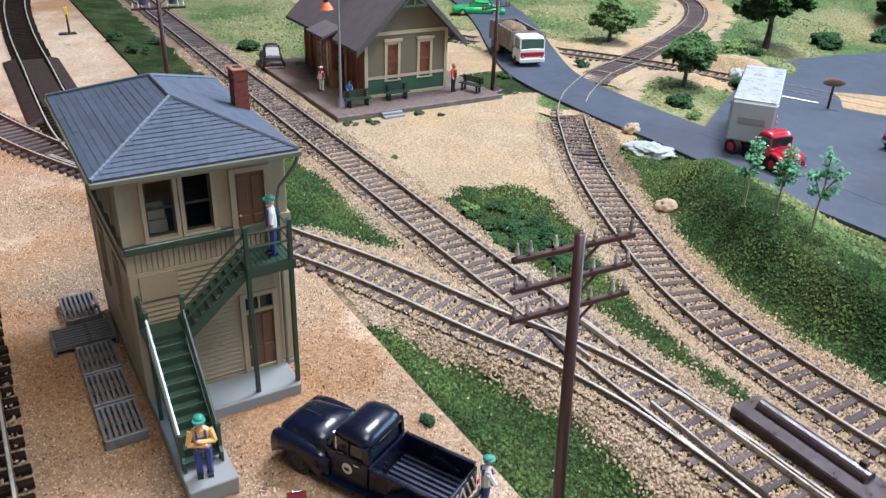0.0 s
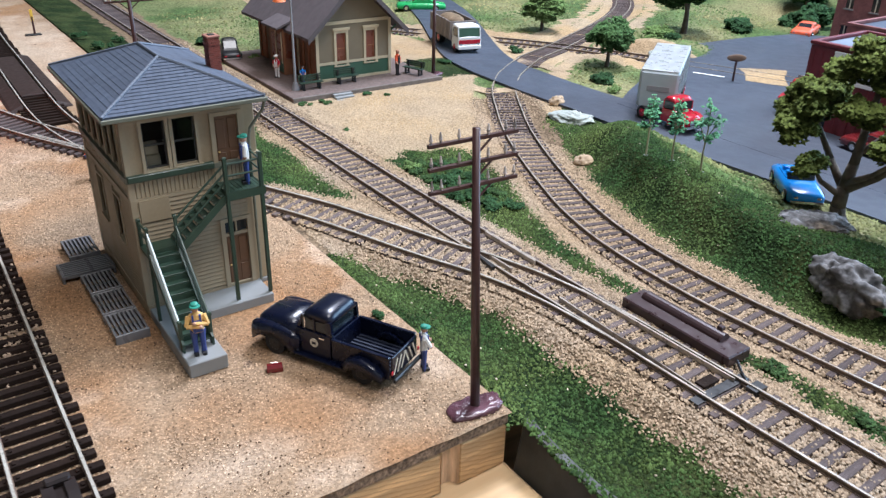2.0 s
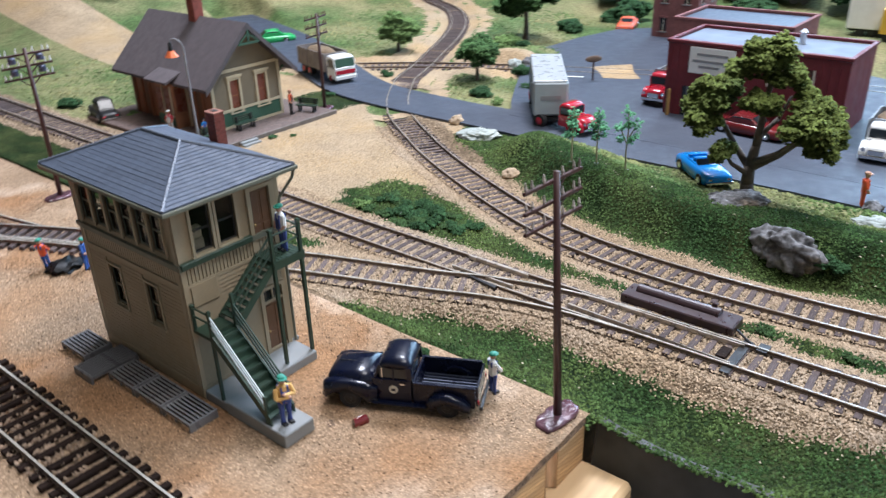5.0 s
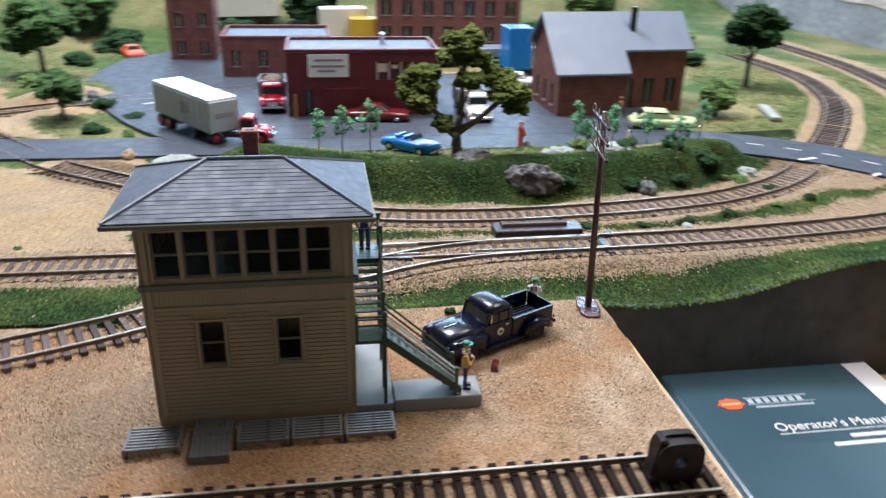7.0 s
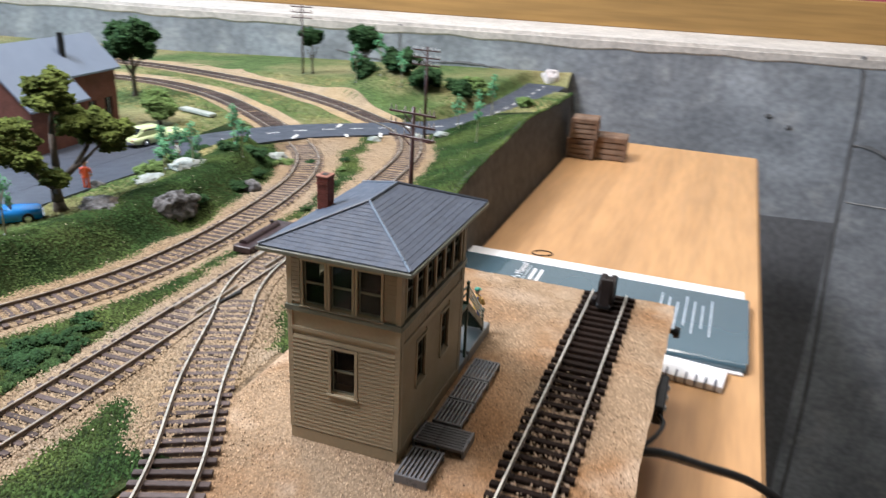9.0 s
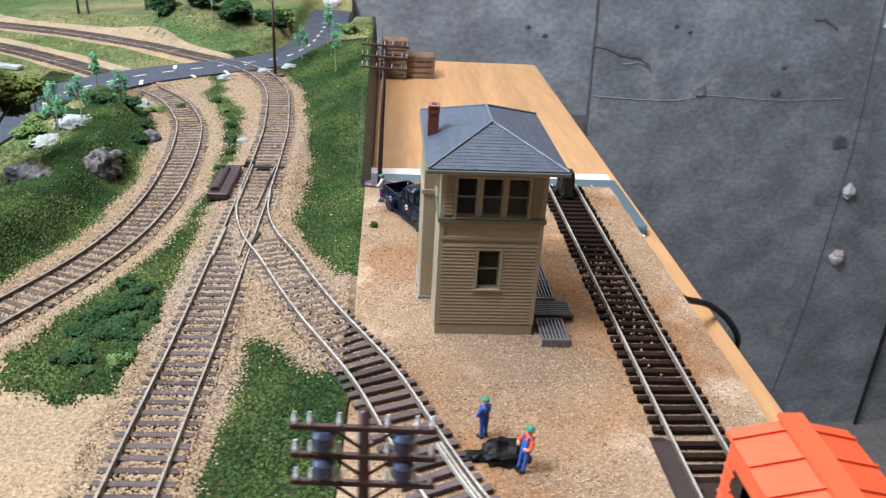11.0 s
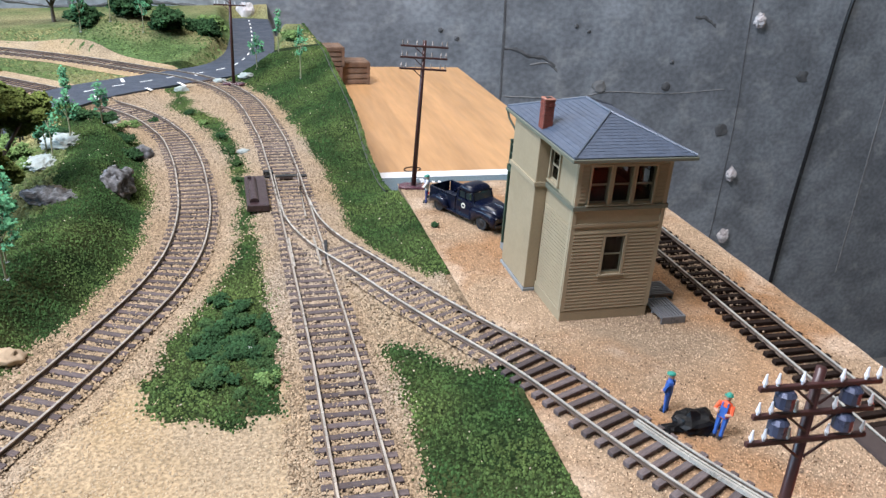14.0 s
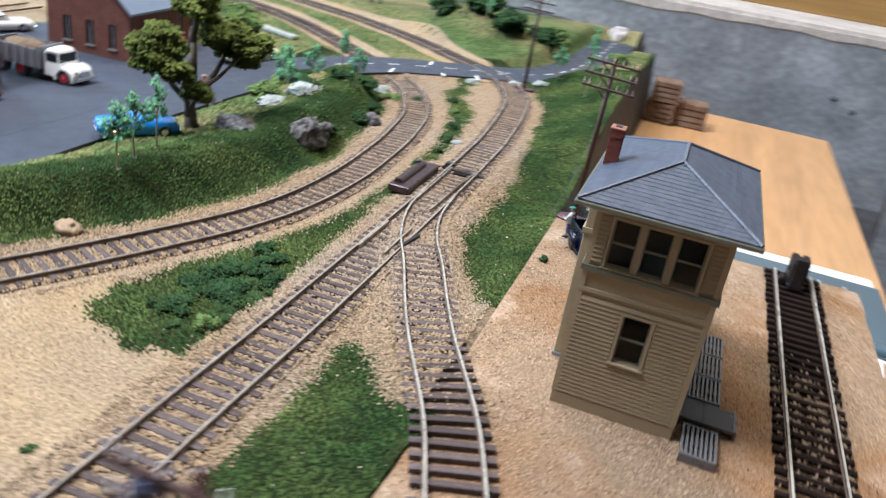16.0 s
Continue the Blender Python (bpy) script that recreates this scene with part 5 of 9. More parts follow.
# chimney, each brick apart
chim = part("chimney", box(21.5, 25.5, -2.35, 2.35, 74.5, 89.0), "mortar", tower, "red brick chimney")
brick_bm = bmesh.new()
bx(brick_bm, -0.62, 0.62, -0.14, 0.14, -0.27, 0.27)
brick = part("brick", brick_bm, "brick", chim)
for r in range(21):
    z = 75.3 + r * 0.65
    grow = 0.3 if r in (17, 18) else 0.0
    for cx_, cy_, rz, n, span in ((23.5, -2.4 - grow, 0, 3, 4.0), (23.5, 2.4 + grow, 0, 3, 4.0), (21.45 - grow, 0, 90, 3, 4.6), (25.55 + grow, 0, 90, 3, 4.6)):
        for i in range(n):
            o = (i - (n - 1) / 2) * span / n + (0.28 if r % 2 else -0.28)
            twin(brick, chim, *((cx_ + o, cy_) if rz == 0 else (cx_, cy_ + o)), z, rz)
bpy.data.objects.remove(brick)
bm = bmesh.new()
bx(bm, 21.0, 26.0, -2.85, 2.85, 88.7, 89.4, bev=0.2)
part("chimney_cap", bm, "soot", chim)
# Flat dark plate stands in for the shaded flue opening.
part("flue", box(22.4, 24.6, -1.3, 1.3, 89.41, 89.6), "dark", chim)

# slab and outside stair
slab = thing("concrete_step", "L-shaped pale grey slab at the foot of the tower stair", "slab")
part("slab", box(-20.4, 21.4, -45.6, -32.7, -0.6, 3.3, bev=0.3), "found", slab)
part("slab", box(-20.8, -8.2, -76.4, -45.7, -0.6, 4.6, bev=0.3), "found", slab)

stair = thing("outside_stair", "dark green wooden outside stair with landing and handrails", "staircase")
# lower flight from y -68 up to y -42
X0, X1 = -20.0, -9.6
n = 10
for i in range(n):
    y, z = -68 + i * 2.6, 4.7 + (i + 1) * 2.35
    part("tread", box(X0 + 0.6, X1 - 0.6, y, y + 3.1, z - 0.55, z, bev=0.1), "green", stair)
    part("riser", box(X0 + 0.6, X1 - 0.6, y + 2.45, y + 2.75, z, z + 1.8), "green", stair)
for x in (X0, X1 - 0.7):
    bm = bmesh.new()
    loft(bm, [[(x, -69.0, 4.6), (x, -42.0, 26.8), (x, -42.0, 30.2), (x, -69.0, 7.8)], [(x + 0.7, -69.0, 4.6), (x + 0.7, -42.0, 26.8), (x + 0.7, -42.0, 30.2), (x + 0.7, -69.0, 7.8)]])
    part("stringer", bm, "green", stair)
part("mid_landing", box(-20.2, -9.2, -43.4, -32.6, 27.4, 28.6), "green", stair)


def post(x, y, z0, z1, w=1.1):
    bm = bmesh.new()
    bx(bm, x - w / 2, x + w / 2, y - w / 2, y + w / 2, z0, z1, bev=0.12)
    bx(bm, x - w / 2 - 0.15, x + w / 2 + 0.15, y - w / 2 - 0.15, y + w / 2 + 0.15, z1 - 0.9, z1 - 0.4)
    part("post", bm, "green", stair)


def rails(p, q, zs, m="green", w=0.6):
    for k, dz in enumerate(zs):
        bm = bmesh.new()
        a, b = Vector(p) + Vector((0, 0, dz)), Vector(q) + Vector((0, 0, dz))
        cyl(bm, a, b, w * 0.62, w * 0.62, 6)
        part("handrail", bm, m, stair, "green handrail painted near white for its highlight" if m == "green_light" else "")


post(-19.6, -42.6, 3.2, 39.0)
post(-19.6, -33.2, 28.7, 38.5)
post(-9.9, -42.8, 3.2, 41.5)
post(-19.6, -67.2, 4.6, 15.8)
post(-9.9, -67.2, 4.6, 16.2)
rails((-19.6, -67.2, 14.8), (-19.6, -42.6, 37.0), (0, -1.9, -3.8), "green_light", 0.6)
rails((-9.9, -67.2, 15.0), (-9.9, -42.8, 37.5), (0, -2.4, -4.6))
rails((-19.6, -42.6, 37.2), (-19.6, -33.2, 37.2), (0, -3.2))
# upper flight along x from the mid landing to the top landing
nu = 8
for i in range(nu):
    x, z = -9.2 + i * 2.2, 28.6 + (i + 1) * 1.95
    part("tread", box(x, x + 2.6, -42.4, -33.6, z - 0.5, z, bev=0.08), "green", stair)
for y in (-43.2, -33.4):
    bm = bmesh.new()
    loft(bm, [[(-9.6, y, 26.2), (8.6, y, 42.2), (8.6, y, 45.4), (-9.6, y, 29.6)], [(-9.6, y + 0.7, 26.2), (8.6, y + 0.7, 42.2), (8.6, y + 0.7, 45.4), (-9.6, y + 0.7, 29.6)]])
    part("stringer", bm, "green", stair)
rails((-9.9, -42.8, 39.6), (8.6, -43.1, 55.6), (0, -3.0, -6.0))
for i in range(9):
    x = 8.4 + i * 1.52
    part("landing_board", box(x, x + 1.36, -44.0, -32.9, 44.7, 45.6), "green", stair)
bm = bmesh.new()
bx(bm, 8.2, 22.2, -44.3, -43.6, 42.6, 45.6)
bx(bm, 21.5, 22.2, -43.6, -32.8, 42.6, 45.6)
bx(bm, 8.2, 8.9, -43.6, -32.8, 42.6, 44.6)
part("landing_beam", bm, "green", stair)
post(8.6, -43.4, 3.4, 58.2, 1.3)
post(21.0, -43.6, 3.4, 58.2, 1.3)
post(21.4, -33.6, 45.6, 56.5, 1.0)
rails((8.6, -43.4, 55.6), (21.0, -43.6, 55.6), (0, -4.2))
rails((21.0, -43.6, 55.6), (21.4, -33.6, 55.6), (0, -4.2))


# gratings beside the tower
def grating(x, y, rz, w, l, label, solid=False):
    g = thing("floor_grating", label, "grating", x, y, 0, rz, group="gratings along the tower")
    part("end_rail", box(-w / 2, w / 2, -l / 2, -l / 2 + 1.0, -0.5, 3.0, bev=0.15), "grate", g)
    part("end_rail", box(-w / 2, w / 2, l / 2 - 1.0, l / 2, -0.5, 3.0, bev=0.15), "grate", g)
    n = 8
    bar = part("slat", box(-0.38, 0.38, -l / 2 + 1.0, l / 2 - 1.0, 1.7, 2.9), "grate", g)
    bar.matrix_basis = pose((-w / 2 + 0.5) * S, 0, 0)
    for i in range(1, n):
        twin(bar, g, -w / 2 + 0.5 + i * (w - 1) / (n - 1), 0, 0)
    if solid:
        part("backing", box(-w / 2 + 0.3, w / 2 - 0.3, -l / 2 + 0.6, l / 2 - 0.6, 1.4, 2.2), "grate", g)
    part("cross_bar", box(-w / 2, w / 2, -0.5, 0.5, 0.6, 1.6), "grate", g)
    return g


for y in (-36.4, -19.0, -1.6):
    grating(-29.6, y, 0, 11.4, 16.6, "grey plastic floor grating lying on the sand")
grating(-31.4, 14.6, 90, 12.4, 19.6, "grey grating laid crosswise like a ramp", True)
grating(-29.4, 33.0, 0, 11.8, 17.6, "grey plastic floor grating lying on the sand")


# ---- figurines: one plain mesh each ----
def figurine(x, y, z, rz, shirt, trousers, cap, label, lean=0, h=20.0, arms=0.0, folded=False):
    bm = bmesh.new()
    k = h / 20.0
    for s in (-1, 1):
        loft(bm, [[(s * 1.3 * k + r * math.cos(a) * k, r * 0.9 * math.sin(a) * k, zz * k) for a in np.arange(6) * math.pi / 3] for r, zz in ((0.9, 0), (0.85, 1.0), (0.8, 3), (1.0, 6), (1.25, 9.2))], m=1)
        bx(bm, (s * 1.3 - 0.7) * k, (s * 1.3 + 0.7) * k, -2.0 * k, 0.8 * k, 0, 0.9 * k, m=3)
    loft(bm, [[(rx * math.cos(a) * k, ry * math.sin(a) * k, zz * k) for a in np.arange(8) * math.pi / 4] for rx, ry, zz in ((2.2, 1.5, 8.6), (2.1, 1.5, 11), (2.5, 1.5, 13.6), (2.3, 1.3, 15), (0.9, 0.8, 15.8), (0.8, 0.8, 16.4))], m=0)
    bx(bm, -1.5 * k, 1.5 * k, -1.75 * k, -1.3 * k, 9 * k, 13.4 * k, m=1)
    for s in (-1, 1):
        bx(bm, (s * 1.15 - 0.3) * k, (s * 1.15 + 0.3) * k, -1.55 * k, 1.55 * k, 13.2 * k, 15.25 * k, m=1)
        el = (s * 3.4 * k, (-0.6 - arms) * k, 11.4 * k)
        cyl(bm, (s * 2.5 * k, 0, 14.6 * k), el, 0.85 * k, 0.75 * k, 6, m=0)
        wrist = (-s * 0.9 * k, -2.6 * k, (12.2 + 0.8 * s) * k) if folded else (s * (2.4 - arms * 0.5) * k, (-1.6 - arms) * k, (9.4 + arms * 1.6) * k)
        cyl(bm, el, wrist, 0.7 * k, 0.6 * k, 6, m=0 if folded else 2)
        lump(bm, wrist, (0.75 * k,) * 3, amp=0.1, sub=1, m=2)
    lump(bm, (0, -0.2 * k, 17.4 * k), (1.15 * k, 1.3 * k, 1.45 * k), amp=0.03, sub=2, m=2)
    lump(bm, (0, 0, 18.5 * k), (1.4 * k, 1.5 * k, 1.0 * k), amp=0.05, sub=2, m=4)
    cyl(bm, (0, -0.7 * k, 18.2 * k), (0, -0.7 * k, 18.45 * k), 1.75 * k, 1.7 * k, 10, m=4)
    if lean:
        bm.transform(pose(0, 0, 0, lean, 0, 0))
    ob = part("figurine", bm, [shirt, trousers, "skin", "black", cap], None, smooth=False)
    ob.matrix_basis = pose(x * S, y * S, z * S, 0, 0, rz)
    return tagged(ob, label, "figurine", "painted figurines")


figurine(-15.2, -71.2, 4.6, -12, "shirt_yellow", "denim", "cap", "painted figurine in yellow shirt and blue overalls on the slab", arms=0.6, h=19.5, folded=True)
figurine(18.0, -38.4, 45.6, -100, "white", "denim", "cap", "painted figurine in white shirt and overalls on the landing", h=18.5)
figurine(44.4, -111.8, -0.3, 70, "white", "denim", "cap", "painted figurine in overalls leaning by the pickup", h=17.5, arms=1.2)
figurine(7.0, 99.6, -0.3, 40, "workman_blue", "workman_blue", "cap", "painted figurine in blue standing on the sand", h=17, arms=0.6)
figurine(-3.6, 116.5, -0.3, 120, "orange", "workman_blue", "cap", "painted figurine in orange shirt shovelling tar", lean=-10, h=17.5, arms=1.0)


# ---- telegraph poles ----
def telegraph_pole(x, y, z, rz, h=87, base="glue", pins="insulator", cans=False, label="brown plastic telegraph pole with three cross-arms and clear insulators"):
    p = thing("telegraph_pole", label, "telegraph pole", x, y, z, rz, group="telegraph poles")
    bm = bmesh.new()
    cyl(bm, (0, 0, 0.4), (0, 0, h), 1.5, 1.05, 10)
    part("post", bm, "wood_pole", p, smooth=True)
    for k in range(3):
        za = h - 3.2 - 6.4 * k
        bm = bmesh.new()
        bx(bm, -13.6, 13.6, 0.6, 1.7, za - 0.55, za + 0.55, bev=0.12)
        arm = part("crossarm", bm, "wood_pole", p)
        for s in (-1, 1):
            if s > 0 or cans:
                bm = bmesh.new()
                cyl(bm, (s * 5.6, 1.2, za - 0.4), (s * 0.6, 1.0, za - 4.6), 0.32, 0.32, 6)
                part("brace", bm, "wood_pole", arm)
            for u in (4.4, 9.8, 12.6):
                bm = bmesh.new()
                cyl(bm, (s * u, 1.2, za + 0.5), (s * u, 1.2, za + 1.2), 0.3, 0.3, 8)
                cyl(bm, (s * u, 1.2, za + 1.2), (s * u, 1.2, za + 1.7), 0.55, 0.5, 8)
                cyl(bm, (s * u, 1.2, za + 1.7), (s * u, 1.2, za + 3.3), 0.44, 0.2, 8)
                part("insulator", bm, pins, arm)
            if cans and k < 2:
                bm = bmesh.new()
                cyl(bm, (s * 7.4, 1.2, za - 4.2), (s * 7.4, 1.2, za - 1.5), 2.0, 2.0, 12)
                cyl(bm, (s * 7.4, 1.2, za - 1.5), (s * 7.4, 1.2, za - 0.7), 2.15, 1.4, 12)
                part("transformer_can", bm, "can", arm, "small dark blue transformer can")
    if base:
        bm = bmesh.new()
        n = 20
        rings = []
        for zz, f in ((-0.6, 1.0), (0.7, 1.02), (1.3, 0.92), (1.5, 0.6)):
            rings.append([((9.0 * f if abs(math.cos(a)) > 0.2 else 9.0 * f) * abs(math.cos(a)) ** 0.45 * (1 if math.cos(a) > 0 else -1) + 0.5 * math.sin(3 * a),
                           4.4 * f * abs(math.sin(a)) ** 0.5 * (1 if math.sin(a) > 0 else -1) + 0.3 * math.sin(5 * a), zz) for a in np.arange(n) * 2 * math.pi / n])
        loft(bm, rings)
        bmesh.ops.subdivide_edges(bm, edges=bm.edges, cuts=2, use_grid_fill=True)
        for v in bm.verts:
            v.co += Vector((noise.noise(v.co * 0.5), noise.noise(v.co * 0.5 + Vector((7, 0, 0))), 0.6 * noise.noise(v.co * 0.9 + Vector((0, 5, 0))) if v.co.z > 0.3 else 0)) * 0.7
        part("base", bm, base, p, "glossy dried glue base", smooth=True)
    return p


telegraph_pole(46.2, -137.6, -0.3, -6, 88.6, pins="insulator_dim").matrix_basis = pose(0.0462, -0.1376, -0.0003, -1.6, -1.5, -6)
telegraph_pole(45.7, 200.6, -0.3, -3, 86.5, cans=True, label="brown telegraph pole carrying small transformer cans").matrix_basis = pose(0.0457, 0.2006, -0.0003, 1.3, 0, -3)
telegraph_pole(146, -417, -2.5, -8, 84, base="glue", label="brown telegraph pole beside the road crossing")
telegraph_pole(398, -641, g1(398, -641), 10, 84, base=None, pins="insulator_brown", label="dark distant telegraph pole by the back wall")
telegraph_pole(270, 216, g1(270, 216), 12, 74, base="glue", pins="insulator_brown", label="dark telegraph pole at the end of the depot platform")


# ---- vehicles ----
def ring(x, hw, z0, z1, top=0.8, n=3):
    """A rounded cross-section at x, narrower towards its top."""
    w2 = hw * top
    return [(x, -hw, z0), (x, -hw * 1.0, z0 + (z1 - z0) * 0.45), (x, -hw * 0.98, z0 + (z1 - z0) * 0.7), (x, -w2, z1 - (z1 - z0) * 0.06), (x, -w2 * 0.75, z1), (x, 0, z1 + (z1 - z0) * 0.03),
            (x, w2 * 0.75, z1), (x, w2, z1 - (z1 - z0) * 0.06), (x, hw * 0.98, z0 + (z1 - z0) * 0.7), (x, hw, z0 + (z1 - z0) * 0.45), (x, hw, z0), (x, 0, z0)]


def hull(secs):
    bm = bmesh.new()
    loft(bm, [ring(*s) for s in secs])
    return bm


def wheel(parent, x, y, r, w, rim="chrome"):
    bm = bmesh.new()
    s = 1 if y > 0 else -1
    cyl(bm, (x, y - s * w / 2, r), (x, y + s * w / 2, r), r, r, 16)
    wl_ = part("wheel", bm, "rubber", parent, smooth=False)
    bm = bmesh.new()
    cyl(bm, (x, y + s * w / 2, r), (x, y + s * (w / 2 + 0.25), r), r * 0.58, r * 0.5, 12)
    part("rim", bm, rim, wl_)
    bm = bmesh.new()
    cyl(bm, (x, y + s * (w / 2 + 0.25), r), (x, y + s * (w / 2 + 0.5), r), r * 0.25, r * 0.2, 8)
    part("hub_cap", bm, rim, wl_)


def fender(parent, x, y, r, w, m, flare=1.35, tail=1.0):
    """A rounded mudguard arching over a wheel."""
    bm = bmesh.new()
    secs = []
    for a in np.linspace(-15, 195, 13):
        c, s = math.cos(math.radians(a)), math.sin(math.radians(a))
        ro, ri = r * flare * (1 + (0.12 * tail if c < 0 else 0)), r * 1.12
        secs.append([(x + ri * c, y - w / 2, r + ri * s), (x + ro * c, y - w / 2 * 0.9, r + ro * s), (x + ro * c, y + w / 2 * 0.9, r + ro * s), (x + ri * c, y + w / 2, r + ri * s)])
    loft(bm, secs)
    part("fender", bm, m, parent, smooth=False)


def pickup(x, y, z, rz):
    p = thing("pickup_truck", "dark navy nineteen-fifties pickup truck parked on the sand", "pickup truck", x, y, z, rz)
    part("hood", hull([(27.4, 6.4, 5, 9.6, 0.84), (26.6, 7.6, 4.6, 11.6, 0.84), (24.0, 8.3, 4.2, 12.9, 0.82), (17, 8.8, 4, 13.7, 0.82), (9.0, 9.2, 4, 14.2, 0.86)]), "navy", p, smooth=True)
    part("hood_strip", box(10, 24, -0.16, 0.16, 13.0, 13.95), "chrome", p, "thin chrome hood strip")
    part("cab_lower", hull([(9.8, 8.8, 3.6, 13.4, 0.94), (6, 9.2, 3.4, 13.4, 0.95), (-5.0, 9.2, 3.4, 13.4, 0.95), (-5.8, 9.0, 3.6, 13.4, 0.95)]), "navy", p, smooth=False)
    # roof on pillars with glass between
    cabin = part("cab_roof", hull([(6.4, 6.6, 18.0, 18.5, 0.9), (5.4, 7.8, 17.6, 19.9, 0.8), (3.0, 8.3, 17.4, 21.0, 0.74), (-1.5, 8.4, 17.4, 21.3, 0.72), (-4.4, 8.2, 17.4, 20.6, 0.75), (-6.0, 7.2, 17.5, 18.8, 0.85)]), "navy", p, smooth=True)
    for s in (-1, 1):
        bm = bmesh.new()
        tilted(bm, (7.0, s * 7.6, 15.8), (1.1, 0.9, 5.6), (0, -22, 0))
        tilted(bm, (-5.0, s * 7.9, 15.6), (2.2, 1.1, 5.4), (0, 6, 0))
        tilted(bm, (1.0, s * 8.3, 15.6), (0.6, 0.5, 5.2), (0, 0, 0))
        part("pillar", bm, "navy", cabin)
    bm = bmesh.new()
    tilted(bm, (7.2, 0, 15.7), (0.2, 14.0, 4.6), (0, -22, 0))
    part("windscreen", bm, "dark_glass", cabin)
    part("rear_window", box(-5.4, -5.2, -6.8, 6.8, 13.6, 17.8), "dark_glass", cabin)
    for s in (-1, 1):
        part("side_window", box(-4.2, 6.2, s * 8.0 - 0.1, s * 8.0 + 0.1, 13.4, 17.8), "dark_glass", cabin)
        part("vent_frame", box(5.0, 5.4, s * 8.15 - 0.12, s * 8.15 + 0.12, 13.5, 17.6), "chrome", cabin)
        part("door_handle", box(-3.6, -1.6, s * 9.25 - 0.2, s * 9.25 + 0.2, 11.6, 12.1), "chrome", p)
        bm = bmesh.new()
        cyl(bm, (0.8, s * 9.1, 9.2), (0.8, s * 9.32, 9.2), 1.7, 1.7, 14)
        badge = part("door_badge", bm, "cream", p, "round pale door emblem")
        part("emblem_bar", box(0.0, 1.6, s * 9.4 - 0.04, s * 9.4 + 0.04, 8.7, 9.7), "navy", badge)
    # bed
    bm = bmesh.new()
    bx(bm, -29.5, -6.4, -9.0, -8.3, 4.0, 12.4, bev=0.2)
    bx(bm, -29.5, -6.4, 8.3, 9.0, 4.0, 12.4, bev=0.2)
    bx(bm, -7.1, -6.4, -8.3, 8.3, 4.0, 13.0)
    bed = part("bed_side", bm, "navy", p)
    bm = bmesh.new()
    bx(bm, -29.5, -6.4, -9.4, -8.1, 12.4, 12.9, bev=0.15)
    bx(bm, -29.5, -6.4, 8.1, 9.4, 12.4, 12.9, bev=0.15)
    part("bed_rail", bm, "navy", bed)
    part("bed_floor", box(-29.2, -7.2, -8.2, 8.2, 5.4, 6.2), "navy", bed)
    for i in range(8):
        u = -6.6 + i * 1.88
        part("floor_strip", box(-28.8, -7.6, u - 0.35, u + 0.35, 6.21, 6.7), "bed_strip", bed, "worn dark steel bed strip")
    for s in (-1, 1):
        bm = bmesh.new()
        secs = []
        for a in np.linspace(0, 180, 9):
            c, q = math.cos(math.radians(a)), math.sin(math.radians(a))
            secs.append([(-19.5 + 4.6 * c, s * 8.2, 6.2 + 4.2 * q), (-19.5 + 4.6 * c, s * 7.0, 6.2 + 4.2 * q), (-19.5 + 4.0 * c, s * 7.0, 6.2 + 3.6 * q), (-19.5 + 4.0 * c, s * 8.2, 6.2 + 3.6 * q)])
        loft(bm, secs)
        part("wheel_arch", bm, "navy", bed)
    gate = part("tailgate", box(-30.4, -29.6, -8.2, 8.2, 4.6, 12.6, bev=0.2), "navy", p)
    for i in range(6):
        bm = bmesh.new()
        tilted(bm, (-30.55, -6.2 + i * 2.5, 8.4), (0.2, 0.7, 6.0), (-24 if i < 3 else 24, 0, 0))
        part("gate_stripe", bm, "cream", gate, "pale slanted tailgate stripe")
    part("rear_bumper", box(-32.2, -31.0, -9.0, 9.0, 3.4, 5.0, bev=0.3), "black", p)
    bm = bmesh.new()
    bx(bm, 27.6, 28.6, -9.6, 9.6, 3.6, 5.4, bev=0.3)
    part("front_bumper", bm, "black", p)
    part("grille", box(26.4, 27.2, -5.6, 5.6, 5.4, 9.4, bev=0.3), "black", p)
    for s in (-1, 1):
        for xw in (17.5, -19.5):
            wheel(p, xw, s * 9.0, 4.2, 2.8, "black")
        bm = hull([(27.8, 1.6, 5.2, 9.0, 0.8), (27.0, 2.1, 4.0, 10.6, 0.8), (23.4, 2.4, 6.6, 11.4, 0.82), (17.5, 2.4, 8.4, 11.5, 0.82), (13.0, 2.3, 6.0, 11.2, 0.82), (10.6, 2.0, 3.4, 10.6, 0.84), (7.0, 1.2, 3.4, 9.4, 0.9)])
        bmesh.ops.translate(bm, verts=bm.verts, vec=Vector((0, s * 8.9, 0)))
        part("fender", bm, "navy", p, smooth=True)
        bm = hull([(-11.5, 0.9, 3.6, 5.6, 0.8), (-13.5, 1.9, 3.6, 8.2, 0.75), (-17.0, 2.5, 6.4, 10.0, 0.7), (-20.5, 2.5, 6.6, 10.1, 0.7), (-25.0, 2.2, 4.6, 8.4, 0.75), (-27.8, 1.4, 3.6, 6.0, 0.85)])
        bmesh.ops.translate(bm, verts=bm.verts, vec=Vector((0, s * 10.0, 0)))
        part("fender", bm, "navy", p, smooth=True)
        part("running_board", box(-12.5, 9.0, s * 9.8 - 1.2, s * 9.8 + 1.2, 3.2, 4.0, bev=0.2), "navy", p)
        bm = bmesh.new()
        cyl(bm, (26.9, s * 8.2, 8.4), (27.9, s * 8.2, 8.3), 1.6, 1.5, 14)
        lamp_ = part("headlight", bm, "navy", p)
        bm = bmesh.new()
        cyl(bm, (27.9, s * 8.2, 8.3), (28.1, s * 8.2, 8.3), 1.2, 1.0, 12)
        part("lens", bm, "dark_glass", lamp_)
        part("tail_light", box(-30.9, -30.5, s * 8.7 - 0.5, s * 8.7 + 0.5, 6.4, 7.6), "red", p)
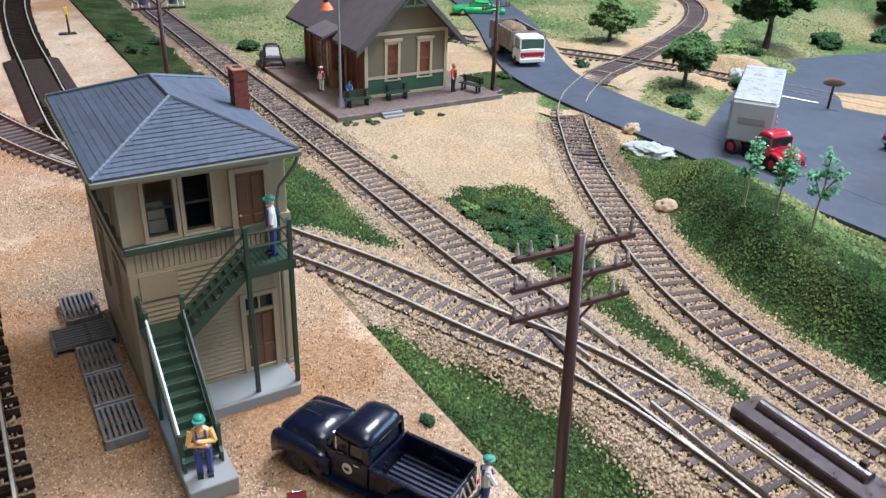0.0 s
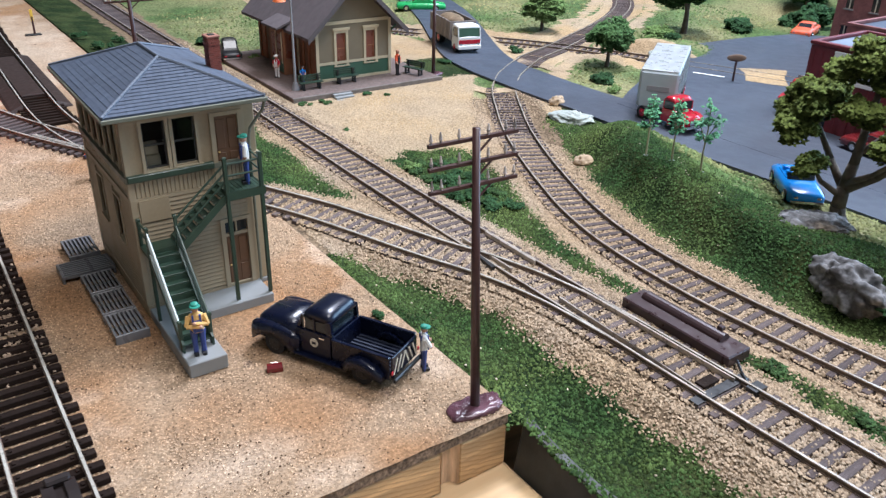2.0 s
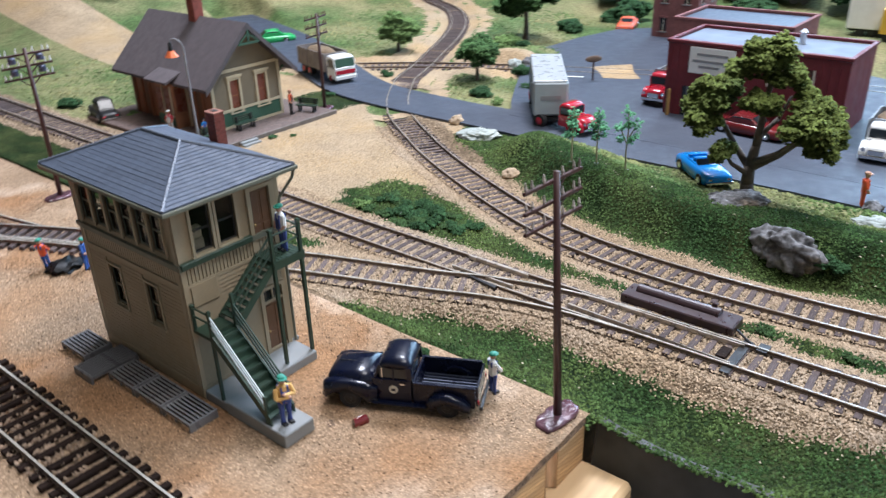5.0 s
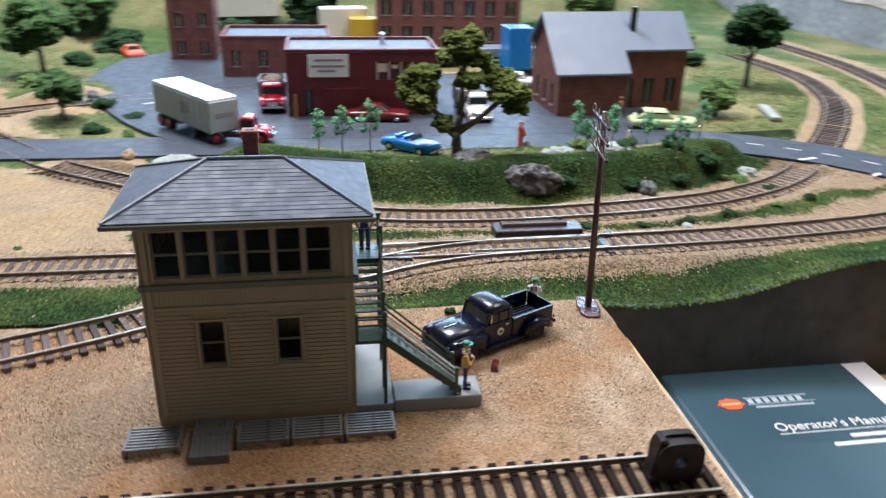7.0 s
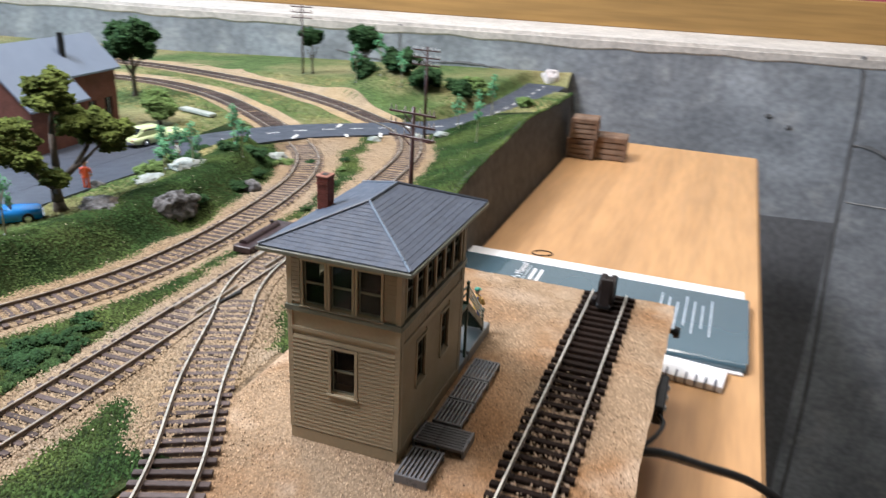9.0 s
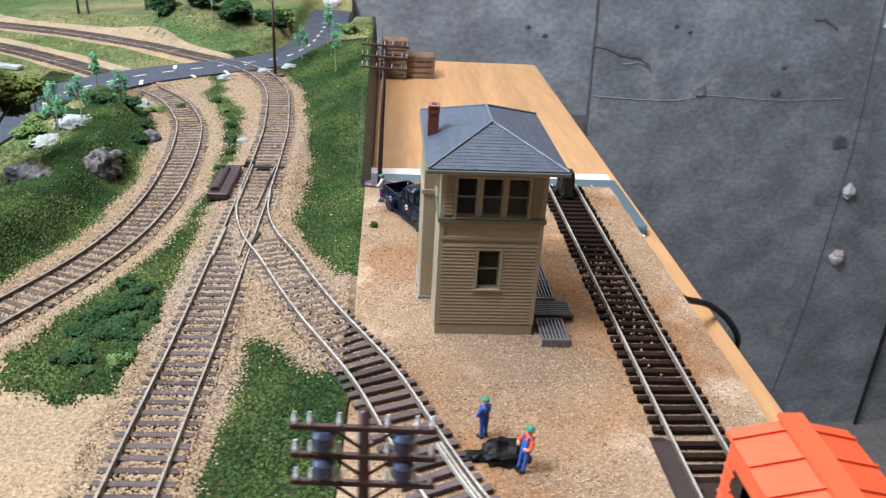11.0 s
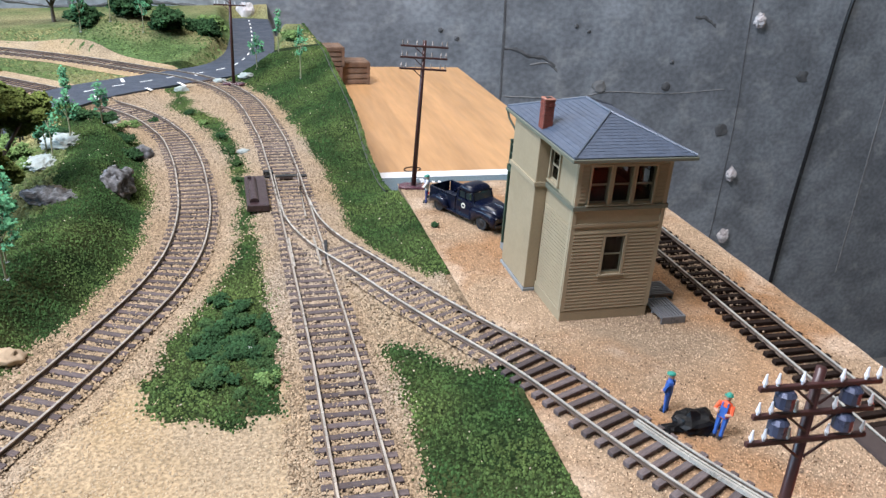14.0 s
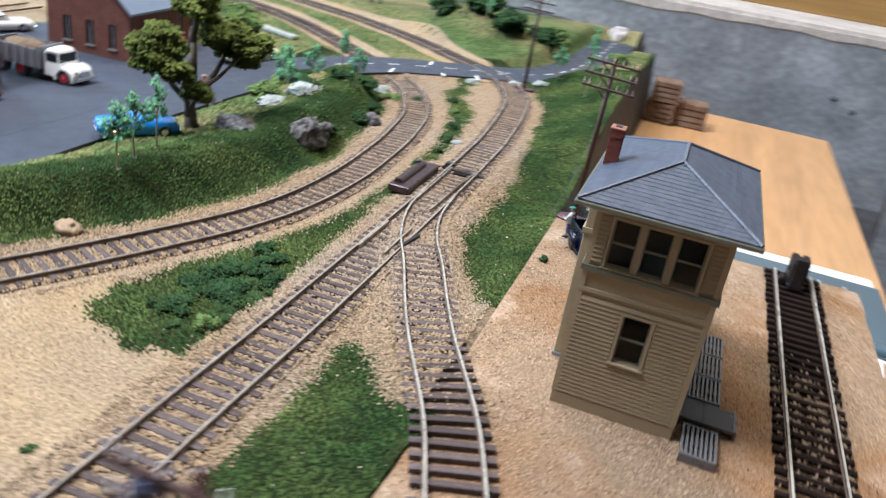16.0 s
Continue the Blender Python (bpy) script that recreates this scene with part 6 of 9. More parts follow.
    part("axle", box(-25, 22, -6, 6, 2.6, 4.4), "black", p)
    p.scale = (0.93, 0.93, 0.95)
    return p


pickup(23.6, -87.6, -0.4, 117.5)


def car(name, label, x, y, rz, m, L=52, W=20, H=15, style="sedan", z=None, trim="chrome", cat="car"):
    z = g1(x, y) if z is None else z
    c = thing(name, label, cat, x, y, z, rz, group="parked model cars")
    h, w = L / 2, W / 2
    body = [(h, w * 0.8, 3.4, 6.6, 0.85), (h * 0.92, w * 0.93, 2.6, 8.0, 0.86), (h * 0.45, w * 0.98, 2.2, 8.7, 0.88), (0, w, 2.2, 8.9, 0.9), (-h * 0.55, w * 0.98, 2.2, 8.8, 0.88), (-h * 0.93, w * 0.92, 2.8, 8.0, 0.86), (-h, w * 0.82, 3.6, 6.9, 0.85)]
    part("body", hull(body), m, c, smooth=True)
    if style == "convertible":
        part("cockpit", box(-h * 0.55, h * 0.12, -w * 0.72, w * 0.72, 8.85, 9.25, bev=0.1), m, c)
        for xx in (-h * 0.42, -h * 0.10):
            part("seat", box(xx - 1.2, xx + 1.6, -w * 0.62, w * 0.62, 9.25, 11.4, bev=0.4), m, c)
        bm = bmesh.new()
        tilted(bm, (h * 0.2, 0, 10.6), (0.4, w * 1.45, 3.4), (0, -32, 0))
        part("windscreen", bm, "dark_glass", c)
    else:
        f, b = (0.38, -0.62) if style == "sedan" else (0.28, -0.88)
        cab = part("cabin", hull([(h * f, w * 0.74, 8.4, 8.9, 0.9), (h * (f - 0.26), w * 0.76, 8.4, H - 0.4, 0.8), (h * (b + 0.3), w * 0.76, 8.4, H - 0.2, 0.8), (h * b, w * 0.74, 8.4, 9.0, 0.9)]), m, c, smooth=False)
        for s in (-1, 1):
            part("side_window", box(h * (b + 0.26), h * (f - 0.22), s * w * 0.735 - 0.15, s * w * 0.735 + 0.15, 9.6, H - 1.6), "dark_glass", cab)
        bm = bmesh.new()
        dx = h * 0.26
        tilted(bm, (h * (f - 0.12), 0, (8.8 + H) / 2 - 0.1), (0.3, w * 1.2, math.hypot(dx, H - 9) * 0.72), (0, -math.degrees(math.atan2(dx, H - 9)), 0))
        part("windscreen", bm, "dark_glass", cab)
        bm = bmesh.new()
        tilted(bm, (h * (b + 0.14), 0, (8.8 + H) / 2 - 0.1), (0.3, w * 1.2, math.hypot(dx, H - 9) * 0.72), (0, math.degrees(math.atan2(dx, H - 9)), 0))
        part("rear_window", bm, "dark_glass", cab)
    for s in (-1, 1):
        for xw in (h * 0.62, -h * 0.6):
            wheel(c, xw, s * w * 0.9, 3.4, 2.2, trim)
        part("headlight", box(h - 0.3, h + 0.25, s * w * 0.6 - 1.0, s * w * 0.6 + 1.0, 5.2, 6.4, bev=0.2), trim, c)
        part("tail_light", box(-h - 0.25, -h + 0.3, s * w * 0.6 - 1.2, s * w * 0.6 + 1.2, 5.4, 6.4, bev=0.2), "red", c)
    part("front_bumper", box(h - 0.2, h + 0.9, -w * 0.86, w * 0.86, 3.0, 4.4, bev=0.2), trim, c)
    part("rear_bumper", box(-h - 0.9, -h + 0.2, -w * 0.86, w * 0.86, 3.2, 4.6, bev=0.2), trim, c)
    return c


car("convertible_car", "bright blue open convertible parked on the grass bank", 287, -87, 227, "blue", 43, 18, 11.5, "convertible")
car("sports_car", "orange red sports car parked in the far lot", 724, 187, 200, "orange", 52, 21, 13)
car("sedan_car", "bright green sedan on the far road", 425, 470, 150, "teal_green", 54, 21, 15)
car("vintage_car", "small black vintage sedan beside the depot", 155, 345, 75, "black", 40, 16, 17)
car("sedan_car", "dark maroon sedan parked by the red building", 406, -72, 262, "maroon", 54, 21, 14.5, z=float(road_z(np.array(406.0), np.array(-72.0))) + 0.5)
car("station_wagon", "pale lime and white station wagon on the road", 352, -303, 258, "lime", 55, 21, 15.5, "wagon", z=float(road_z(np.array(352.0), np.array(-303.0))) + 0.5)
car("sedan_car", "white sedan parked by the house gable", 532, -225, 250, "white", 52, 20, 14.5, z=-9.3)


def highway_truck(name, label, x, y, z, rz, cab_m, box_m, kind):
    """Tractor with a long trailer, or a short lorry, by kind."""
    t = thing(name, label, "truck", x, y, z, rz)
    part("chassis", box(-18, 22, -5, 5, 5, 7.4), "black", t)
    part("hood", hull([(32, 5.6, 5, 10.4, 0.85), (30.5, 6.6, 5, 12.0, 0.82), (20, 7.4, 5, 13.6, 0.82)]), cab_m, t, smooth=True)
    part("cab", hull([(20.4, 9.0, 5, 13.6, 0.95), (19.6, 9.2, 5, 14, 0.95), (8.6, 9.2, 5, 14, 0.95), (8, 9.0, 5, 13.6, 0.95)]), cab_m, t)
    rf = part("cab_roof", hull([(19.0, 7.6, 19.6, 20.4, 0.9), (16.5, 8.4, 19.4, 22.6, 0.85), (10.5, 8.4, 19.4, 22.6, 0.85), (8.2, 7.8, 19.6, 20.6, 0.9)]), cab_m, t, smooth=True)
    bm = bmesh.new()
    for s in (-1, 1):
        bx(bm, 18.4, 19.4, s * 8.3 - 0.4, s * 8.3 + 0.4, 13.8, 19.8)
        bx(bm, 8.3, 9.4, s * 8.3 - 0.4, s * 8.3 + 0.4, 13.8, 19.8)
    part("pillar", bm, cab_m, rf)
    part("windscreen", box(18.9, 19.2, -7.8, 7.8, 13.9, 19.7), "dark_glass", rf)
    part("rear_window", box(8.5, 8.7, -7.8, 7.8, 13.9, 19.7), "dark_glass", rf)
    for s in (-1, 1):
        part("side_window", box(9.4, 18.4, s * 8.4 - 0.1, s * 8.4 + 0.1, 13.9, 19.6), "dark_glass", rf)
        fender(t, 24, s * 8.6, 5.2, 3.6, cab_m, 1.36, 0.8)
        wheel(t, 24, s * 8.4, 5.1, 3.0, "red")
        wheel(t, -10, s * 8.2, 5.1, 4.6, "red")
        bm = bmesh.new()
        cyl(bm, (31.4, s * 7.6, 9.6), (32.6, s * 7.6, 9.6), 1.3, 1.3, 10)
        part("headlight", bm, "chrome", t)
    part("front_bumper", box(33, 34, -9.4, 9.4, 4.4, 6.6, bev=0.3), "chrome", t)
    part("grille", box(32, 32.7, -4.6, 4.6, 5.6, 10, bev=0.3), "chrome", t)
    if kind == "tractor":
        part("fifth_wheel", box(-18, -8, -5, 5, 7.4, 8.6, bev=0.3), "black", t)
    else:
        part("load_bed", box(-34, 6.5, -11.6, 11.6, 8.2, 10, bev=0.2), "grey", t)
        bm = bmesh.new()
        bx(bm, -34, 6.5, -11.6, -10.9, 10, 21)
        bx(bm, -34, 6.5, 10.9, 11.6, 10, 21)
        bx(bm, -34, -33.3, -10.9, 10.9, 10, 21)
        bx(bm, 5.8, 6.5, -10.9, 10.9, 10, 23)
        body = part("dump_body", bm, box_m, t)
        for i in range(6):
            u = -31 + i * 6.6
            for s in (-1, 1):
                part("stake", box(u, u + 1.2, s * 11.9 - 0.35, s * 11.9 + 0.35, 9, 21), box_m, body)
        bm = bmesh.new()
        lump(bm, (-14, 0, 19), (18, 10, 4), seed=3, sub=2)
        part("load", bm, "ballast", t, smooth=True)
        for s in (-1, 1):
            wheel(t, -26, s * 8.2, 5.1, 4.6, "grey")
    return t

def semi_trailer(x, y, z, rz):
    """Long van trailer; its nose stands at the origin."""
    t = thing("semi_trailer", "pale blue-grey semi-trailer with silver roof hitched to the red tractor", "trailer", x, y, z, rz)
    tr = part("trailer_box", box(-88, 0, -12.4, 12.4, 9.6, 34, bev=1.4), "trailer_paint", t, "pale blue-grey trailer body with ribbed sides")
    part("trailer_roof", box(-87, -1, -12.0, 12.0, 34.05, 34.8, bev=0.3), "silver", tr, "pale blue-silver trailer roof")
    for i in range(10):
        u = -86 + i * 9.2
        for s in (-1, 1):
            part("side_rib", box(u, u + 0.5, *sorted((s * 12.4, s * 12.75)), 10.4, 33.2), "trailer_paint", tr)
    part("nose_sign", box(0.02, 0.3, -7.2, 7.2, 21, 24.4), "grey", tr, "grey lettering band on the trailer nose")
    for s in (-1, 1):
        for k, u in enumerate((-42, -38, -33)):
            part("side_sign", box(u, u + 3, s * 12.8 - 0.1, s * 12.8 + 0.1, 18 + k, 28 - k), "grey", tr, "dark slanted lettering block")
        for xw in (-78, -66):
            wheel(t, xw, s * 10.4, 5.1, 5.0, "red")
    part("landing_gear", box(-34, -31, -8, 8, 1.0, 9.6), "black", t)
    part("bogie", box(-84, -58, -7, 7, 5, 9.6), "black", t)


def cabover_lorry(name, label, x, y, z, rz):
    t = thing(name, label, "truck", x, y, z, rz)
    part("chassis", box(-34, 30, -6, 6, 5, 8), "black", t)
    cab = part("cab", hull([(33.4, 10.0, 4.2, 13.2, 0.93), (32.8, 10.8, 4.0, 13.6, 0.94), (19, 10.8, 4.0, 13.6, 0.95)]), "white", t)
    part("cab_roof", hull([(31.6, 9.6, 20.6, 21.6, 0.9), (29.5, 10.2, 20.4, 23.0, 0.85), (19, 10.2, 20.4, 23.0, 0.85)]), "white", cab, smooth=True)
    bm = bmesh.new()
    for s in (-1, 1):
        tilted(bm, (32.0, s * 10.0, 17.0), (1.2, 1.0, 7.6), (0, -8, 0))
        bx(bm, 19, 21, s * 10.2 - 0.5, s * 10.2 + 0.5, 13.4, 20.6)
    part("pillar", bm, "white", cab)
    bm = bmesh.new()
    tilted(bm, (32.2, 0, 17.0), (0.5, 19.0, 7.2), (0, -8, 0))
    part("windscreen", bm, "depot_green", cab, "green tinted windscreen")
    part("stripe", box(33.3, 33.7, -9.9, 9.9, 7.6, 11.2, bev=0.15), "red", cab, "red front stripe")
    part("front_bumper", box(33.2, 34.6, -10.6, 10.6, 3.2, 6.4, bev=0.4), "white", t)
    for s in (-1, 1):
        part("side_window", box(21, 31.4, s * 10.3 - 0.12, s * 10.3 + 0.12, 13.8, 20.2), "dark_glass", cab)
        part("headlight", box(33.5, 34.0, s * 8 - 1.2, s * 8 + 1.2, 6.6, 8.2, bev=0.3), "chrome", cab)
        wheel(t, 25, s * 9.0, 4.8, 3.2, "red")
        wheel(t, -14, s * 8.6, 4.8, 4.6, "red")
        wheel(t, -25, s * 8.6, 4.8, 4.6, "red")
    bm = bmesh.new()
    for a, b, c, d in ((-34, 17, -11.6, -10.8), (-34, 17, 10.8, 11.6), (-34, -33.2, -10.8, 10.8), (16.2, 17, -10.8, 10.8)):
        bx(bm, a, b, c, d, 8.4, 24)
    bx(bm, -33.2, 16.2, -10.8, 10.8, 8.4, 9.4)
    body = part("dump_body", bm, "bed_grey", t, "worn grey-brown dump body")
    for i in range(7):
        for s in (-1, 1):
            part("stake", box(-32.5 + i * 8, -31.3 + i * 8, s * 11.9 - 0.35, s * 11.9 + 0.35, 9, 24), "bed_grey", body)
    bm = bmesh.new()
    lump(bm, (-8, 0, 21.5), (24, 10.4, 4), seed=3, sub=2)
    part("load", bm, "ballast", t, smooth=True)


highway_truck("semi_tractor", "red semi tractor parked on the road", 332, 40, float(road_z(np.array(332.0), np.array(30.0))) + 0.3, -97, "red", "cream", "tractor").scale = (0.92, 0.9, 0.9)
semi_trailer(329, 44, float(road_z(np.array(360.0), np.array(66.0))) + 0.3, 215)
cabover_lorry("dump_lorry", "white cab-over lorry with a red stripe and loaded dump body", 345, 292, float(road_z(np.array(345.0), np.array(290.0))) + 0.6, -104)
highway_truck("dump_truck", "red truck with a grey dump body", 466.5, 16.5, -9.2, -178, "red", "grey", "lorry")
highway_truck("box_truck", "white flatbed truck parked near the house", 418, -156, float(road_z(np.array(418.0), np.array(-156.0))) + 0.6, 182, "white", "grey", "lorry")

# ---- boxcar on the siding ----
bc = thing("boxcar", "orange red model boxcar standing on the siding", "boxcar", -67, 231, 3.4, 0)
part("body", box(-16, 16, -78, 78, 5.5, 40, bev=0.6), "orange", bc)
bm = bmesh.new()
loft(bm, [[(-17, v, 40.1), (17, v, 40.1), (17, v, 41.2), (0, v, 45), (-17, v, 41.2)] for v in (-79.4, 79.4)])
roof_ = part("roof", bm, "orange", bc)
part("running_board", box(-3.4, 3.4, -80.5, 80.5, 45.0, 46.2), "orange", roof_)
for i in range(15):
    bm = bmesh.new()
    v = -76 + i * 10.8
    loft(bm, [[(-17, v, 41.3), (0, v, 45.1), (17, v, 41.3), (17, v, 41.9), (0, v, 45.7), (-17, v, 41.9)], [(-17, v + 1, 41.3), (0, v + 1, 45.1), (17, v + 1, 41.3), (17, v + 1, 41.9), (0, v + 1, 45.7), (-17, v + 1, 41.9)]])
    part("roof_rib", bm, "orange", roof_)
for k in range(5):
    part("end_rib", box(-14, 14, -79.0, -78.0, 10 + k * 6.2, 12.6 + k * 6.2, bev=0.4), "orange", bc)
for u in (13.2, -13.2):
    part("end_post", box(u - 1.2, u + 1.2, -79.2, -78.0, 6, 40, bev=0.2), "orange", bc)
for k in range(6):
    part("ladder_rung", box(16.4, 17, -76.5, -70.5, 9 + k * 4.6, 9.7 + k * 4.6), "orange", bc)
part("side_logo", box(16.05, 16.3, -66, -60, 14, 34), "white", bc, "white block shape on the boxcar side")
part("side_logo", box(16.05, 16.3, -60, -48, 22, 26), "white", bc, "white block shape on the boxcar side")
part("side_logo", box(16.05, 16.3, -72, -46, 27.5, 34), "black", bc, "black block shape on the boxcar side")
part("side_door", box(16.05, 17.2, -17, 17, 7, 37, bev=0.2), "orange", bc)
for v in (-54, 54):
    tk = part("truck_frame", box(-11, 11, v - 14, v + 14, 2.4, 5.2, bev=0.4), "black", bc)
    for dv in (-9, 9):
        for s in (-1, 1):
            bm = bmesh.new()
            cyl(bm, (s * 8.0, v + dv, 5.2), (s * 10.2, v + dv, 5.2), 5.0, 5.0, 16)
            part("wheel", bm, "rubber", tk)
part("coupler", box(-1.6, 1.6, -86, -78, 4.6, 7.6, bev=0.4), "black", bc)

# ---- small things on the board ----
t = thing("toolbox", "small maroon toolbox with a shiny handle on the sand", "toolbox", 3.4, -86.4, -0.4, -18)
bm = bmesh.new()
loft(bm, [[(-2.6, -1.3, 0), (2.6, -1.3, 0), (2.6, 1.3, 0), (-2.6, 1.3, 0)], [(-2.6, -1.3, 1.5), (2.6, -1.3, 1.5), (2.6, 1.3, 1.5), (-2.6, 1.3, 1.5)], [(-2.4, -0.5, 2.5), (2.4, -0.5, 2.5), (2.4, 0.5, 2.5), (-2.4, 0.5, 2.5)]])
part("case", bm, "maroon", t)
bm = bmesh.new()
tube(bm, [(-1.2, 0, 2.5), (-1.1, 0, 3.0), (1.1, 0, 3.0), (1.2, 0, 2.5)], 0.14)
part("handle", bm, "chrome", t, "bright metal handle")
t = thing("buffer_stop", "dark brown plastic buffer stop at the end of the siding", "buffer stop", -66.5, -127.5, 0, 0)
def squarish(a, rx, rz, n=0.55):
    return (rx * math.copysign(abs(math.cos(a)) ** n, math.cos(a)), 9.6 + rz * math.copysign(abs(math.sin(a)) ** n, math.sin(a)))


ho = [squarish(a, 7.4, 6.9) for a in np.linspace(0, 2 * math.pi, 24, endpoint=False)]
hi_ = [squarish(a, 2.0, 1.9, 0.8) for a in np.linspace(0, 2 * math.pi, 24, endpoint=False)]
bm = bmesh.new()
for x0_, x1_, grow in ((-3.8, -1.2, 1.0), (-1.2, 1.2, 0.86), (1.2, 3.8, 1.0)):
    for k in range(24):
        q = (k + 1) % 24
        oa, ob_ = [(c[0] * grow, 9.6 + (c[1] - 9.6) * grow) for c in (ho[k], ho[q])]
        loft(bm, [[(x0_, *oa), (x0_, *ob_), (x0_, *hi_[q]), (x0_, *hi_[k])], [(x1_, *oa), (x1_, *ob_), (x1_, *hi_[q]), (x1_, *hi_[k])]])
bmesh.ops.remove_doubles(bm, verts=bm.verts, dist=1e-6)
part("bumper_body", bm, "brown_black", t)
part("side_block", box(3.9, 7.0, -3.0, 2.4, 0.2, 5.0, bev=0.8), "brown_black", t)
bm = bmesh.new()
tilted(bm, (0, 6.6, 10.2), (6.0, 2.6, 14.5), (10, 0, 0), 0.6)
part("bumper_beam", bm, "brown_black", t)
part("base", box(-3.6, 3.6, -9, 9, 2.4, 4.8, bev=0.5), "black", t)
t = thing("rerailer", "dark brown plastic rerailer ramp on the siding", "rerailer", -67, 140, 0, 0)
bm = bmesh.new()
for s in (-1, 1):
    loft(bm, [[(s * 10.2, -40, 0), (s * 15.5, -40, 0), (s * 15.5, 60, 0), (s * 10.2, 60, 0)], [(s * 10.2, -34, 3.4), (s * 14.5, -36, 1.0), (s * 14.5, 56, 1.0), (s * 10.2, 54, 3.4)]])
part("side_ramp", bm, "brown_plastic", t)
bm = bmesh.new()
loft(bm, [[(-7.2, -16, 1.4), (7.2, -16, 1.4), (7.2, 58, 1.4), (-7.2, 58, 1.4)], [(-6.8, -2, 3.2), (6.8, -2, 3.2), (6.8, 52, 3.2), (-6.8, 52, 3.2)]])
part("centre_ramp", bm, "brown_plastic", t)
t = thing("rerailer", "dark brown plastic rerailer ramp on the spur", "rerailer", -4, 300, 0, 0)
bm = bmesh.new()
for s in (-1, 1):
    loft(bm, [[(s * 10.2, -48, 0), (s * 18.5, -48, 0), (s * 18.5, 110, 0), (s * 10.2, 110, 0)], [(s * 10.2, -44, 3.4), (s * 17, -46, 1.2), (s * 17, 106, 1.2), (s * 10.2, 104, 3.4)]])
part("side_ramp", bm, "brown_plastic", t)
part("centre_ramp", box(-7.2, 7.2, -20, 100, 1.4, 3.0, bev=0.4), "brown_plastic", t)
t = thing("switch_motor", "dark brown switch machine beside the turnout", "switch machine", 139.6, -139.5, -3.6, 0)
part("case", box(-6.2, 6.2, -24.5, 24.5, 0, 4.2, bev=0.5), "motor", t)
bm = bmesh.new()
secs = []
for v in (-16.5, 20.0):
    secs.append([(2.0 + 2.7 * math.cos(a), v, 4.1 + 2.5 * math.sin(a)) for a in np.linspace(0, math.pi, 9)] + [(2.0, v, 4.1)])
loft(bm, secs)
part("motor_cover", bm, "motor", t, smooth=False)
part("lever_knob", box(2.4, 4.4, -14.4, -12.2, 6.4, 8.0, bev=0.2), "motor", t)
bm = bmesh.new()
tube(bm, [(-1, -24.4, 1.6), (-6, -30, 1.8), (-11, -37, 1.8)], 0.5)
bx(bm, -12, -6, -40, -36, 0.6, 2.2)
part("throw_rod", bm, "black", t)
t = thing("switch_points", "black throw bar and point blades of the turnout", "turnout", 120.4, -160, -1.0, 0)
part("throw_bar", box(-13, 13, -12.8, -9.2, -2.0, -1.2), "black", t)
part("pivot_plate", box(-4, 4, -8, -4, -2.0, -1.0, bev=0.2), "tie_brown", t)
for s, a in ((-1, 0.9), (1, -0.9)):
    bm = bmesh.new()
    loft(bm, [[(s * 7.0, -11, -1.8), (s * 7.6, -11, -1.8), (s * 7.6, -11, 0.0), (s * 7.0, -11, 0.0)], [(s * 6.6 + a, 60, -1.8), (s * 6.6 + a + 0.9, 60, -1.8), (s * 6.6 + a + 0.9, 60, 0.0), (s * 6.6 + a, 60, 0.0)]])
    part("point_blade", bm, "rail_top", t)
for s in (-1, 1):
    part("guard_rail", box(s * 6.3 - 0.45, s * 6.3 + 0.45, 88, 122, -1.8, 0.1), "rail_top", t)
bm = bmesh.new()
loft(bm, [[(107.6 - 120.4, 60 + 33, -1.8), (109.4 - 120.4, 60 + 33, -1.8), (109.4 - 120.4, 60 + 33, 0.1), (107.6 - 120.4, 60 + 33, 0.1)], [(110.6 - 120.4, 60 + 55, -1.8), (111.4 - 120.4, 60 + 55, -1.8), (111.4 - 120.4, 60 + 55, 0.1), (110.6 - 120.4, 60 + 55, 0.1)]])
part("frog", bm, "black", t)
# loose rails beside the branch and tar heap with its chute
t = thing("tar_heap", "glossy black tar heap on the sand beside the track", "tar heap", 2, 108, 0, 0)
bm = bmesh.new()
lump(bm, (-1, 1, 0.6), (8.0, 6.5, 4.0), seed=5, amp=0.45, sub=3)
lump(bm, (7, 2, 0.4), (6, 2.4, 1.4), seed=8, amp=0.5, sub=3)
lump(bm, (13, 4, 0.5), (5, 1.8, 1.3), seed=9, amp=0.5, sub=2)
part("tar", bm, "tar", t, smooth=False)
t = thing("spare_rail", "loose nickel rails lying along the branch ties", "rail", 0, 0, 0, 0)
for k, off in enumerate((-5.2, -6.6)):
    bm = bmesh.new()
    sel = [p for p in TRACK["branch"] if 108 < p[1] < 196][::4]
    sweep(bm, np.array(sel), -off, 0.8, -1.7, -0.1)
    part("rail", bm, "nickel", t)

# ---- manual, crates, cable, packet ----
mn = thing("operators_manual", "spiral-bound dark teal operator's manual on the table", "manual", -40.7, -226.5, -50, 0)
mn.scale = (1.055, 1.055, 1.0)
part("page_block", box(-96, 90, -47, 40, 0.2, 5.4, bev=0.3), "page", mn)
part("cover", box(-97, 91, -46, 41, 5.5, 6.3, bev=0.2), "cover", mn)
part("back_flap", box(-94, 91, -59, -46.5, 5.4, 6.0), "page", mn, "white page edge beyond the cover")
spine = bmesh.new()
cyl(spine, (-96, 41, 3.2), (90, 41, 3.2), 3.1, 3.1, 14)
part("spine", spine, "cover", mn, "rounded glossy spine")
part("binding_strip", box(-95, 89, 43.6, 46.4, 0.2, 1.6, bev=0.4), "page", mn, "white binding strip below the spine")


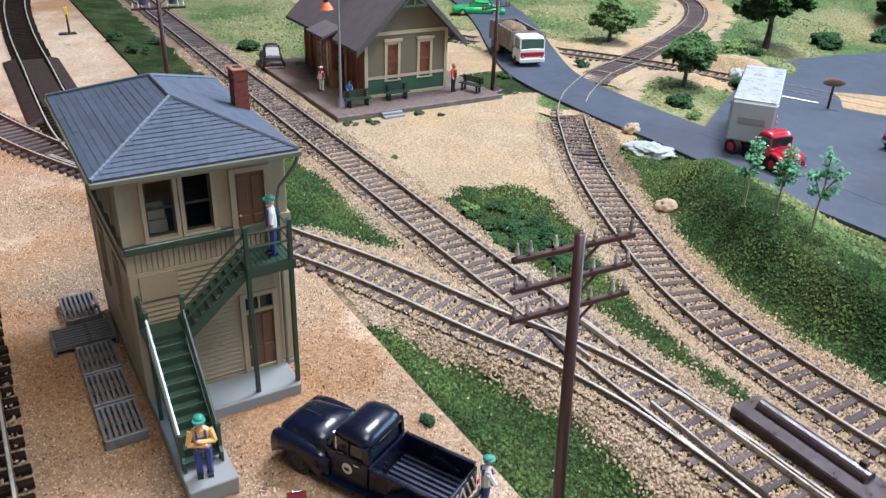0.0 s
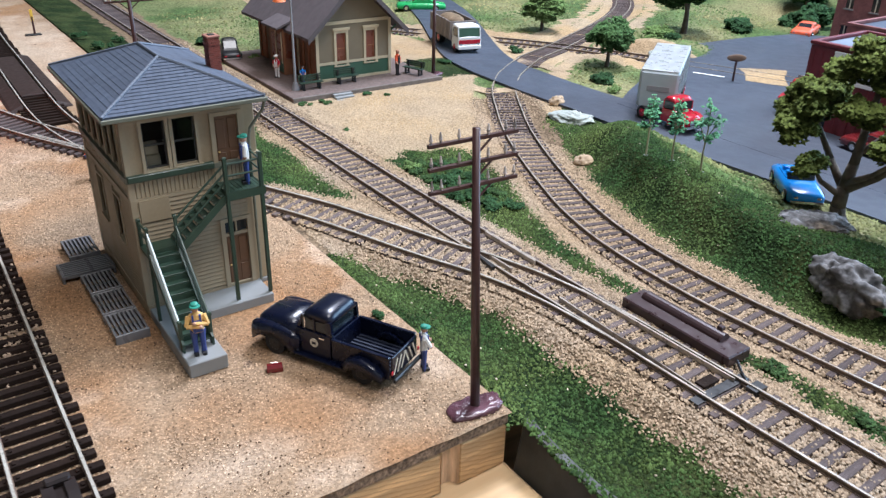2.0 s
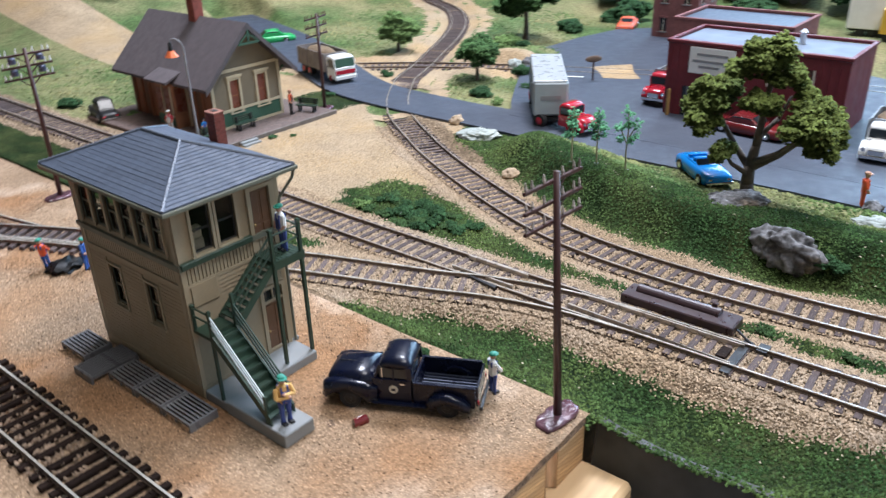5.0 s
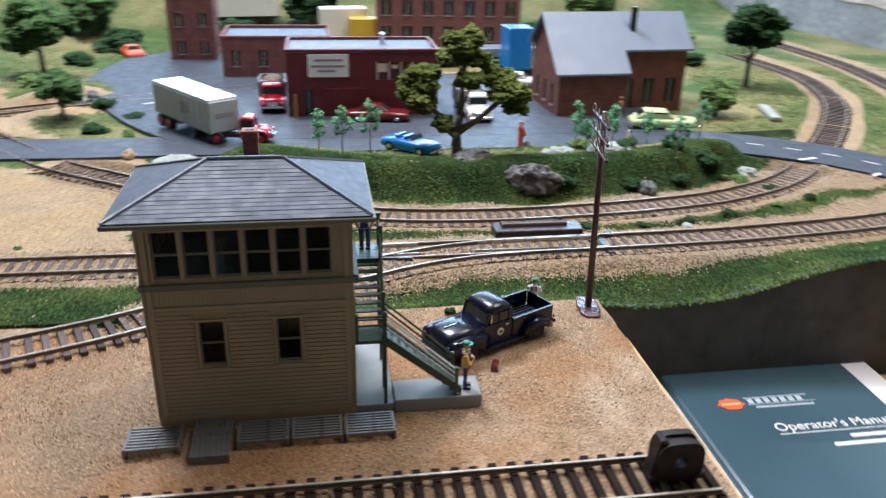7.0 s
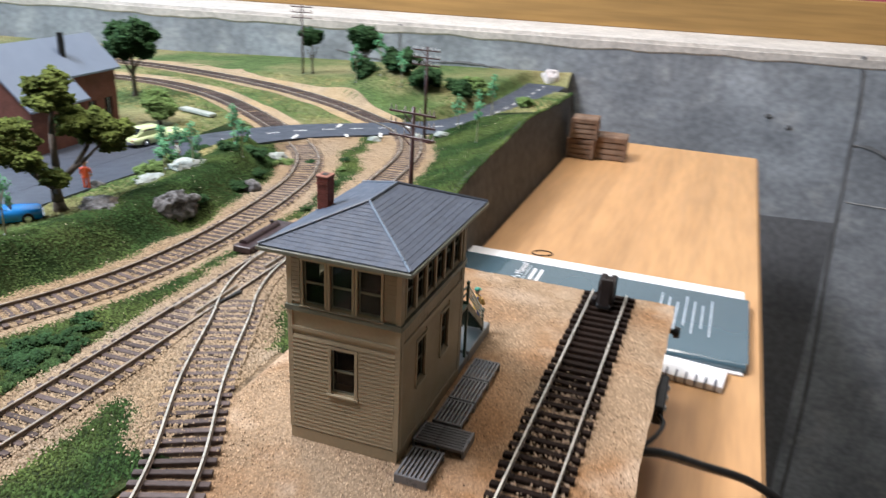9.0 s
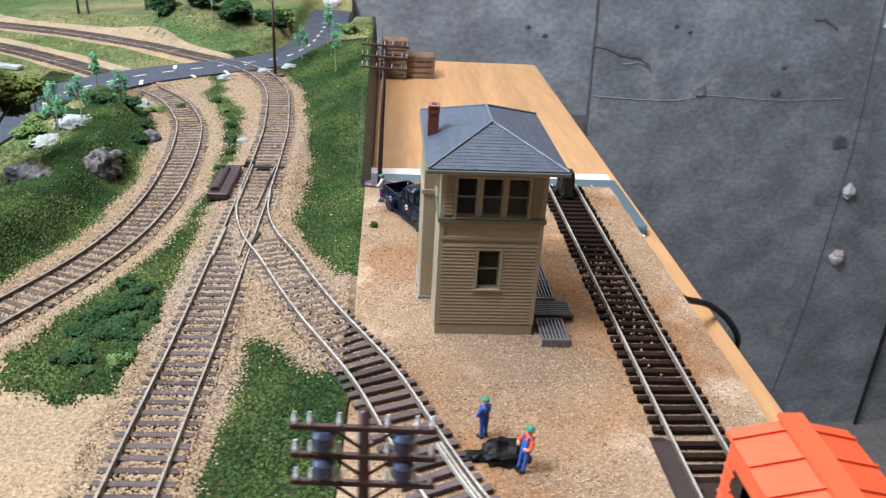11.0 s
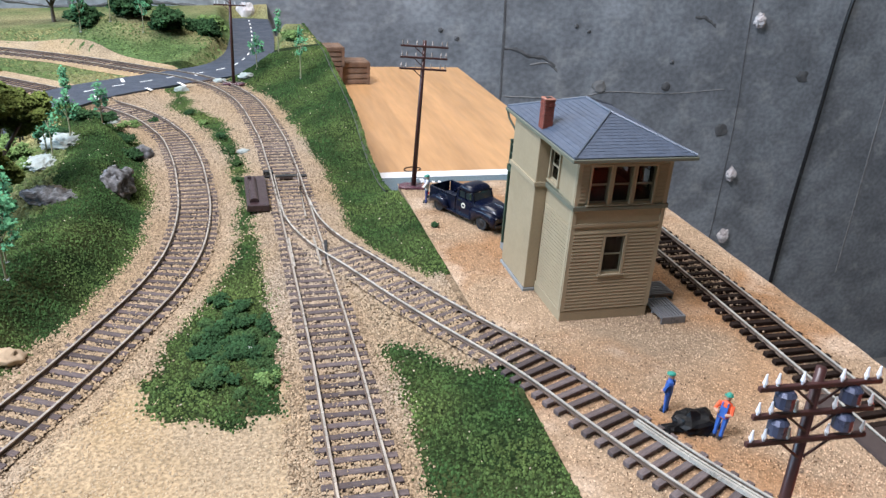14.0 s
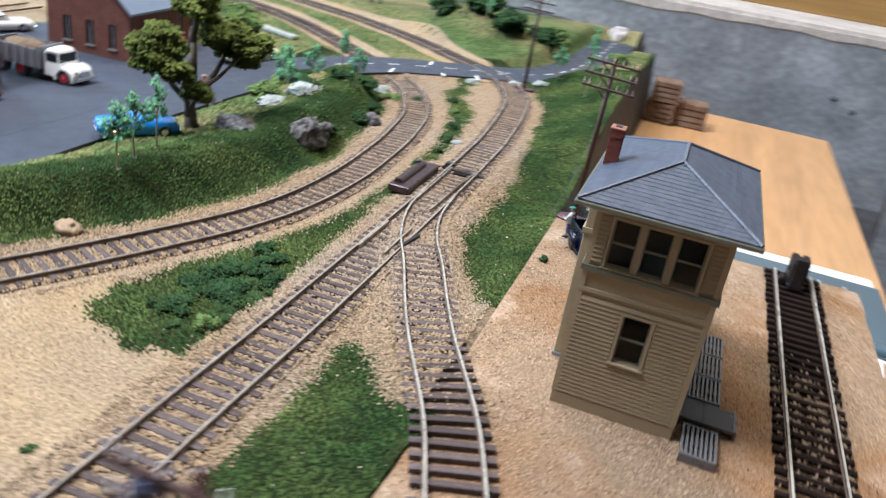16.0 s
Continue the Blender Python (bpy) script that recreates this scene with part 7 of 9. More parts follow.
def words(text, size, x, y, z, rz, m, parent, name="lettering"):
    cu = bpy.data.curves.new(name, "FONT")
    cu.body, cu.size, cu.extrude, cu.align_x = text, size * S, 0.00012, "LEFT"
    tmp = new("tmp", cu)
    me = bpy.data.meshes.new_from_object(tmp.evaluated_get(bpy.context.evaluated_depsgraph_get()))
    bpy.data.objects.remove(tmp)
    me.materials.clear()
    me.materials.append(M[m])
    o = new(name, me)
    o.parent = parent
    o.matrix_basis = pose(x * S, y * S, z * S, 0, 0, rz)
    return o


words("Operator's Manual", 7.2, 44.2, 11.8, 6.45, -90, "page", mn, "title")
bm = bmesh.new()
bx(bm, 37.0, 39.0, -36, -17, 6.32, 6.5)
bx(bm, 32.4, 34.4, -36, -7, 6.32, 6.5)
part("subtitle_bar", bm, "page", mn)
bm = bmesh.new()
wing = [(0, -6.6), (1.0, -5.2), (3.2, -4.2), (3.6, -1.8), (4.6, 0), (3.6, 1.8), (3.2, 4.2), (1.0, 5.2), (0, 6.6), (-1.4, 4.6), (-3.4, 3.0), (-3.8, 0), (-3.4, -3.0), (-1.4, -4.6)]
prism(bm, [(64 + a, 22 + b) for a, b in wing[::-1]], 6.32, 6.6)
em = part("emblem", bm, "orange", mn, "small orange winged emblem")
part("emblem_bar", box(63.4, 64.8, 17.8, 26.2, 6.62, 6.75), "gold", em)
bm = bmesh.new()
bx(bm, 67.6, 68.1, -15, 14.5, 6.32, 6.5)
bx(bm, 63.0, 63.4, -17, 14.5, 6.32, 6.5)
for i in range(7):
    bx(bm, 63.9, 67.1, 11.2 - i * 3.8, 13.6 - i * 3.8, 6.32, 6.45)
part("brand_bar", bm, "print", mn, "row of pale blocks in place of the brand name")
part("brand_rule", box(60.4, 61.6, -15, 12, 6.32, 6.5), "print", mn)
part("title_rule", box(41.9, 42.3, -41, 11.8, 6.32, 6.5), "page", mn, "thin white rule under the title")
bm = bmesh.new()
for i in range(7):
    bx(bm, -46 - i * 5, -45.0 - i * 5, -34 + (i % 3) * 5, 18 - (i % 2) * 9, 6.32, 6.5)
part("text_bar", bm, "print", mn, "pale bars of small print")
t = thing("spiral_notebook", "white spiral-bound notebook lying half under the manual", "notebook", -42, -173.2, -50, -6.2)
part("page_block", box(-90, 90, -12, 9.5, 0.15, 3.9, bev=0.3), "page", t)
for i in range(34):
    bm = bmesh.new()
    tube(bm, [(-86 + i * 5.2, 6.5 + 3.4 * math.cos(a), 2.4 + 3.2 * math.sin(a)) for a in np.linspace(-2.2, 2.2, 9)], 0.5, 6)
    part("coil", bm, "can", t, "dark blue wire coil")

for i, (x, y, z, w, h, r) in enumerate(((5, -634, -50, 34, 26, 3), (35, -626, -50, 30, 22.5, -4), (34.5, -625, -27.3, 29, 22, 4))):
    t = thing("wooden_crate", "weathered rust-brown wooden crate", "crate", x, y, z, r, group="stacked crates")
    part("body", box(-w / 2, w / 2, -14, 14, 0.2, h, bev=0.5), "rust", t)
    for k in range(4):
        part("slat", box(-w / 2 - 0.2, w / 2 + 0.2, 13.9, 15.2, 1 + k * h / 4, h / 4 - 0.8 + k * h / 4), "rust", t)
    for s in (-1, 1):
        part("corner_batten", box(s * (w / 2 - 1.5) - 1.6, s * (w / 2 - 1.5) + 1.6, 15.2, 16.4, 0.3, h), "rust", t)

band = bmesh.new()
tube(band, [(7.6 * math.cos(a) + 0.5 * math.sin(2 * a), 5.2 * math.sin(a), 0.5) for a in np.linspace(0, 2 * math.pi, 25)], 0.45, 6)
o = part("rubber_band", band, "brown_black", None, smooth=True)
o.matrix_basis = pose(0.0055, -0.311, -0.05, 0, 0, 20)
tagged(o, "thin dark rubber band lying on the table", "rubber band")
t = thing("wire_terminal", "black wire terminal with bright screws on the board's side", "terminal", -98.7, -76, -15)
part("body", box(-5.2, -0.2, -15, 15, -5, 4, bev=0.8), "black", t)
for y in (-9, 0, 9):
    bm = bmesh.new()
    cyl(bm, (-5.1, y, 0), (-6.0, y, 0), 1.7, 1.5, 10)
    part("screw", bm, "chrome", t, "bright screw head")
bm = bmesh.new()
tube(bm, [tuple(p) for p in spline([(-3, 14, 0), (-6, 22, 1), (-4, 36, 3), (1, 48, 3.4)], 3)], 1.0, 8)
part("lead", bm, "black", t, smooth=True)
t = thing("cable_knob", "small black knob on the side of the board", "knob", -98.8, -141, -13)
bm = bmesh.new()
cyl(bm, (0, 0, 0), (-2.4, 0, 0), 1.4, 1.4, 10)
cyl(bm, (-2.4, 0, 0), (-5.6, 0, 0), 3.2, 2.7, 12)
part("body", bm, "black", t)
bm = bmesh.new()
ctrl = [(-96, -26, -12), (-106, -32, -14), (-124, -54, -30), (-143, -66, -40), (-163, -78, -57), (-180, -92, -82), (-192, -122, -130), (-197, -145, -200), (-198, -160, -330)]
tube(bm, [tuple(p) for p in spline(ctrl, 4)], 1.9, 10)
tagged(part("power_cable", bm, "black", smooth=True), "black power cable hanging off the board", "cable")
bm = bmesh.new()
tube(bm, [tuple(p) for p in spline([(-922, wall_y(-922) + 10, 120), (-913, wall_y(-913) + 11, 66), (-903, wall_y(-903) + 11, -20), (-897, wall_y(-897) + 11, -180), (-888, wall_y(-888) + 11, -360), (-886, wall_y(-886) + 11, -520), (-890, wall_y(-890) + 11, -790)], 25)], 3.6, 10)
tagged(part("wall_cable", bm, "black", smooth=True), "black cable running down the concrete wall", "cable")

# ---- wall details: seams, cracks, plugs, patches ----
wdet = thing("wall_seam", "formwork seams, cracks and plugged tie holes of the concrete wall", "wall seam", WALL_A[0], WALL_A[1], 0, WALL_TURN, kind="structure")


def on_wall(x):
    return (x - WALL_A[0]) / math.cos(math.radians(WALL_TURN))


def seam(pts, w, m="plaster_edge", depth=0.9):
    bm = bmesh.new()
    rr = random.Random(int(pts[0][0] * 3 + pts[0][1]))
    line = spline([(on_wall(a), b, 0) for a, b in pts], 10)
    loft(bm, [[(p[0] - w * rr.uniform(0.4, 0.6), -0.5, p[1]), (p[0] + w * rr.uniform(0.4, 0.6), -0.5, p[1]), (p[0] + w * rr.uniform(0.2, 0.4), depth, p[1]), (p[0] - w * rr.uniform(0.2, 0.4), depth, p[1])] for p in line])
    part("seam", bm, m, wdet)


M["concrete_damp"] = mat("damp_concrete", (0.175, 0.185, 0.2), 0.85, vary=0.3, scale=14, fine=0.2, fscale=120, bump=0.6, bscale=70, tint=(0.13, 0.137, 0.15), tscale=7, tamount=0.6)
M["seam"] = mat("seam_shadow_grit", (0.13, 0.134, 0.14), 0.95, vary=0.3, scale=60)
M["seam_pale"] = mat("pale_seam_grit", (0.27, 0.275, 0.28), 0.95, vary=0.3, scale=60)
part("formwork_panel", box(on_wall(-254), on_wall(300), -2, 0.5, -800, -147), "concrete_damp", wdet, "darker lower formwork panel")
seam([(-244, 62), (-250, 0), (-252, -60), (-258, -200), (-270, -420), (-268, -790)], 5, "seam")
seam([(-700, 50), (-706, -52), (-717, -211), (-714, -476), (-696, -690)], 2.6, "seam")
seam([(330, 60), (328, -100), (330, -200)], 4, "seam")
seam([(-1060, 62), (-1066, -200), (-1070, -520)], 5, "seam_pale")


def crack(pts, w, m="seam"):
    bm = bmesh.new()
    rr = random.Random(int(pts[0][0]))
    line = spline([(on_wall(a), b, 0) for a, b in pts], 6)
    loft(bm, [[(p[0], 0.3, p[1] - w * rr.uniform(0.2, 0.9)), (p[0], 0.3, p[1] + w * rr.uniform(0.2, 0.9)), (p[0] + 0.5, 1.0, p[1])] for p in line])
    part("crack", bm, m, wdet)


crack([(-250, -44), (-275, -48), (-300, -58), (-322, -60), (-345, -76)], 5)
crack([(-300, -70), (-330, -68), (-352, -84)], 3, "seam_pale")
crack([(-590, 2), (-612, 0), (-636, -14)], 5)
crack([(-260, -118), (-380, -124), (-450, -116), (-560, -122), (-680, -118)], 1.6, "seam_pale")
crack([(420, 20), (340, 10), (250, 16), (180, 12)], 3)
for x, z, r, m in ((-428, -108, 13, "seam_pale"), (-372, -12, 4, "seam"), (-395, -20, 3.4, "seam"), (-556, -110, 9, "seam"), (-690, -190, 14, "seam"), (-845, -100, 13, "seam"), (-560, -70, 4, "seam"), (-176, -30, 4, "seam"), (-150, -18, 4, "seam")):
    bm = bmesh.new()
    lump(bm, (on_wall(x), 0.5, z), (r, 1.6, r * 0.8), seed=int(abs(x)), amp=0.5, sub=2)
    part("patch", bm, m, wdet)
for x, z, r in ((122, 5, 17), (-718, -1, 15), (-729, -274, 16), (-742, -398, 17), (-712, -843, 15)):
    t = thing("wall_plug", "white crumpled filler plug in the concrete wall", "wall plug", x, wall_y(x) + 3, z, 0, group="wall plugs")
    bm = bmesh.new()
    lump(bm, (0, 4, 0), (r * 0.62, 7, r * 0.8), seed=int(abs(x)), amp=0.4, sub=3, freq=2.4)
    part("filler", bm, "wool", t, smooth=False)
for x0, x1, z1, m, nm, lb in ((-640, -480, 80, "page", "white_box", "flat white box on the wall ledge"), (-900, -660, 92, "grey", "grey_case", "grey case standing on the wall ledge")):
    t = thing(nm, lb, "box", (x0 + x1) / 2, wall_y((x0 + x1) / 2) - 70, 63, WALL_TURN)
    part("case", box(-(x1 - x0) / 2, (x1 - x0) / 2, -40, 40, 0.2, z1 - 63, bev=2), m, t)
    part("lid", box(-(x1 - x0) / 2 - 1, (x1 - x0) / 2 + 1, -41, 41, z1 - 63, z1 - 59, bev=1), m, t)


for ob in [o for o in bpy.data.objects if o.parent is None and o.name.split(".")[0] in ("wall_concrete", "plank", "cloth_bundle", "wall_seam", "wall_plug", "white_box", "grey_case", "wall_cable")]:
    ob.matrix_basis = Matrix.Translation((-0.034 * 0.15, -0.034 * 0.304, -0.034 * 0.165)) @ Matrix.Scale(1.034, 4) @ ob.matrix_basis

# ---- depot ----
pf = thing("platform", "low brick station platform with a timber edge", "platform", kind="structure")
part("deck", box(136, 254, 184, 330, -5.6, 0.6, bev=0.4), "platform", pf)
part("kerb", box(135.2, 254.8, 182.6, 184, -6.0, 1.0, bev=0.3), "stone_step", pf)
for k in range(4):
    part("step", box(164, 178, 182.4 - 2.9 * (k + 1), 182.5 - 2.9 * k, -7, 0.3 - 1.25 * k, bev=0.2), "found", pf, "pale concrete step")
DX0, DX1, DY0, DY1, DW, DR = 168.2, 227.6, 212.5, 312.0, 41.0, 69.5
dp = thing("depot", "small olive and green railway depot with brown gable roof", "depot")
xm_ = (DX0 + DX1) / 2
DWIN = [(183.7, 191.3, 11.5, 33.5), (207.4, 215.0, 11.5, 33.5)]
bm = bmesh.new()
panel(bm, DX0, DX1, 12.5, DW, DWIN, lambda a, b, c, d: bx(bm, a, b, DY0, DY0 + 1.4, c, d))
loft(bm, [[(DX0, DY0, DW), (DX1, DY0, DW), (xm_, DY0, DR)], [(DX0, DY0 + 1.4, DW), (DX1, DY0 + 1.4, DW), (xm_, DY0 + 1.4, DR)]])
part("wall", bm, "depot_wall", dp)
bm = bmesh.new()
panel(bm, DX0, DX1, 0.6, 12.5, DWIN, lambda a, b, c, d: bx(bm, a, b, DY0 - 0.3, DY0 + 1.4, c, d))
part("wainscot", bm, "depot_green", dp, "dark green wainscot")
bm = bmesh.new()
bx(bm, DX0, DX0 + 1.4, DY0 + 1.4, DY1, 0.6, DW)
part("wall", bm, "depot_wood", dp)
part("wall", box(DX1 - 1.4, DX1, DY0 + 1.4, DY1, 0.6, DW), "depot_wall", dp)
bm = bmesh.new()
bx(bm, DX0, DX1, DY1, DY1 + 1.4, 0.6, DW)
loft(bm, [[(DX0, DY1, DW), (DX1, DY1, DW), (xm_, DY1, DR)], [(DX0, DY1 + 1.4, DW), (DX1, DY1 + 1.4, DW), (xm_, DY1 + 1.4, DR)]])
part("wall", bm, "depot_wall", dp)
bm = bmesh.new()
for a, b, c, d in ((DX0 - 0.6, DX0 + 1.6, 0.6, DW), (DX1 - 1.6, DX1 + 0.6, 0.6, DW), (DX0 + 1.6, DX1 - 1.6, 12.2, 14.0), (DX0 + 1.6, DX1 - 1.6, 0.6, 2.4), (DX0 + 1.6, DX1 - 1.6, DW - 1.4, DW + 0.8)):
    bx(bm, a, b, DY0 - 0.9, DY0 - 0.3, c, d)
part("trim", bm, "depot_trim", dp, "buff painted trim boards")
for h in DWIN:
    w = sash(dp, "-y", -DY0, h[0], h[1], h[2], h[3], casing=1.8, mat_trim="depot_trim", mat_sash="depot_wood", pane="depot_pane")
    part("cornice", box(h[0] - 2.8, h[1] + 2.8, DY0 - 1.9, DY0 - 0.3, h[3] + 1.8, h[3] + 3.6, bev=0.2), "depot_trim", w)
    part("blind", box(h[0] + 0.5, h[1] - 0.5, DY0 + 1.5, DY0 + 1.8, h[2], h[3]), "depot_wood", w, "red-brown blind")
# side posts, doors and bay towards the track
for k, v in enumerate((222, 231, 240, 268, 278, 288, 298, 308)):
    part("pilaster", box(DX0 - 1.0, DX0, v, v + 2.2, 0.6, DW - 1), "depot_trim" if k in (2, 3) else "depot_wood", dp)
for v in (224.6, 233.6, 270.6, 290.6):
    part("side_door", box(DX0 - 0.5, DX0, v, v + 5.6, 1, 30, bev=0.1), "door", dp)
bay_ = part("bay", box(157, DX0 - 0.1, 243, 264, 0.6, 33, bev=0.2), "depot_wood", dp, "projecting operator's bay")
for v in (245, 254.5):
    part("bay_window", box(156.6, 157.0, v, v + 7.6, 12, 29), "depot_pane", bay_)
    part("bay_trim", box(156.2, 156.6, v - 1.2, v, 9, 31), "depot_trim", bay_)
part("bay_window", box(159, 166.5, 242.6, 243.0, 12, 29), "depot_pane", bay_)
part("bay_panel", box(156.4, 157.0, 244, 263, 2.4, 10), "depot_green", bay_)
bm = bmesh.new()
loft(bm, [[(151.5, 240, 33.6), (176, 240, 43.0), (176, 267, 43.0), (151.5, 267, 33.6)], [(151.5, 240, 35), (176, 240, 44.6), (176, 267, 44.6), (151.5, 267, 35)]])
part("bay_roof", bm, "roof_brown", bay_)
slope = (DR - DW) / (DX1 - xm_)
bm = bmesh.new()
ov, ovy = 10.0, 9.0
for s in (-1, 1):
    ex = xm_ + s * ((DX1 - xm_) + ov)
    ez = DW - slope * ov
    prof = [(xm_, DR + 0.2), (ex, ez + 0.2), (ex, ez + 2.2), (xm_, DR + 2.4)]
    loft(bm, [[(a, DY0 - ovy, c) for a, c in prof], [(a, DY1 + ovy, c) for a, c in prof]])
rf_ = part("roof", bm, "roof_brown", dp, "brown shingled gable roof with deep eaves")
bm = bmesh.new()
for s in (-1, 1):
    ex = xm_ + s * ((DX1 - xm_) + ov + 0.3)
    ez = DW - slope * (ov + 0.3)
    prof = [(xm_, DR - 1.6), (ex, ez - 1.6), (ex, ez + 2.4), (xm_, DR + 2.6)]
    loft(bm, [[(a, DY0 - ovy - 1.0, c) for a, c in prof], [(a, DY0 - ovy - 0.05, c) for a, c in prof]])
part("bargeboard", bm, "roof_brown", rf_, "brown bargeboards")
bm = bmesh.new()
bx(bm, xm_ - 9, xm_ + 9, DY0 - ovy - 0.8, DY0 - ovy - 0.1, DR - 12, DR - 10.4)
bx(bm, xm_ - 0.8, xm_ + 0.8, DY0 - ovy - 0.8, DY0 - ovy - 0.1, DR - 10.4, DR - 1)
for s in (-1, 1):
    tilted(bm, (xm_ + s * 4, DY0 - ovy - 0.45, DR - 7.6), (9, 0.7, 1.2), (0, s * 36, 0))
part("gable_truss", bm, "depot_green", rf_, "green gable truss")
for s in (-1, 1):
    for v in (DY0 + 2, DY1 - 2):
        bm = bmesh.new()
        ex = xm_ + s * (DX1 - xm_ + 0.5)
        tube(bm, [(ex, v, 30), (ex + s * 7, v, 35.6)], 0.8)
        part("eave_bracket", bm, "depot_green", dp)
bm = bmesh.new()
bx(bm, xm_ - 4, xm_ + 4, 256, 264, DR - 4, DR + 15, bev=0.3)
ch = part("chimney", bm, "brick", dp)
part("chimney_cap", box(xm_ - 5, xm_ + 5, 255, 265, DR + 15.02, DR + 17.4, bev=0.4), "depot_trim", ch)

lp = thing("lamp_post", "grey lamp post with hanging orange shade at the platform corner", "lamp post", 147, 203.5, 0.6, 0)
bm = bmesh.new()
cyl(bm, (0, 0, 0), (0, 0, 5), 2.8, 1.6, 12)
cyl(bm, (0, 0, 5), (0, 0, 64), 1.0, 0.6, 8)
tube(bm, [(0, 0, 64), (-0.8, 1.4, 67.6), (-2.4, 4, 69.4), (-4, 6.4, 69), (-4.6, 7.4, 66.5)], 0.5)
part("post", bm, "grey", lp)
bm = bmesh.new()
cyl(bm, (-4.6, 7.4, 61.5), (-4.6, 7.4, 67), 1.6, 1.0, 12)
part("socket", bm, "black", lp)
bm = bmesh.new()
cyl(bm, (-4.6, 7.4, 57.8), (-4.6, 7.4, 61.8), 4.4, 1.8, 14)
part("shade", bm, "red_light", lp, "orange lamp shade")


def bench(x, y, z, rz):
    b = thing("bench", "dark green slatted platform bench", "bench", x, y, z, rz, group="platform benches")
    for s in (-6, 6):
        bm = bmesh.new()
        bx(bm, s - 0.6, s + 0.6, -2.4, 2.4, 0.1, 0.9)
        bx(bm, s - 0.6, s + 0.6, -2.2, -1.2, 0.9, 4.6)
        bx(bm, s - 0.6, s + 0.6, 1.2, 2.2, 0.9, 9.4)
        part("end_frame", bm, "black", b)
    for k in range(3):
        part("seat_slat", box(-8.5, 8.5, -2.6 + k * 1.6, -1.3 + k * 1.6, 4.6, 5.2), "green", b)
    for k in range(3):
        part("back_slat", box(-8.5, 8.5, 2.2, 2.7, 5.8 + k * 1.4, 6.9 + k * 1.4), "green", b)


bench(157, 200, 0.6, 0)
bench(186, 203, 0.6, 0)
bench(240, 199, 0.6, -70)
depot_figures = [figurine(153, 204, 4.6, 0, "blue", "denim", "black", "painted seated figurine in blue on the platform bench", h=12)]
depot_figures.append(figurine(229, 204, 0.6, 30, "orange", "black", "skin", "painted figurine in orange on the platform", h=19))
depot_figures.append(figurine(150, 240, 0.6, -60, "red", "white", "white", "painted figurine in red by the depot bay", h=17))


# the depot, its platform and all that stands on it, as one group set a little back
for ob in [o for o in bpy.data.objects if o.parent is None and o.name.split(".")[0] in ("platform", "depot", "lamp_post", "bench")] + depot_figures:
    ob.matrix_basis = Matrix.Translation((0.035 * 0.099, 0.035 * 0.292, -0.0024)) @ Matrix.Scale(1.035, 4) @ ob.matrix_basis


# ---- foliage ----
def leaf_mesh(name, clumps, per, size, m, parent, seed, shell=0.55):
    """Foliage: many small flakes within lumpy clumps (x, y, z, r, rz)."""
    r_ = np.random.default_rng(seed)
    pts, puffs = [], []
    for cx_, cy_, cz_, cr, cv in clumps:
        puffs.append((cx_, cy_, cz_, cr * 0.68, cv * 0.68))
        for k in range(9 if cr > 6 else 0):
            up, turn = r_.uniform(-0.8, 0.95), r_.uniform(0, 6.283)
            ring_, q = math.sqrt(1 - up * up) * 0.74, r_.uniform(0.32, 0.46)
            puffs.append((cx_ + cr * ring_ * math.cos(turn), cy_ + cr * ring_ * math.sin(turn), cz_ + cv * 0.74 * up, cr * q, cv * q))
    for cx_, cy_, cz_, cr, cv in puffs:
        n = int(per * cr * cr / 100)
        d = r_.normal(size=(n, 3))
        d /= np.linalg.norm(d, axis=1)[:, None]
        lump_ = 1 + 0.22 * np.sin(d[:, 0] * 5 + seed) * np.sin(d[:, 1] * 6 + cx_) + 0.18 * np.sin(d[:, 2] * 8 + cy_)
        rad = (shell + (1 - shell) * r_.uniform(0, 1, n) ** 0.6) * lump_
        pts.append(np.stack([cx_ + d[:, 0] * rad * cr, cy_ + d[:, 1] * rad * cr, cz_ + d[:, 2] * rad * cv], 1))
    o = grains(name, np.vstack(pts), size, 0.5, m, r_, flat=0.75)
    o.parent = parent
    return o


def limbs(bm, paths):
    for pts, r0, r1 in paths:
        n = len(pts) - 1
        for i in range(n):
            cyl(bm, pts[i], pts[i + 1], r0 + (r1 - r0) * i / n, r0 + (r1 - r0) * (i + 1) / n, 8)


bt = thing("tree", "broad model tree with grey trunk and olive foam foliage", "tree", 274, -118, g1(274, -118) - 0.5, 0)
bm = bmesh.new()
limbs(bm, [([(0, 0, -1), (0, 1, 8), (1, 1, 18), (0, -1, 30), (1, -2, 50), (0, -4, 70)], 4.2, 1.2), ([(1, 1, 16), (4, 12, 27), (5, 22, 40), (4, 27, 50)], 2.2, 0.7),
           ([(1, 0, 17), (-3, -14, 28), (-4, -24, 38), (-3, -30, 46)], 2.4, 0.8), ([(0, 1, 13), (-8, 8, 20), (-12, 12, 28)], 1.6, 0.6), ([(1, -1, 34), (8, -8, 44), (10, -12, 56)], 1.6, 0.6), ([(0, 0, 20), (-8, -14, 30), (-16, -28, 44)], 1.8, 0.6)])
for a in range(6):
    q = a * 1.05
    cyl(bm, (4.5 * math.cos(q), 4.5 * math.sin(q), -1), (1.5 * math.cos(q), 1.5 * math.sin(q), 6), 1.6, 1.2, 6)
part("trunk", bm, "bark", bt, smooth=True)
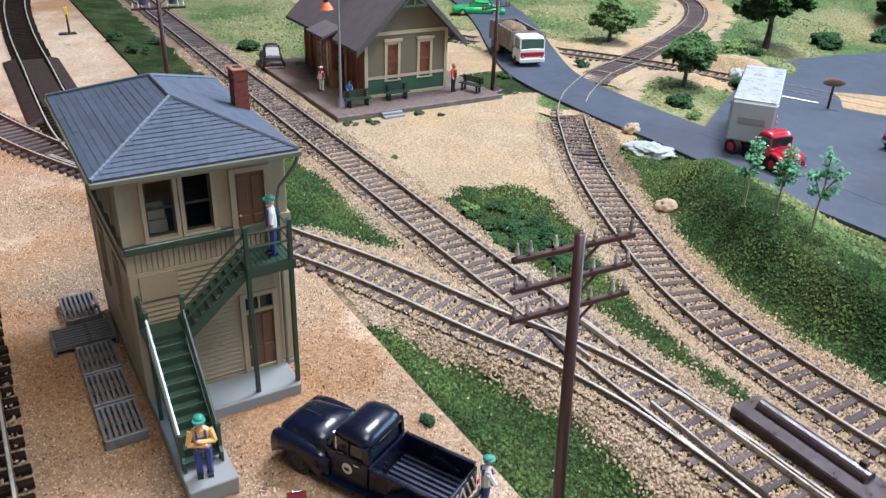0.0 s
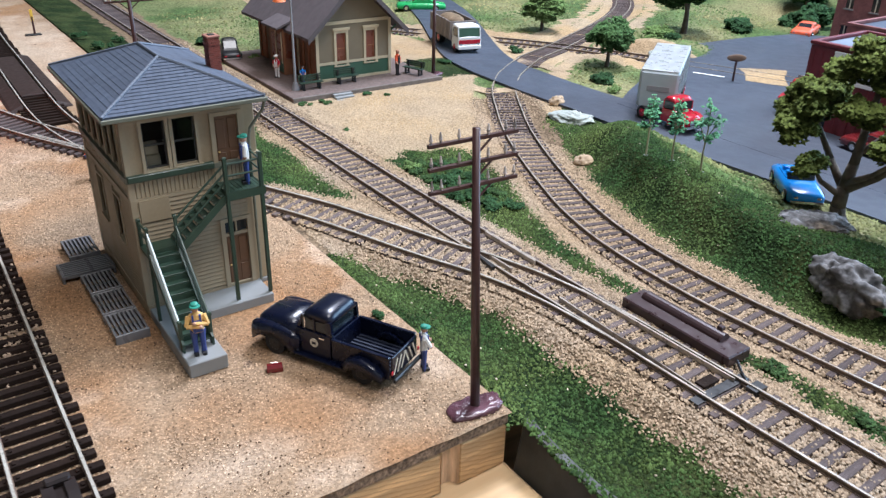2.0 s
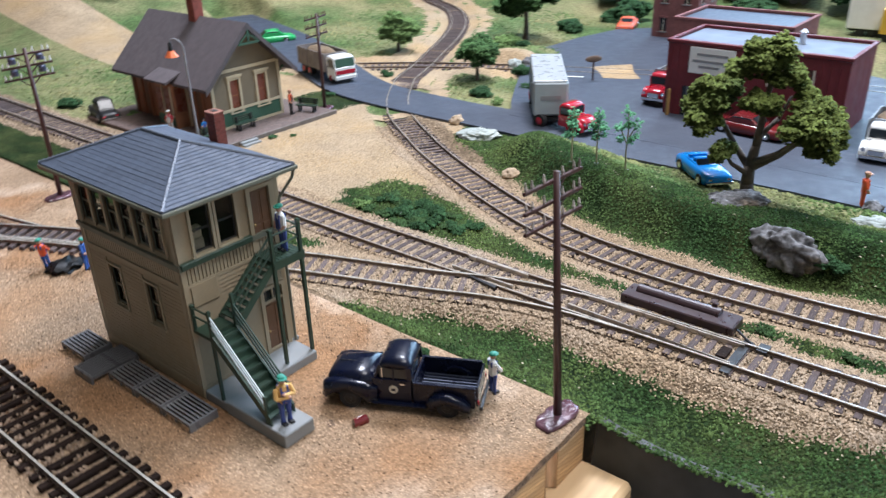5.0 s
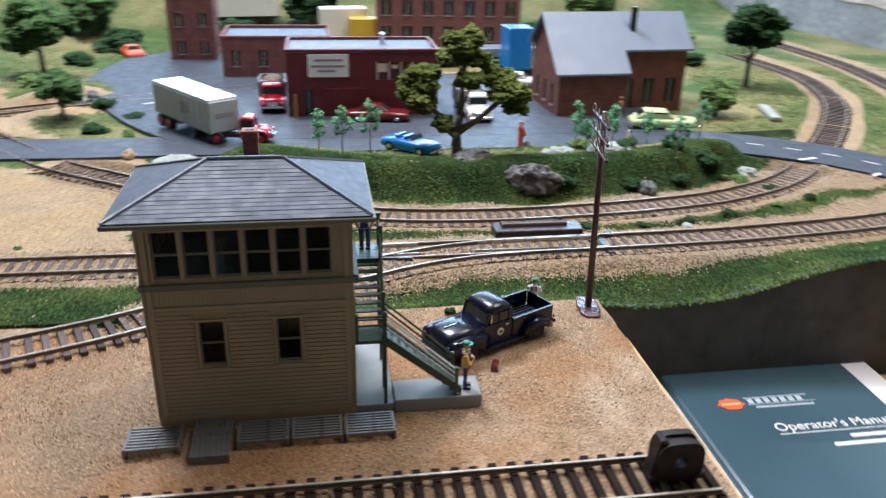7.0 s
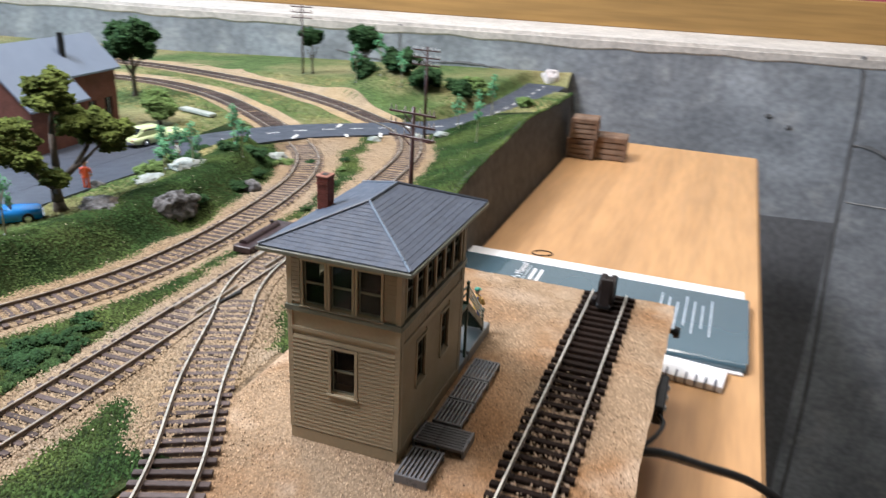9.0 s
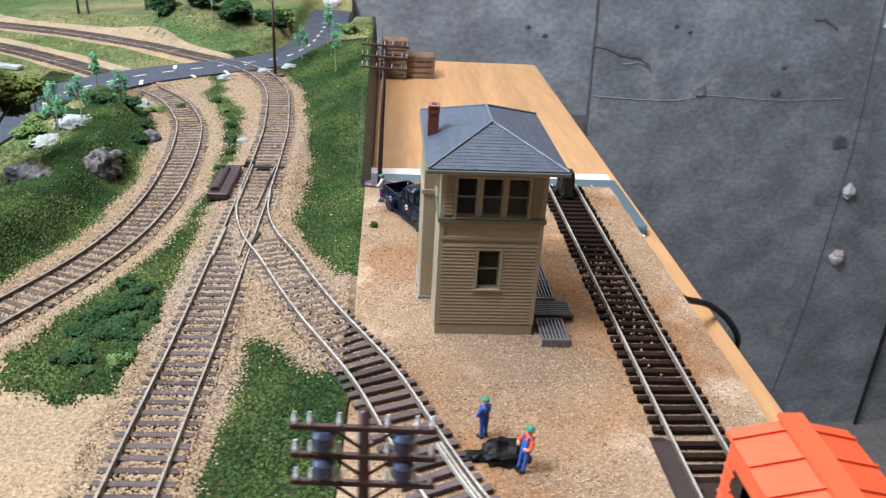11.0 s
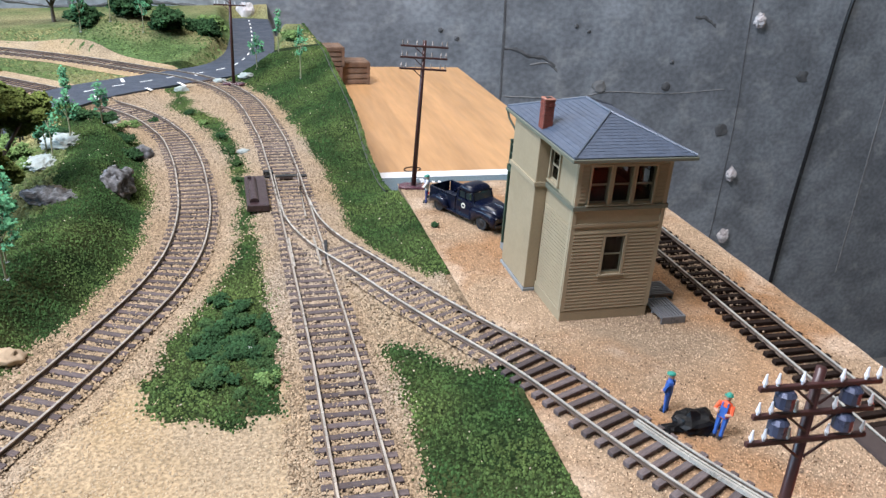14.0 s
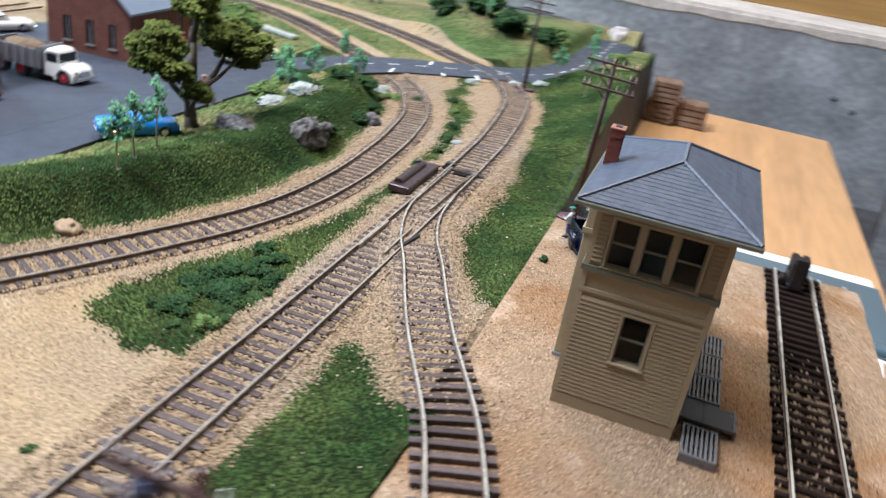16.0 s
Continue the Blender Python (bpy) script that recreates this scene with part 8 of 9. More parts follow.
leaf_mesh("crown", [(4, 26, 51, 14, 11), (1, 35, 44, 9, 8), (6, 20, 58, 8, 6), (0, -2, 79, 13, 11), (-5, 7, 71, 10, 8), (4, -9, 69, 11, 8), (0, -29, 51, 13, 11), (-2, -37, 43, 9, 8), (5, -20, 60, 8, 7), (-11, -4, 56, 10, 7), (-12, 13, 27, 8, 6), (-18, -31, 47, 13, 10), (-10, -38, 38, 9, 8), (-7, 26, 40, 10, 8)], 1500, 0.95, "leaf_olive", bt, 3)


def round_tree(x, y, h, r, m="leaf_green", label="round dark green model tree", trunk=0.45, seed=1):
    t = thing("tree", label, "tree", x, y, g1(x, y) - 0.5, 0, group="model trees")
    bm = bmesh.new()
    limbs(bm, [([(0, 0, -1), (0.5, 0, h * 0.2), (0, 0.5, h * 0.45), (0, 0, h * 0.8)], max(1.4, r * 0.10), 0.6), ([(0.3, 0, h * 0.25), (r * 0.35, r * 0.2, h * 0.5)], r * 0.06, 0.4), ([(0, 0.3, h * 0.3), (-r * 0.4, -r * 0.1, h * 0.55)], r * 0.06, 0.4)])
    part("trunk", bm, "bark", t)
    rr = random.Random(seed)
    cl = [(0, 0, h - r * 0.9, r * 0.8, r * 0.75)]
    for k in range(8):
        a = k * 0.785 + rr.uniform(-0.3, 0.3)
        q = rr.uniform(0.35, 0.62)
        cl.append((r * q * math.cos(a), r * q * math.sin(a), h - r * rr.uniform(0.5, 1.35), r * rr.uniform(0.34, 0.5), r * rr.uniform(0.3, 0.42)))
    leaf_mesh("crown", cl, max(240, 42000 / max(r, 8) ** 1.25), max(0.9, r * 0.05), m, t, seed)
    return t


round_tree(428, 184, 46, 20, "leaf_mid", "round green tree between the road and the crossing", seed=2)
round_tree(606, 250, 82, 36, "leaf_mid", "broad dark green tree on the mound", seed=3)
round_tree(474, 322, 45, 21, "leaf_light", "light olive-green tree beside the crossing track", seed=4)
round_tree(705, 610, 60, 26, "leaf_green", "green tree on the hillside meadow", seed=5)
round_tree(500, -455, 92, 32, "leaf_green", "dark green tree behind the brick house", seed=6)
round_tree(405, -376, 42, 21, "leaf_light", "bushy round tree beside the brick house", seed=7)
round_tree(392, -655, 62, 17, "leaf_green", "dark slender tree near the concrete wall", seed=8)
round_tree(335, -690, 64, 24, "leaf_green", "green tree near the concrete wall", seed=9)
round_tree(545, -330, 70, 28, "leaf_light", "light green tree behind the house", seed=10)
round_tree(900, -20, 80, 40, "leaf_green", "far dark tree behind the brick buildings", seed=11)
round_tree(820, 250, 60, 34, "leaf_mid", "far green tree on the hillside", seed=12)
round_tree(960, 180, 70, 42, "leaf_light", "far light tree on the hillside", seed=13)
round_tree(900, -420, 70, 40, "leaf_light", "far light tree on the hillside", seed=14)
round_tree(820, 420, 60, 30, "leaf_green", "far green tree by the tunnel", seed=15)
round_tree(560, 760, 70, 34, "leaf_green", "far green tree on the meadow", seed=16)
round_tree(380, 700, 60, 30, "leaf_light", "far light tree on the meadow", seed=17)


def sapling(x, y, h, seed, label="thin wire sapling with bright green plastic leaves"):
    t = thing("sapling", label, "sapling", x, y, g1(x, y) - 0.3, seed * 40, group="wire saplings")
    r_ = random.Random(seed)
    bm = bmesh.new()
    limbs(bm, [([(0, 0, -0.5), (0.4, 0.3, h * 0.3), (-0.3, 0.2, h * 0.6), (0.6, 0, h)], 0.55, 0.25), ([(0.2, 0.1, h * 0.42), (3.4, 1.2, h * 0.62), (4.4, 1.6, h * 0.7)], 0.35, 0.2), ([(0, 0.1, h * 0.5), (-3.2, -1.4, h * 0.7), (-3.8, -1.6, h * 0.78)], 0.35, 0.2)])
    part("trunk", bm, "bark_pale", t, "pale wire trunk")
    leaf_mesh("crown", [(0.6, 0, h * 0.92, 5.0, 6.0), (-0.4, 0.4, h * 0.76, 4.6, 5.0), (4.8, 1.6, h * 0.68, 5.0, 5.0), (-4.6, -1.6, h * 0.76, 4.6, 5.2), (3.6, 1.2, h * 0.5, 3.8, 3.6), (-3.0, 1.6, h * 0.54, 3.8, 3.6), (-4.8, -2.0, h * 0.6, 3.4, 3.2)], 420, 0.9, "leaf_bright", t, seed + 50, shell=0.3)
    part("foot", box(-1.2, 1.2, -1.2, 1.2, 0, 0.6, bev=0.2), "grey", t)


for k, (x, y, h) in enumerate(((246, -23, 32), (249, -38, 32), (250, -56, 36), (257, -197, 36), (250, -220, 32), (262, -206, 22), (102, -480, 40), (89, -395, 44), (124, -447, 30), (300, -268, 26), (236, -262, 28), (262, -290, 30), (230, -560, 40), (262, -575, 46), (290, -570, 42))):
    sapling(x, y, h, k)


def shrub(x, y, r, h, m, seed, label="low clumpy green foam shrub", z=None):
    t = thing("shrub", label, "shrub", x, y, (g1(x, y) if x > 52 else -0.5) if z is None else z, 0, group="foam shrubs")
    rr = random.Random(seed)
    cl = [(rr.uniform(-r, r) * 0.6, rr.uniform(-r, r) * 0.6, h * rr.uniform(0.25, 0.6), r * rr.uniform(0.4, 0.62), h * rr.uniform(0.35, 0.5)) for _ in range(6)]
    leaf_mesh("foliage", cl, max(300, 9000 / max(r, 3)), max(0.55, r * 0.075), m, t, seed + 100, shell=0.3)


k = 0
NEAR_SHRUBS = [(152, 30, 9, 5, "leaf_green"), (160, 12, 10, 6, "leaf_green"), (147, 8, 8, 5, "leaf_green"), (168, 26, 7, 4, "leaf_green"), (144, 54, 6, 5, "leaf_light"),
               (160, 46, 9, 4, "leaf_green"), (155, -8, 8, 4, "leaf_green"), (153, -233, 6, 6, "leaf_weed"), (150, -205, 5, 4, "leaf_weed"), (181, -330, 7, 6, "leaf_green"),
               (160, -262, 6, 5, "leaf_green"), (170, -300, 5, 4, "leaf_light"), (149, -172, 5, 3, "leaf_weed"), (49, -76, 3.2, 3.4, "leaf_green"), (71, 404, 9, 9, "leaf_green"),
               (62, 452, 8, 8, "leaf_green"), (90, 440, 7, 6, "leaf_green"), (300, 245, 7, 4, "leaf_green"), (390, 262, 9, 8, "leaf_green"), (350, 290, 6, 6, "leaf_green")]
BANK_SHRUBS = [(392, 150, 12, 8, "leaf_green"), (430, 130, 10, 7, "leaf_green"), (372, 120, 9, 6, "leaf_light"), (470, 160, 11, 9, "leaf_green"), (270, -186, 9, 7, "leaf_light"),
               (283, -215, 11, 9, "leaf_light"), (262, -236, 11, 8, "leaf_green"), (250, -262, 11, 8, "leaf_green"), (296, -250, 12, 10, "leaf_light"), (240, -285, 12, 8, "leaf_green"),
               (292, -288, 12, 9, "leaf_green"), (224, -300, 9, 7, "leaf_light"), (206, -318, 7, 5, "leaf_green"), (215, -180, 9, 7, "leaf_green"), (216, -225, 9, 7, "leaf_green"),
               (222, -262, 9, 7, "leaf_green"), (210, -575, 22, 22, "leaf_green"), (250, -590, 26, 26, "leaf_green"), (290, -590, 24, 22, "leaf_green"), (172, -590, 17, 18, "leaf_green")]
FAR_SHRUBS = [(165, -620, 16, 18, "leaf_light"), (147, 131, 2.6, 1.3, "leaf_weed"), (209, 183, 3, 1.8, "leaf_weed"), (197, 194, 4, 2.6, "leaf_green"), (149, 193, 5, 2.4, "leaf_weed"),
              (162, 190, 6, 2.2, "leaf_weed"), (200, 340, 14, 7, "leaf_green"), (160, 400, 12, 8, "leaf_green"), (170, 330, 8, 5, "leaf_light"), (690, -10, 26, 22, "leaf_green"),
              (820, 60, 34, 30, "leaf_green"), (760, 210, 26, 24, "leaf_green"), (680, 230, 18, 14, "leaf_green"), (850, -330, 30, 26, "leaf_green"), (700, -420, 24, 20, "leaf_green"),
              (760, -500, 26, 20, "leaf_light"), (560, 240, 16, 12, "leaf_light"), (545, 215, 10, 8, "leaf_green"), (620, -460, 20, 14, "leaf_green"), (85, -535, 12, 12, "leaf_light")]
for x, y, r, h, m in NEAR_SHRUBS + BANK_SHRUBS + FAR_SHRUBS:
    k += 1
    shrub(x, y, r, h, m, k)

rs = random.Random(77)
for i in range(26):
    a, q = rs.uniform(0, 2 * math.pi), math.sqrt(rs.random())
    shrub(155 + 15 * q * math.cos(a) + 0.02 * i, 20 + 42 * q * math.sin(a), rs.uniform(4, 7.5), rs.uniform(2.2, 4.6), "leaf_weed" if i % 3 else "leaf_green", 200 + i, "small dark weedy foam shrub between the tracks")


# ---- rocks ----
def rock(x, y, r, h, m, seed, label, flat=0.25, rz=0, thin=0.72, z=None):
    t = thing("rock", label, "rock", x, y, g1(x, y) if z is None else z, rz, group="scenery rocks")
    bm = bmesh.new()
    lump(bm, (0, 0, h * flat), (r, r * thin, h * 0.75), seed=seed, amp=0.3, sub=5 if r > 12 else 4, freq=1.5)
    off = Vector((seed * 2.1, seed * 5.3, 0))
    for v in bm.verts:
        c = v.co / r
        ridge = 0.5 - abs(noise.noise(c * 3.1 + off)) * 1.4
        fine = noise.noise(c * 7.0 + off) * 0.35 + noise.noise(c * 15.0 + off) * 0.16
        n_ = Vector((v.co.x, v.co.y / thin, v.co.z * r / max(h, 1))).normalized()
        cells = noise.voronoi(c * 1.5 + off)[0]
        fine -= 0.45 * max(0.0, 1 - (cells[1] - cells[0]) / 0.1)
        v.co += n_ * (0.16 * r * (ridge * 0.6 + fine)) * Vector((1, 1, min(1, h / r))).length / 1.6
    part("stone", bm, m, t, smooth=True)


rock(219, -156.5, 19, 14, "rock", 3, "large craggy grey plaster boulder in the bank", rz=84, flat=0.0, thin=0.5, z=-1.5)
rock(246, -122, 15, 4, "rock", 5, "flat grey rock ledge below the tree", rz=-50)
rock(284, 74, 15, 5, "rock_pale", 7, "flat pale greenish rock by the road", rz=-60)
rock(301, 107, 6, 6, "pebble", 9, "round tan stone at the road edge")
rock(240, 16, 6.5, 5, "pebble", 11, "round tan stone on the grass bank")
rock(254, -220, 17, 4, "rock_pale", 13, "flat pale slab rock in the garden", rz=-75)
rock(262, -187, 13, 3.5, "rock_pale", 14, "flat pale slab rock in the garden", rz=-70)
rock(210, -232, 8, 8, "rock", 15, "small grey boulder in the bank")
rock(300, -176, 7, 6, "rock", 16, "small grey rock beside the garden")
rock(151, 27, 2.2, 2.4, "rock_pale", 17, "small white stone among the shrubs")
rock(144, -230, 4, 3, "rock_pale", 18, "small pale stones in the weeds")
rock(240, -318, 8, 5, "rock_pale", 19, "pale stone at the crossing")
rock(190, -405, 6, 4, "rock_pale", 20, "pale stone between the tracks")
rock(134, -432, 7, 4, "rock_pale", 21, "pale stone by the telegraph pole")
rock(158, -430, 6, 4, "rock_pale", 26, "pale stone by the telegraph pole")
rock(670, 690, 30, 22, "rock", 22, "big grey rock on the meadow")
rock(495, 188, 8, 8, "rock_pale", 23, "white stone on the mound")
rock(505, 180, 7, 7, "rock", 24, "dark stone on the mound")
rock(70, 170, 5.5, 5, "rock_pale", 27, "pale stone on the turf section")
slab_ = thing("stone_slab", "long thin grey stone slab lying in the grass", "slab", 396, -423, g1(396, -423) + 1.0, -16, group="")
bm = bmesh.new()
bx(bm, -24, 24, -4.5, 4.5, 0, 3.4, bev=0.6)
for v in bm.verts:
    v.co += Vector((noise.noise(v.co * 0.2), noise.noise(v.co * 0.3 + Vector((5, 0, 0))), 0)) * 0.8
part("stone", bm, "rock_pale", slab_)

# ---- buildings ----
def flat_building(name, label, x, y, z, rz, w, d, h, wall_m, roof_m, cols, rows, win=(7, 11), cat="building", parapet=2.4):
    """Flat-roofed brick block: front along local x, facing local -y."""
    b = thing(name, label, cat, x, y, z, rz)
    holes = []
    for r in range(rows):
        for c in range(cols):
            u = -w / 2 + (c + 0.5) * w / cols
            zc = h * (r + 0.5) / rows
            holes.append((u - win[0] / 2, u + win[0] / 2, zc - win[1] / 2, zc + win[1] / 2))
    bm = bmesh.new()
    panel(bm, -w / 2, w / 2, -3, h, holes, lambda a, b_, c, d_: bx(bm, a, b_, -d / 2, -d / 2 + 2, c, d_))
    part("wall", bm, wall_m, b)
    part("wall", box(-w / 2, w / 2, d / 2 - 2, d / 2, -3, h), wall_m, b)
    sh = []
    n2 = max(1, int(cols * d / w))
    for r in range(rows):
        for c in range(n2):
            v = -d / 2 + (c + 0.5) * d / n2
            zc = h * (r + 0.5) / rows
            sh.append((v - win[0] / 2, v + win[0] / 2, zc - win[1] / 2, zc + win[1] / 2))
    for s in (-1, 1):
        bm = bmesh.new()
        panel(bm, -d / 2 + 2, d / 2 - 2, -3, h, sh, lambda a, b_, c, d_: bx(bm, *sorted((s * w / 2, s * (w / 2 - 2))), a, b_, c, d_))
        part("wall", bm, wall_m, b)
        for q in sh:
            wn = part("window", box(*sorted((s * (w / 2 - 1.2), s * (w / 2 - 1.6))), q[0], q[1], q[2], q[3]), "dark_glass", b)
            part("frame", box(*sorted((s * (w / 2 - 0.6), s * (w / 2 - 1.1))), (q[0] + q[1]) / 2 - 0.4, (q[0] + q[1]) / 2 + 0.4, q[2], q[3]), "cream", wn)
            part("sill", box(*sorted((s * (w / 2 + 0.9), s * (w / 2 - 0.5))), q[0] - 0.8, q[1] + 0.8, q[2] - 1.4, q[2] - 0.2), "found", wn)
    for q in holes:
        wn = part("window", box(q[0], q[1], -d / 2 + 1.2, -d / 2 + 1.6, q[2], q[3]), "dark_glass", b)
        part("frame", box((q[0] + q[1]) / 2 - 0.4, (q[0] + q[1]) / 2 + 0.4, -d / 2 + 0.6, -d / 2 + 1.1, q[2], q[3]), "cream", wn)
        part("sill", box(q[0] - 0.8, q[1] + 0.8, -d / 2 - 0.9, -d / 2 + 0.5, q[2] - 1.4, q[2] - 0.2), "found", wn)
        part("lintel", box(q[0] - 0.8, q[1] + 0.8, -d / 2 - 0.5, -d / 2 + 0.5, q[3] + 0.2, q[3] + 1.8), wall_m, wn)
    part("roof", box(-w / 2 + 2, w / 2 - 2, -d / 2 + 2, d / 2 - 2, h - 2, h - 0.6), roof_m, b)
    for a, b_, c, d_ in ((-w / 2 - 0.8, w / 2 + 0.8, -d / 2 - 0.8, -d / 2 + 2.4), (-w / 2 - 0.8, w / 2 + 0.8, d / 2 - 2.4, d / 2 + 0.8), (-w / 2 - 0.8, -w / 2 + 2.4, -d / 2 + 2.4, d / 2 - 2.4), (w / 2 - 2.4, w / 2 + 0.8, -d / 2 + 2.4, d / 2 - 2.4)):
        part("parapet", box(a, b_, c, d_, h + 0.02, h + parapet, bev=0.3), wall_m, b)
    return b


# red workshop with its sign; front faces the tracks
rw = thing("workshop", "deep red flat-roofed workshop with a white sign", "workshop", 427, -62, -10.2, -90)
rw.scale = (0.965, 0.965, 0.985)
RW, RD, RH = 132, 62, 55
bm = bmesh.new()
panel(bm, -RW / 2, RW / 2, -3, RH, [(-52, -44, 0.4, 24), (12, 44, 32, 47)], lambda a, b, c, d: bx(bm, a, b, -3, 0, c, d))
part("wall", bm, "brick_red", rw)
part("wall", box(-RW / 2, -RW / 2 + 2, 0, RD, -3, RH), "brick_red", rw)
part("wall", box(RW / 2 - 2, RW / 2, 0, RD, -3, RH), "brick_red", rw)
part("wall", box(-RW / 2, RW / 2, RD, RD + 2, -3, RH), "brick_red", rw)
part("roof", box(-RW / 2 + 2, RW / 2 - 2, 0.2, RD, RH - 1.4, RH + 0.4), "roof_grey", rw, "dull grey flat roof")
for a, b, c, d in ((-RW / 2 - 1, RW / 2 + 1, -4, 0.6), (-RW / 2 - 1, RW / 2 + 1, RD, RD + 3), (-RW / 2 - 1, -RW / 2 + 2, 0.6, RD), (RW / 2 - 2, RW / 2 + 1, 0.6, RD)):
    part("parapet", box(a, b, c, d, RH + 0.5, RH + 3, bev=0.4), "brick_red", rw)
for i in range(22):
    u = -RW / 2 + 3 + i * 6.1
    if not (-53 < u < -43 or 11 < u < 45):
        part("wall_rib", box(u, u + 0.7, -3.4, -3.0, 0, RH - 2), "brick_red", rw)
dr = part("door", box(-52, -44, -2.0, -1.4, 0.4, 24), "dark_glass", rw)
part("door_frame", box(-48.3, -47.7, -2.4, -2.0, 0.4, 24), "grey", dr)
for i in range(6):
    part("garage_panel", box(-34 + i * 6.2, -28.6 + i * 6.2, -3.9, -3.05, 0.4, 25, bev=0.2), "brick_red", rw)
wn = part("window", box(12, 44, -2.0, -1.4, 32, 47), "brown_pane", rw, "wide brown-tinted window")
# Cream plates stand in for light showing in the window.
part("notice", box(13.0, 21.0, -2.3, -2.05, 38.4, 45.6), "paper", wn, "cream plate standing in for light in the window")
part("notice", box(25.4, 30.2, -2.3, -2.05, 41.2, 44.4), "paper", wn, "cream plate standing in for light in the window")
for u in (12, 22.3, 33, 43):
    part("mullion", box(u - 0.5, u + 0.8, -3.4, -2.0, 32, 47), "cream", wn)
# Cream panel added in place of a lit room behind the pane.
part("lit_room", box(13, 43, 8, 9, 30, 48), "paper", wn)
sg = part("sign", box(-48, -13, -4.2, -3.4, 34.6, 54.0, bev=0.3), "white", rw, "white sign with grey bars of print")
for zz, a, b in ((48, -42, -18), (43, -45, -16), (39, -40, -24)):
    part("sign_bar", box(a, b, -4.5, -4.22, zz, zz + 1.8), "grey", sg)
bm = bmesh.new()
cyl(bm, (20, 40, RH), (20, 40, RH + 9), 2.2, 2.2, 10)
cyl(bm, (20, 40, RH + 9), (20, 40, RH + 11), 3.2, 1.0, 10)
part("roof_vent", bm, "silver", rw)
bm = bmesh.new()
cyl(bm, (-60, -8, 0), (-60, -8, 21), 1.6, 1.4, 10)
part("marker_post", bm, "plank_wood", rw, "thin ochre post by the door")

flat_building("brick_shop", "low mauve brick shop with slate flat roof", 630, 17, -11, -90, 110, 76, 40, "brick_mauve", "slate", 4, 1, (8, 16))
flat_building("brick_tower", "tall mauve brick mill tower", 710, 113, -11, -90, 50, 50, 120, "brick_mauve", "slate", 2, 4, (8, 14))
flat_building("brick_warehouse", "large mauve brick warehouse with rows of windows", 815, -194, -11, -94, 184, 80, 95, "brick_mauve", "roof_blue", 7, 3, (12, 18))

# brick house with a long pale roof
hs = thing("brick_house", "brown brick house with long pale grey gable roof", "house", 458, -290, -9.6, 4)
HX0, HX1, HY0, HY1 = -27.0, 27.0, -64.0, 64.0
HW_, HR = 56.0, 81.0
LOW = -45.0
sl = (HR - HW_) / HX1
GW = [(-33, -27, 8, 26), (-14, -7, 8, 26), (6, 13, 8, 26)]
bm = bmesh.new()
panel(bm, LOW, HX1, -6, 36, GW, lambda a, b, c, d: bx(bm, a, b, HY1 - 2, HY1, c, d))
loft(bm, [[(LOW, v, 36), (HX1, v, 36), (HX1, v, HW_), (0, v, HR), (LOW, v, HR + sl * LOW)] for v in (HY1, HY1 - 2)])
part("wall", bm, "brick_house", hs)
for h in GW:
    wn = part("window", box(h[0], h[1], HY1 - 1.5, HY1 - 1.2, h[2], h[3]), "dark_glass", hs)
    part("frame", box((h[0] + h[1]) / 2 - 0.4, (h[0] + h[1]) / 2 + 0.4, HY1 - 1.1, HY1 - 0.6, h[2], h[3]), "found", wn)
    part("sill", box(h[0] - 0.8, h[1] + 0.8, HY1 - 0.5, HY1 + 0.9, h[2] - 1.4, h[2] - 0.2), "found", wn)
bm = bmesh.new()
bx(bm, HX0, HX1, HY0, HY0 + 2, -6, HW_)
loft(bm, [[(HX0, v, HW_), (HX1, v, HW_), (0, v, HR)] for v in (HY0, HY0 + 2)])
part("wall", bm, "brick_house", hs)
FW = [(-56, -46, 6, 28), (-34, -24, 6, 28), (-14, -6, 0, 28)]
bm = bmesh.new()
panel(bm, HY0 + 2, 0, -6, HW_, FW, lambda a, b, c, d: bx(bm, HX0, HX0 + 2, a, b, c, d))
part("wall", bm, "brick_house", hs)
for h in FW:
    wn = part("window", box(HX0 + 1.2, HX0 + 1.5, h[0], h[1], h[2], h[3]), "dark_glass", hs)
    part("frame", box(HX0 - 0.3, HX0 + 0.3, (h[0] + h[1]) / 2 - 0.5, (h[0] + h[1]) / 2 + 0.5, h[2], h[3]), "found", wn)
part("wall", box(HX1 - 2, HX1, HY0 + 2, HY1 - 2, -6, HW_), "brick_house", hs)
part("porch_wall", box(LOW, LOW + 2, 2, HY1 - 2, -6, HR + sl * LOW), "brick_house", hs)
bm = bmesh.new()
bx(bm, LOW, HX0, 0, 2, -6, HR + sl * LOW)
loft(bm, [[(LOW, v, HR + sl * LOW), (HX0, v, HR + sl * LOW), (HX0, v, HW_)] for v in (0, 2)])
part("porch_wall", bm, "brick_house", hs)


def roof_wing(edge, y0, y1, name, parent, label=""):
    """One slope from the ridge down to the given eave line."""
    bm = bmesh.new()
    drop = HR - sl * abs(edge)
    prof = [(0, HR + 0.3), (edge, drop + 0.3), (edge, drop + 2.0), (0, HR + 2.4)]
    loft(bm, [[(a, y0, c) for a, c in prof], [(a, y1, c) for a, c in prof]])
    return part(name, bm, "roof_blue", parent, label)


rf2 = roof_wing(HX1 + 5, HY0 - 4, HY1 + 4, "roof", hs, "pale grey gable roof")
roof_wing(HX0 - 4, HY0 - 4, -1, "roof_slope", rf2)
roof_wing(LOW - 4, -1, HY1 + 4, "roof_slope", rf2)
bm = bmesh.new()
cyl(bm, (-14, -14, HR - 20), (-14, -14, HR + 8), 3.0, 2.8, 10)
part("stove_pipe", bm, "black", hs)

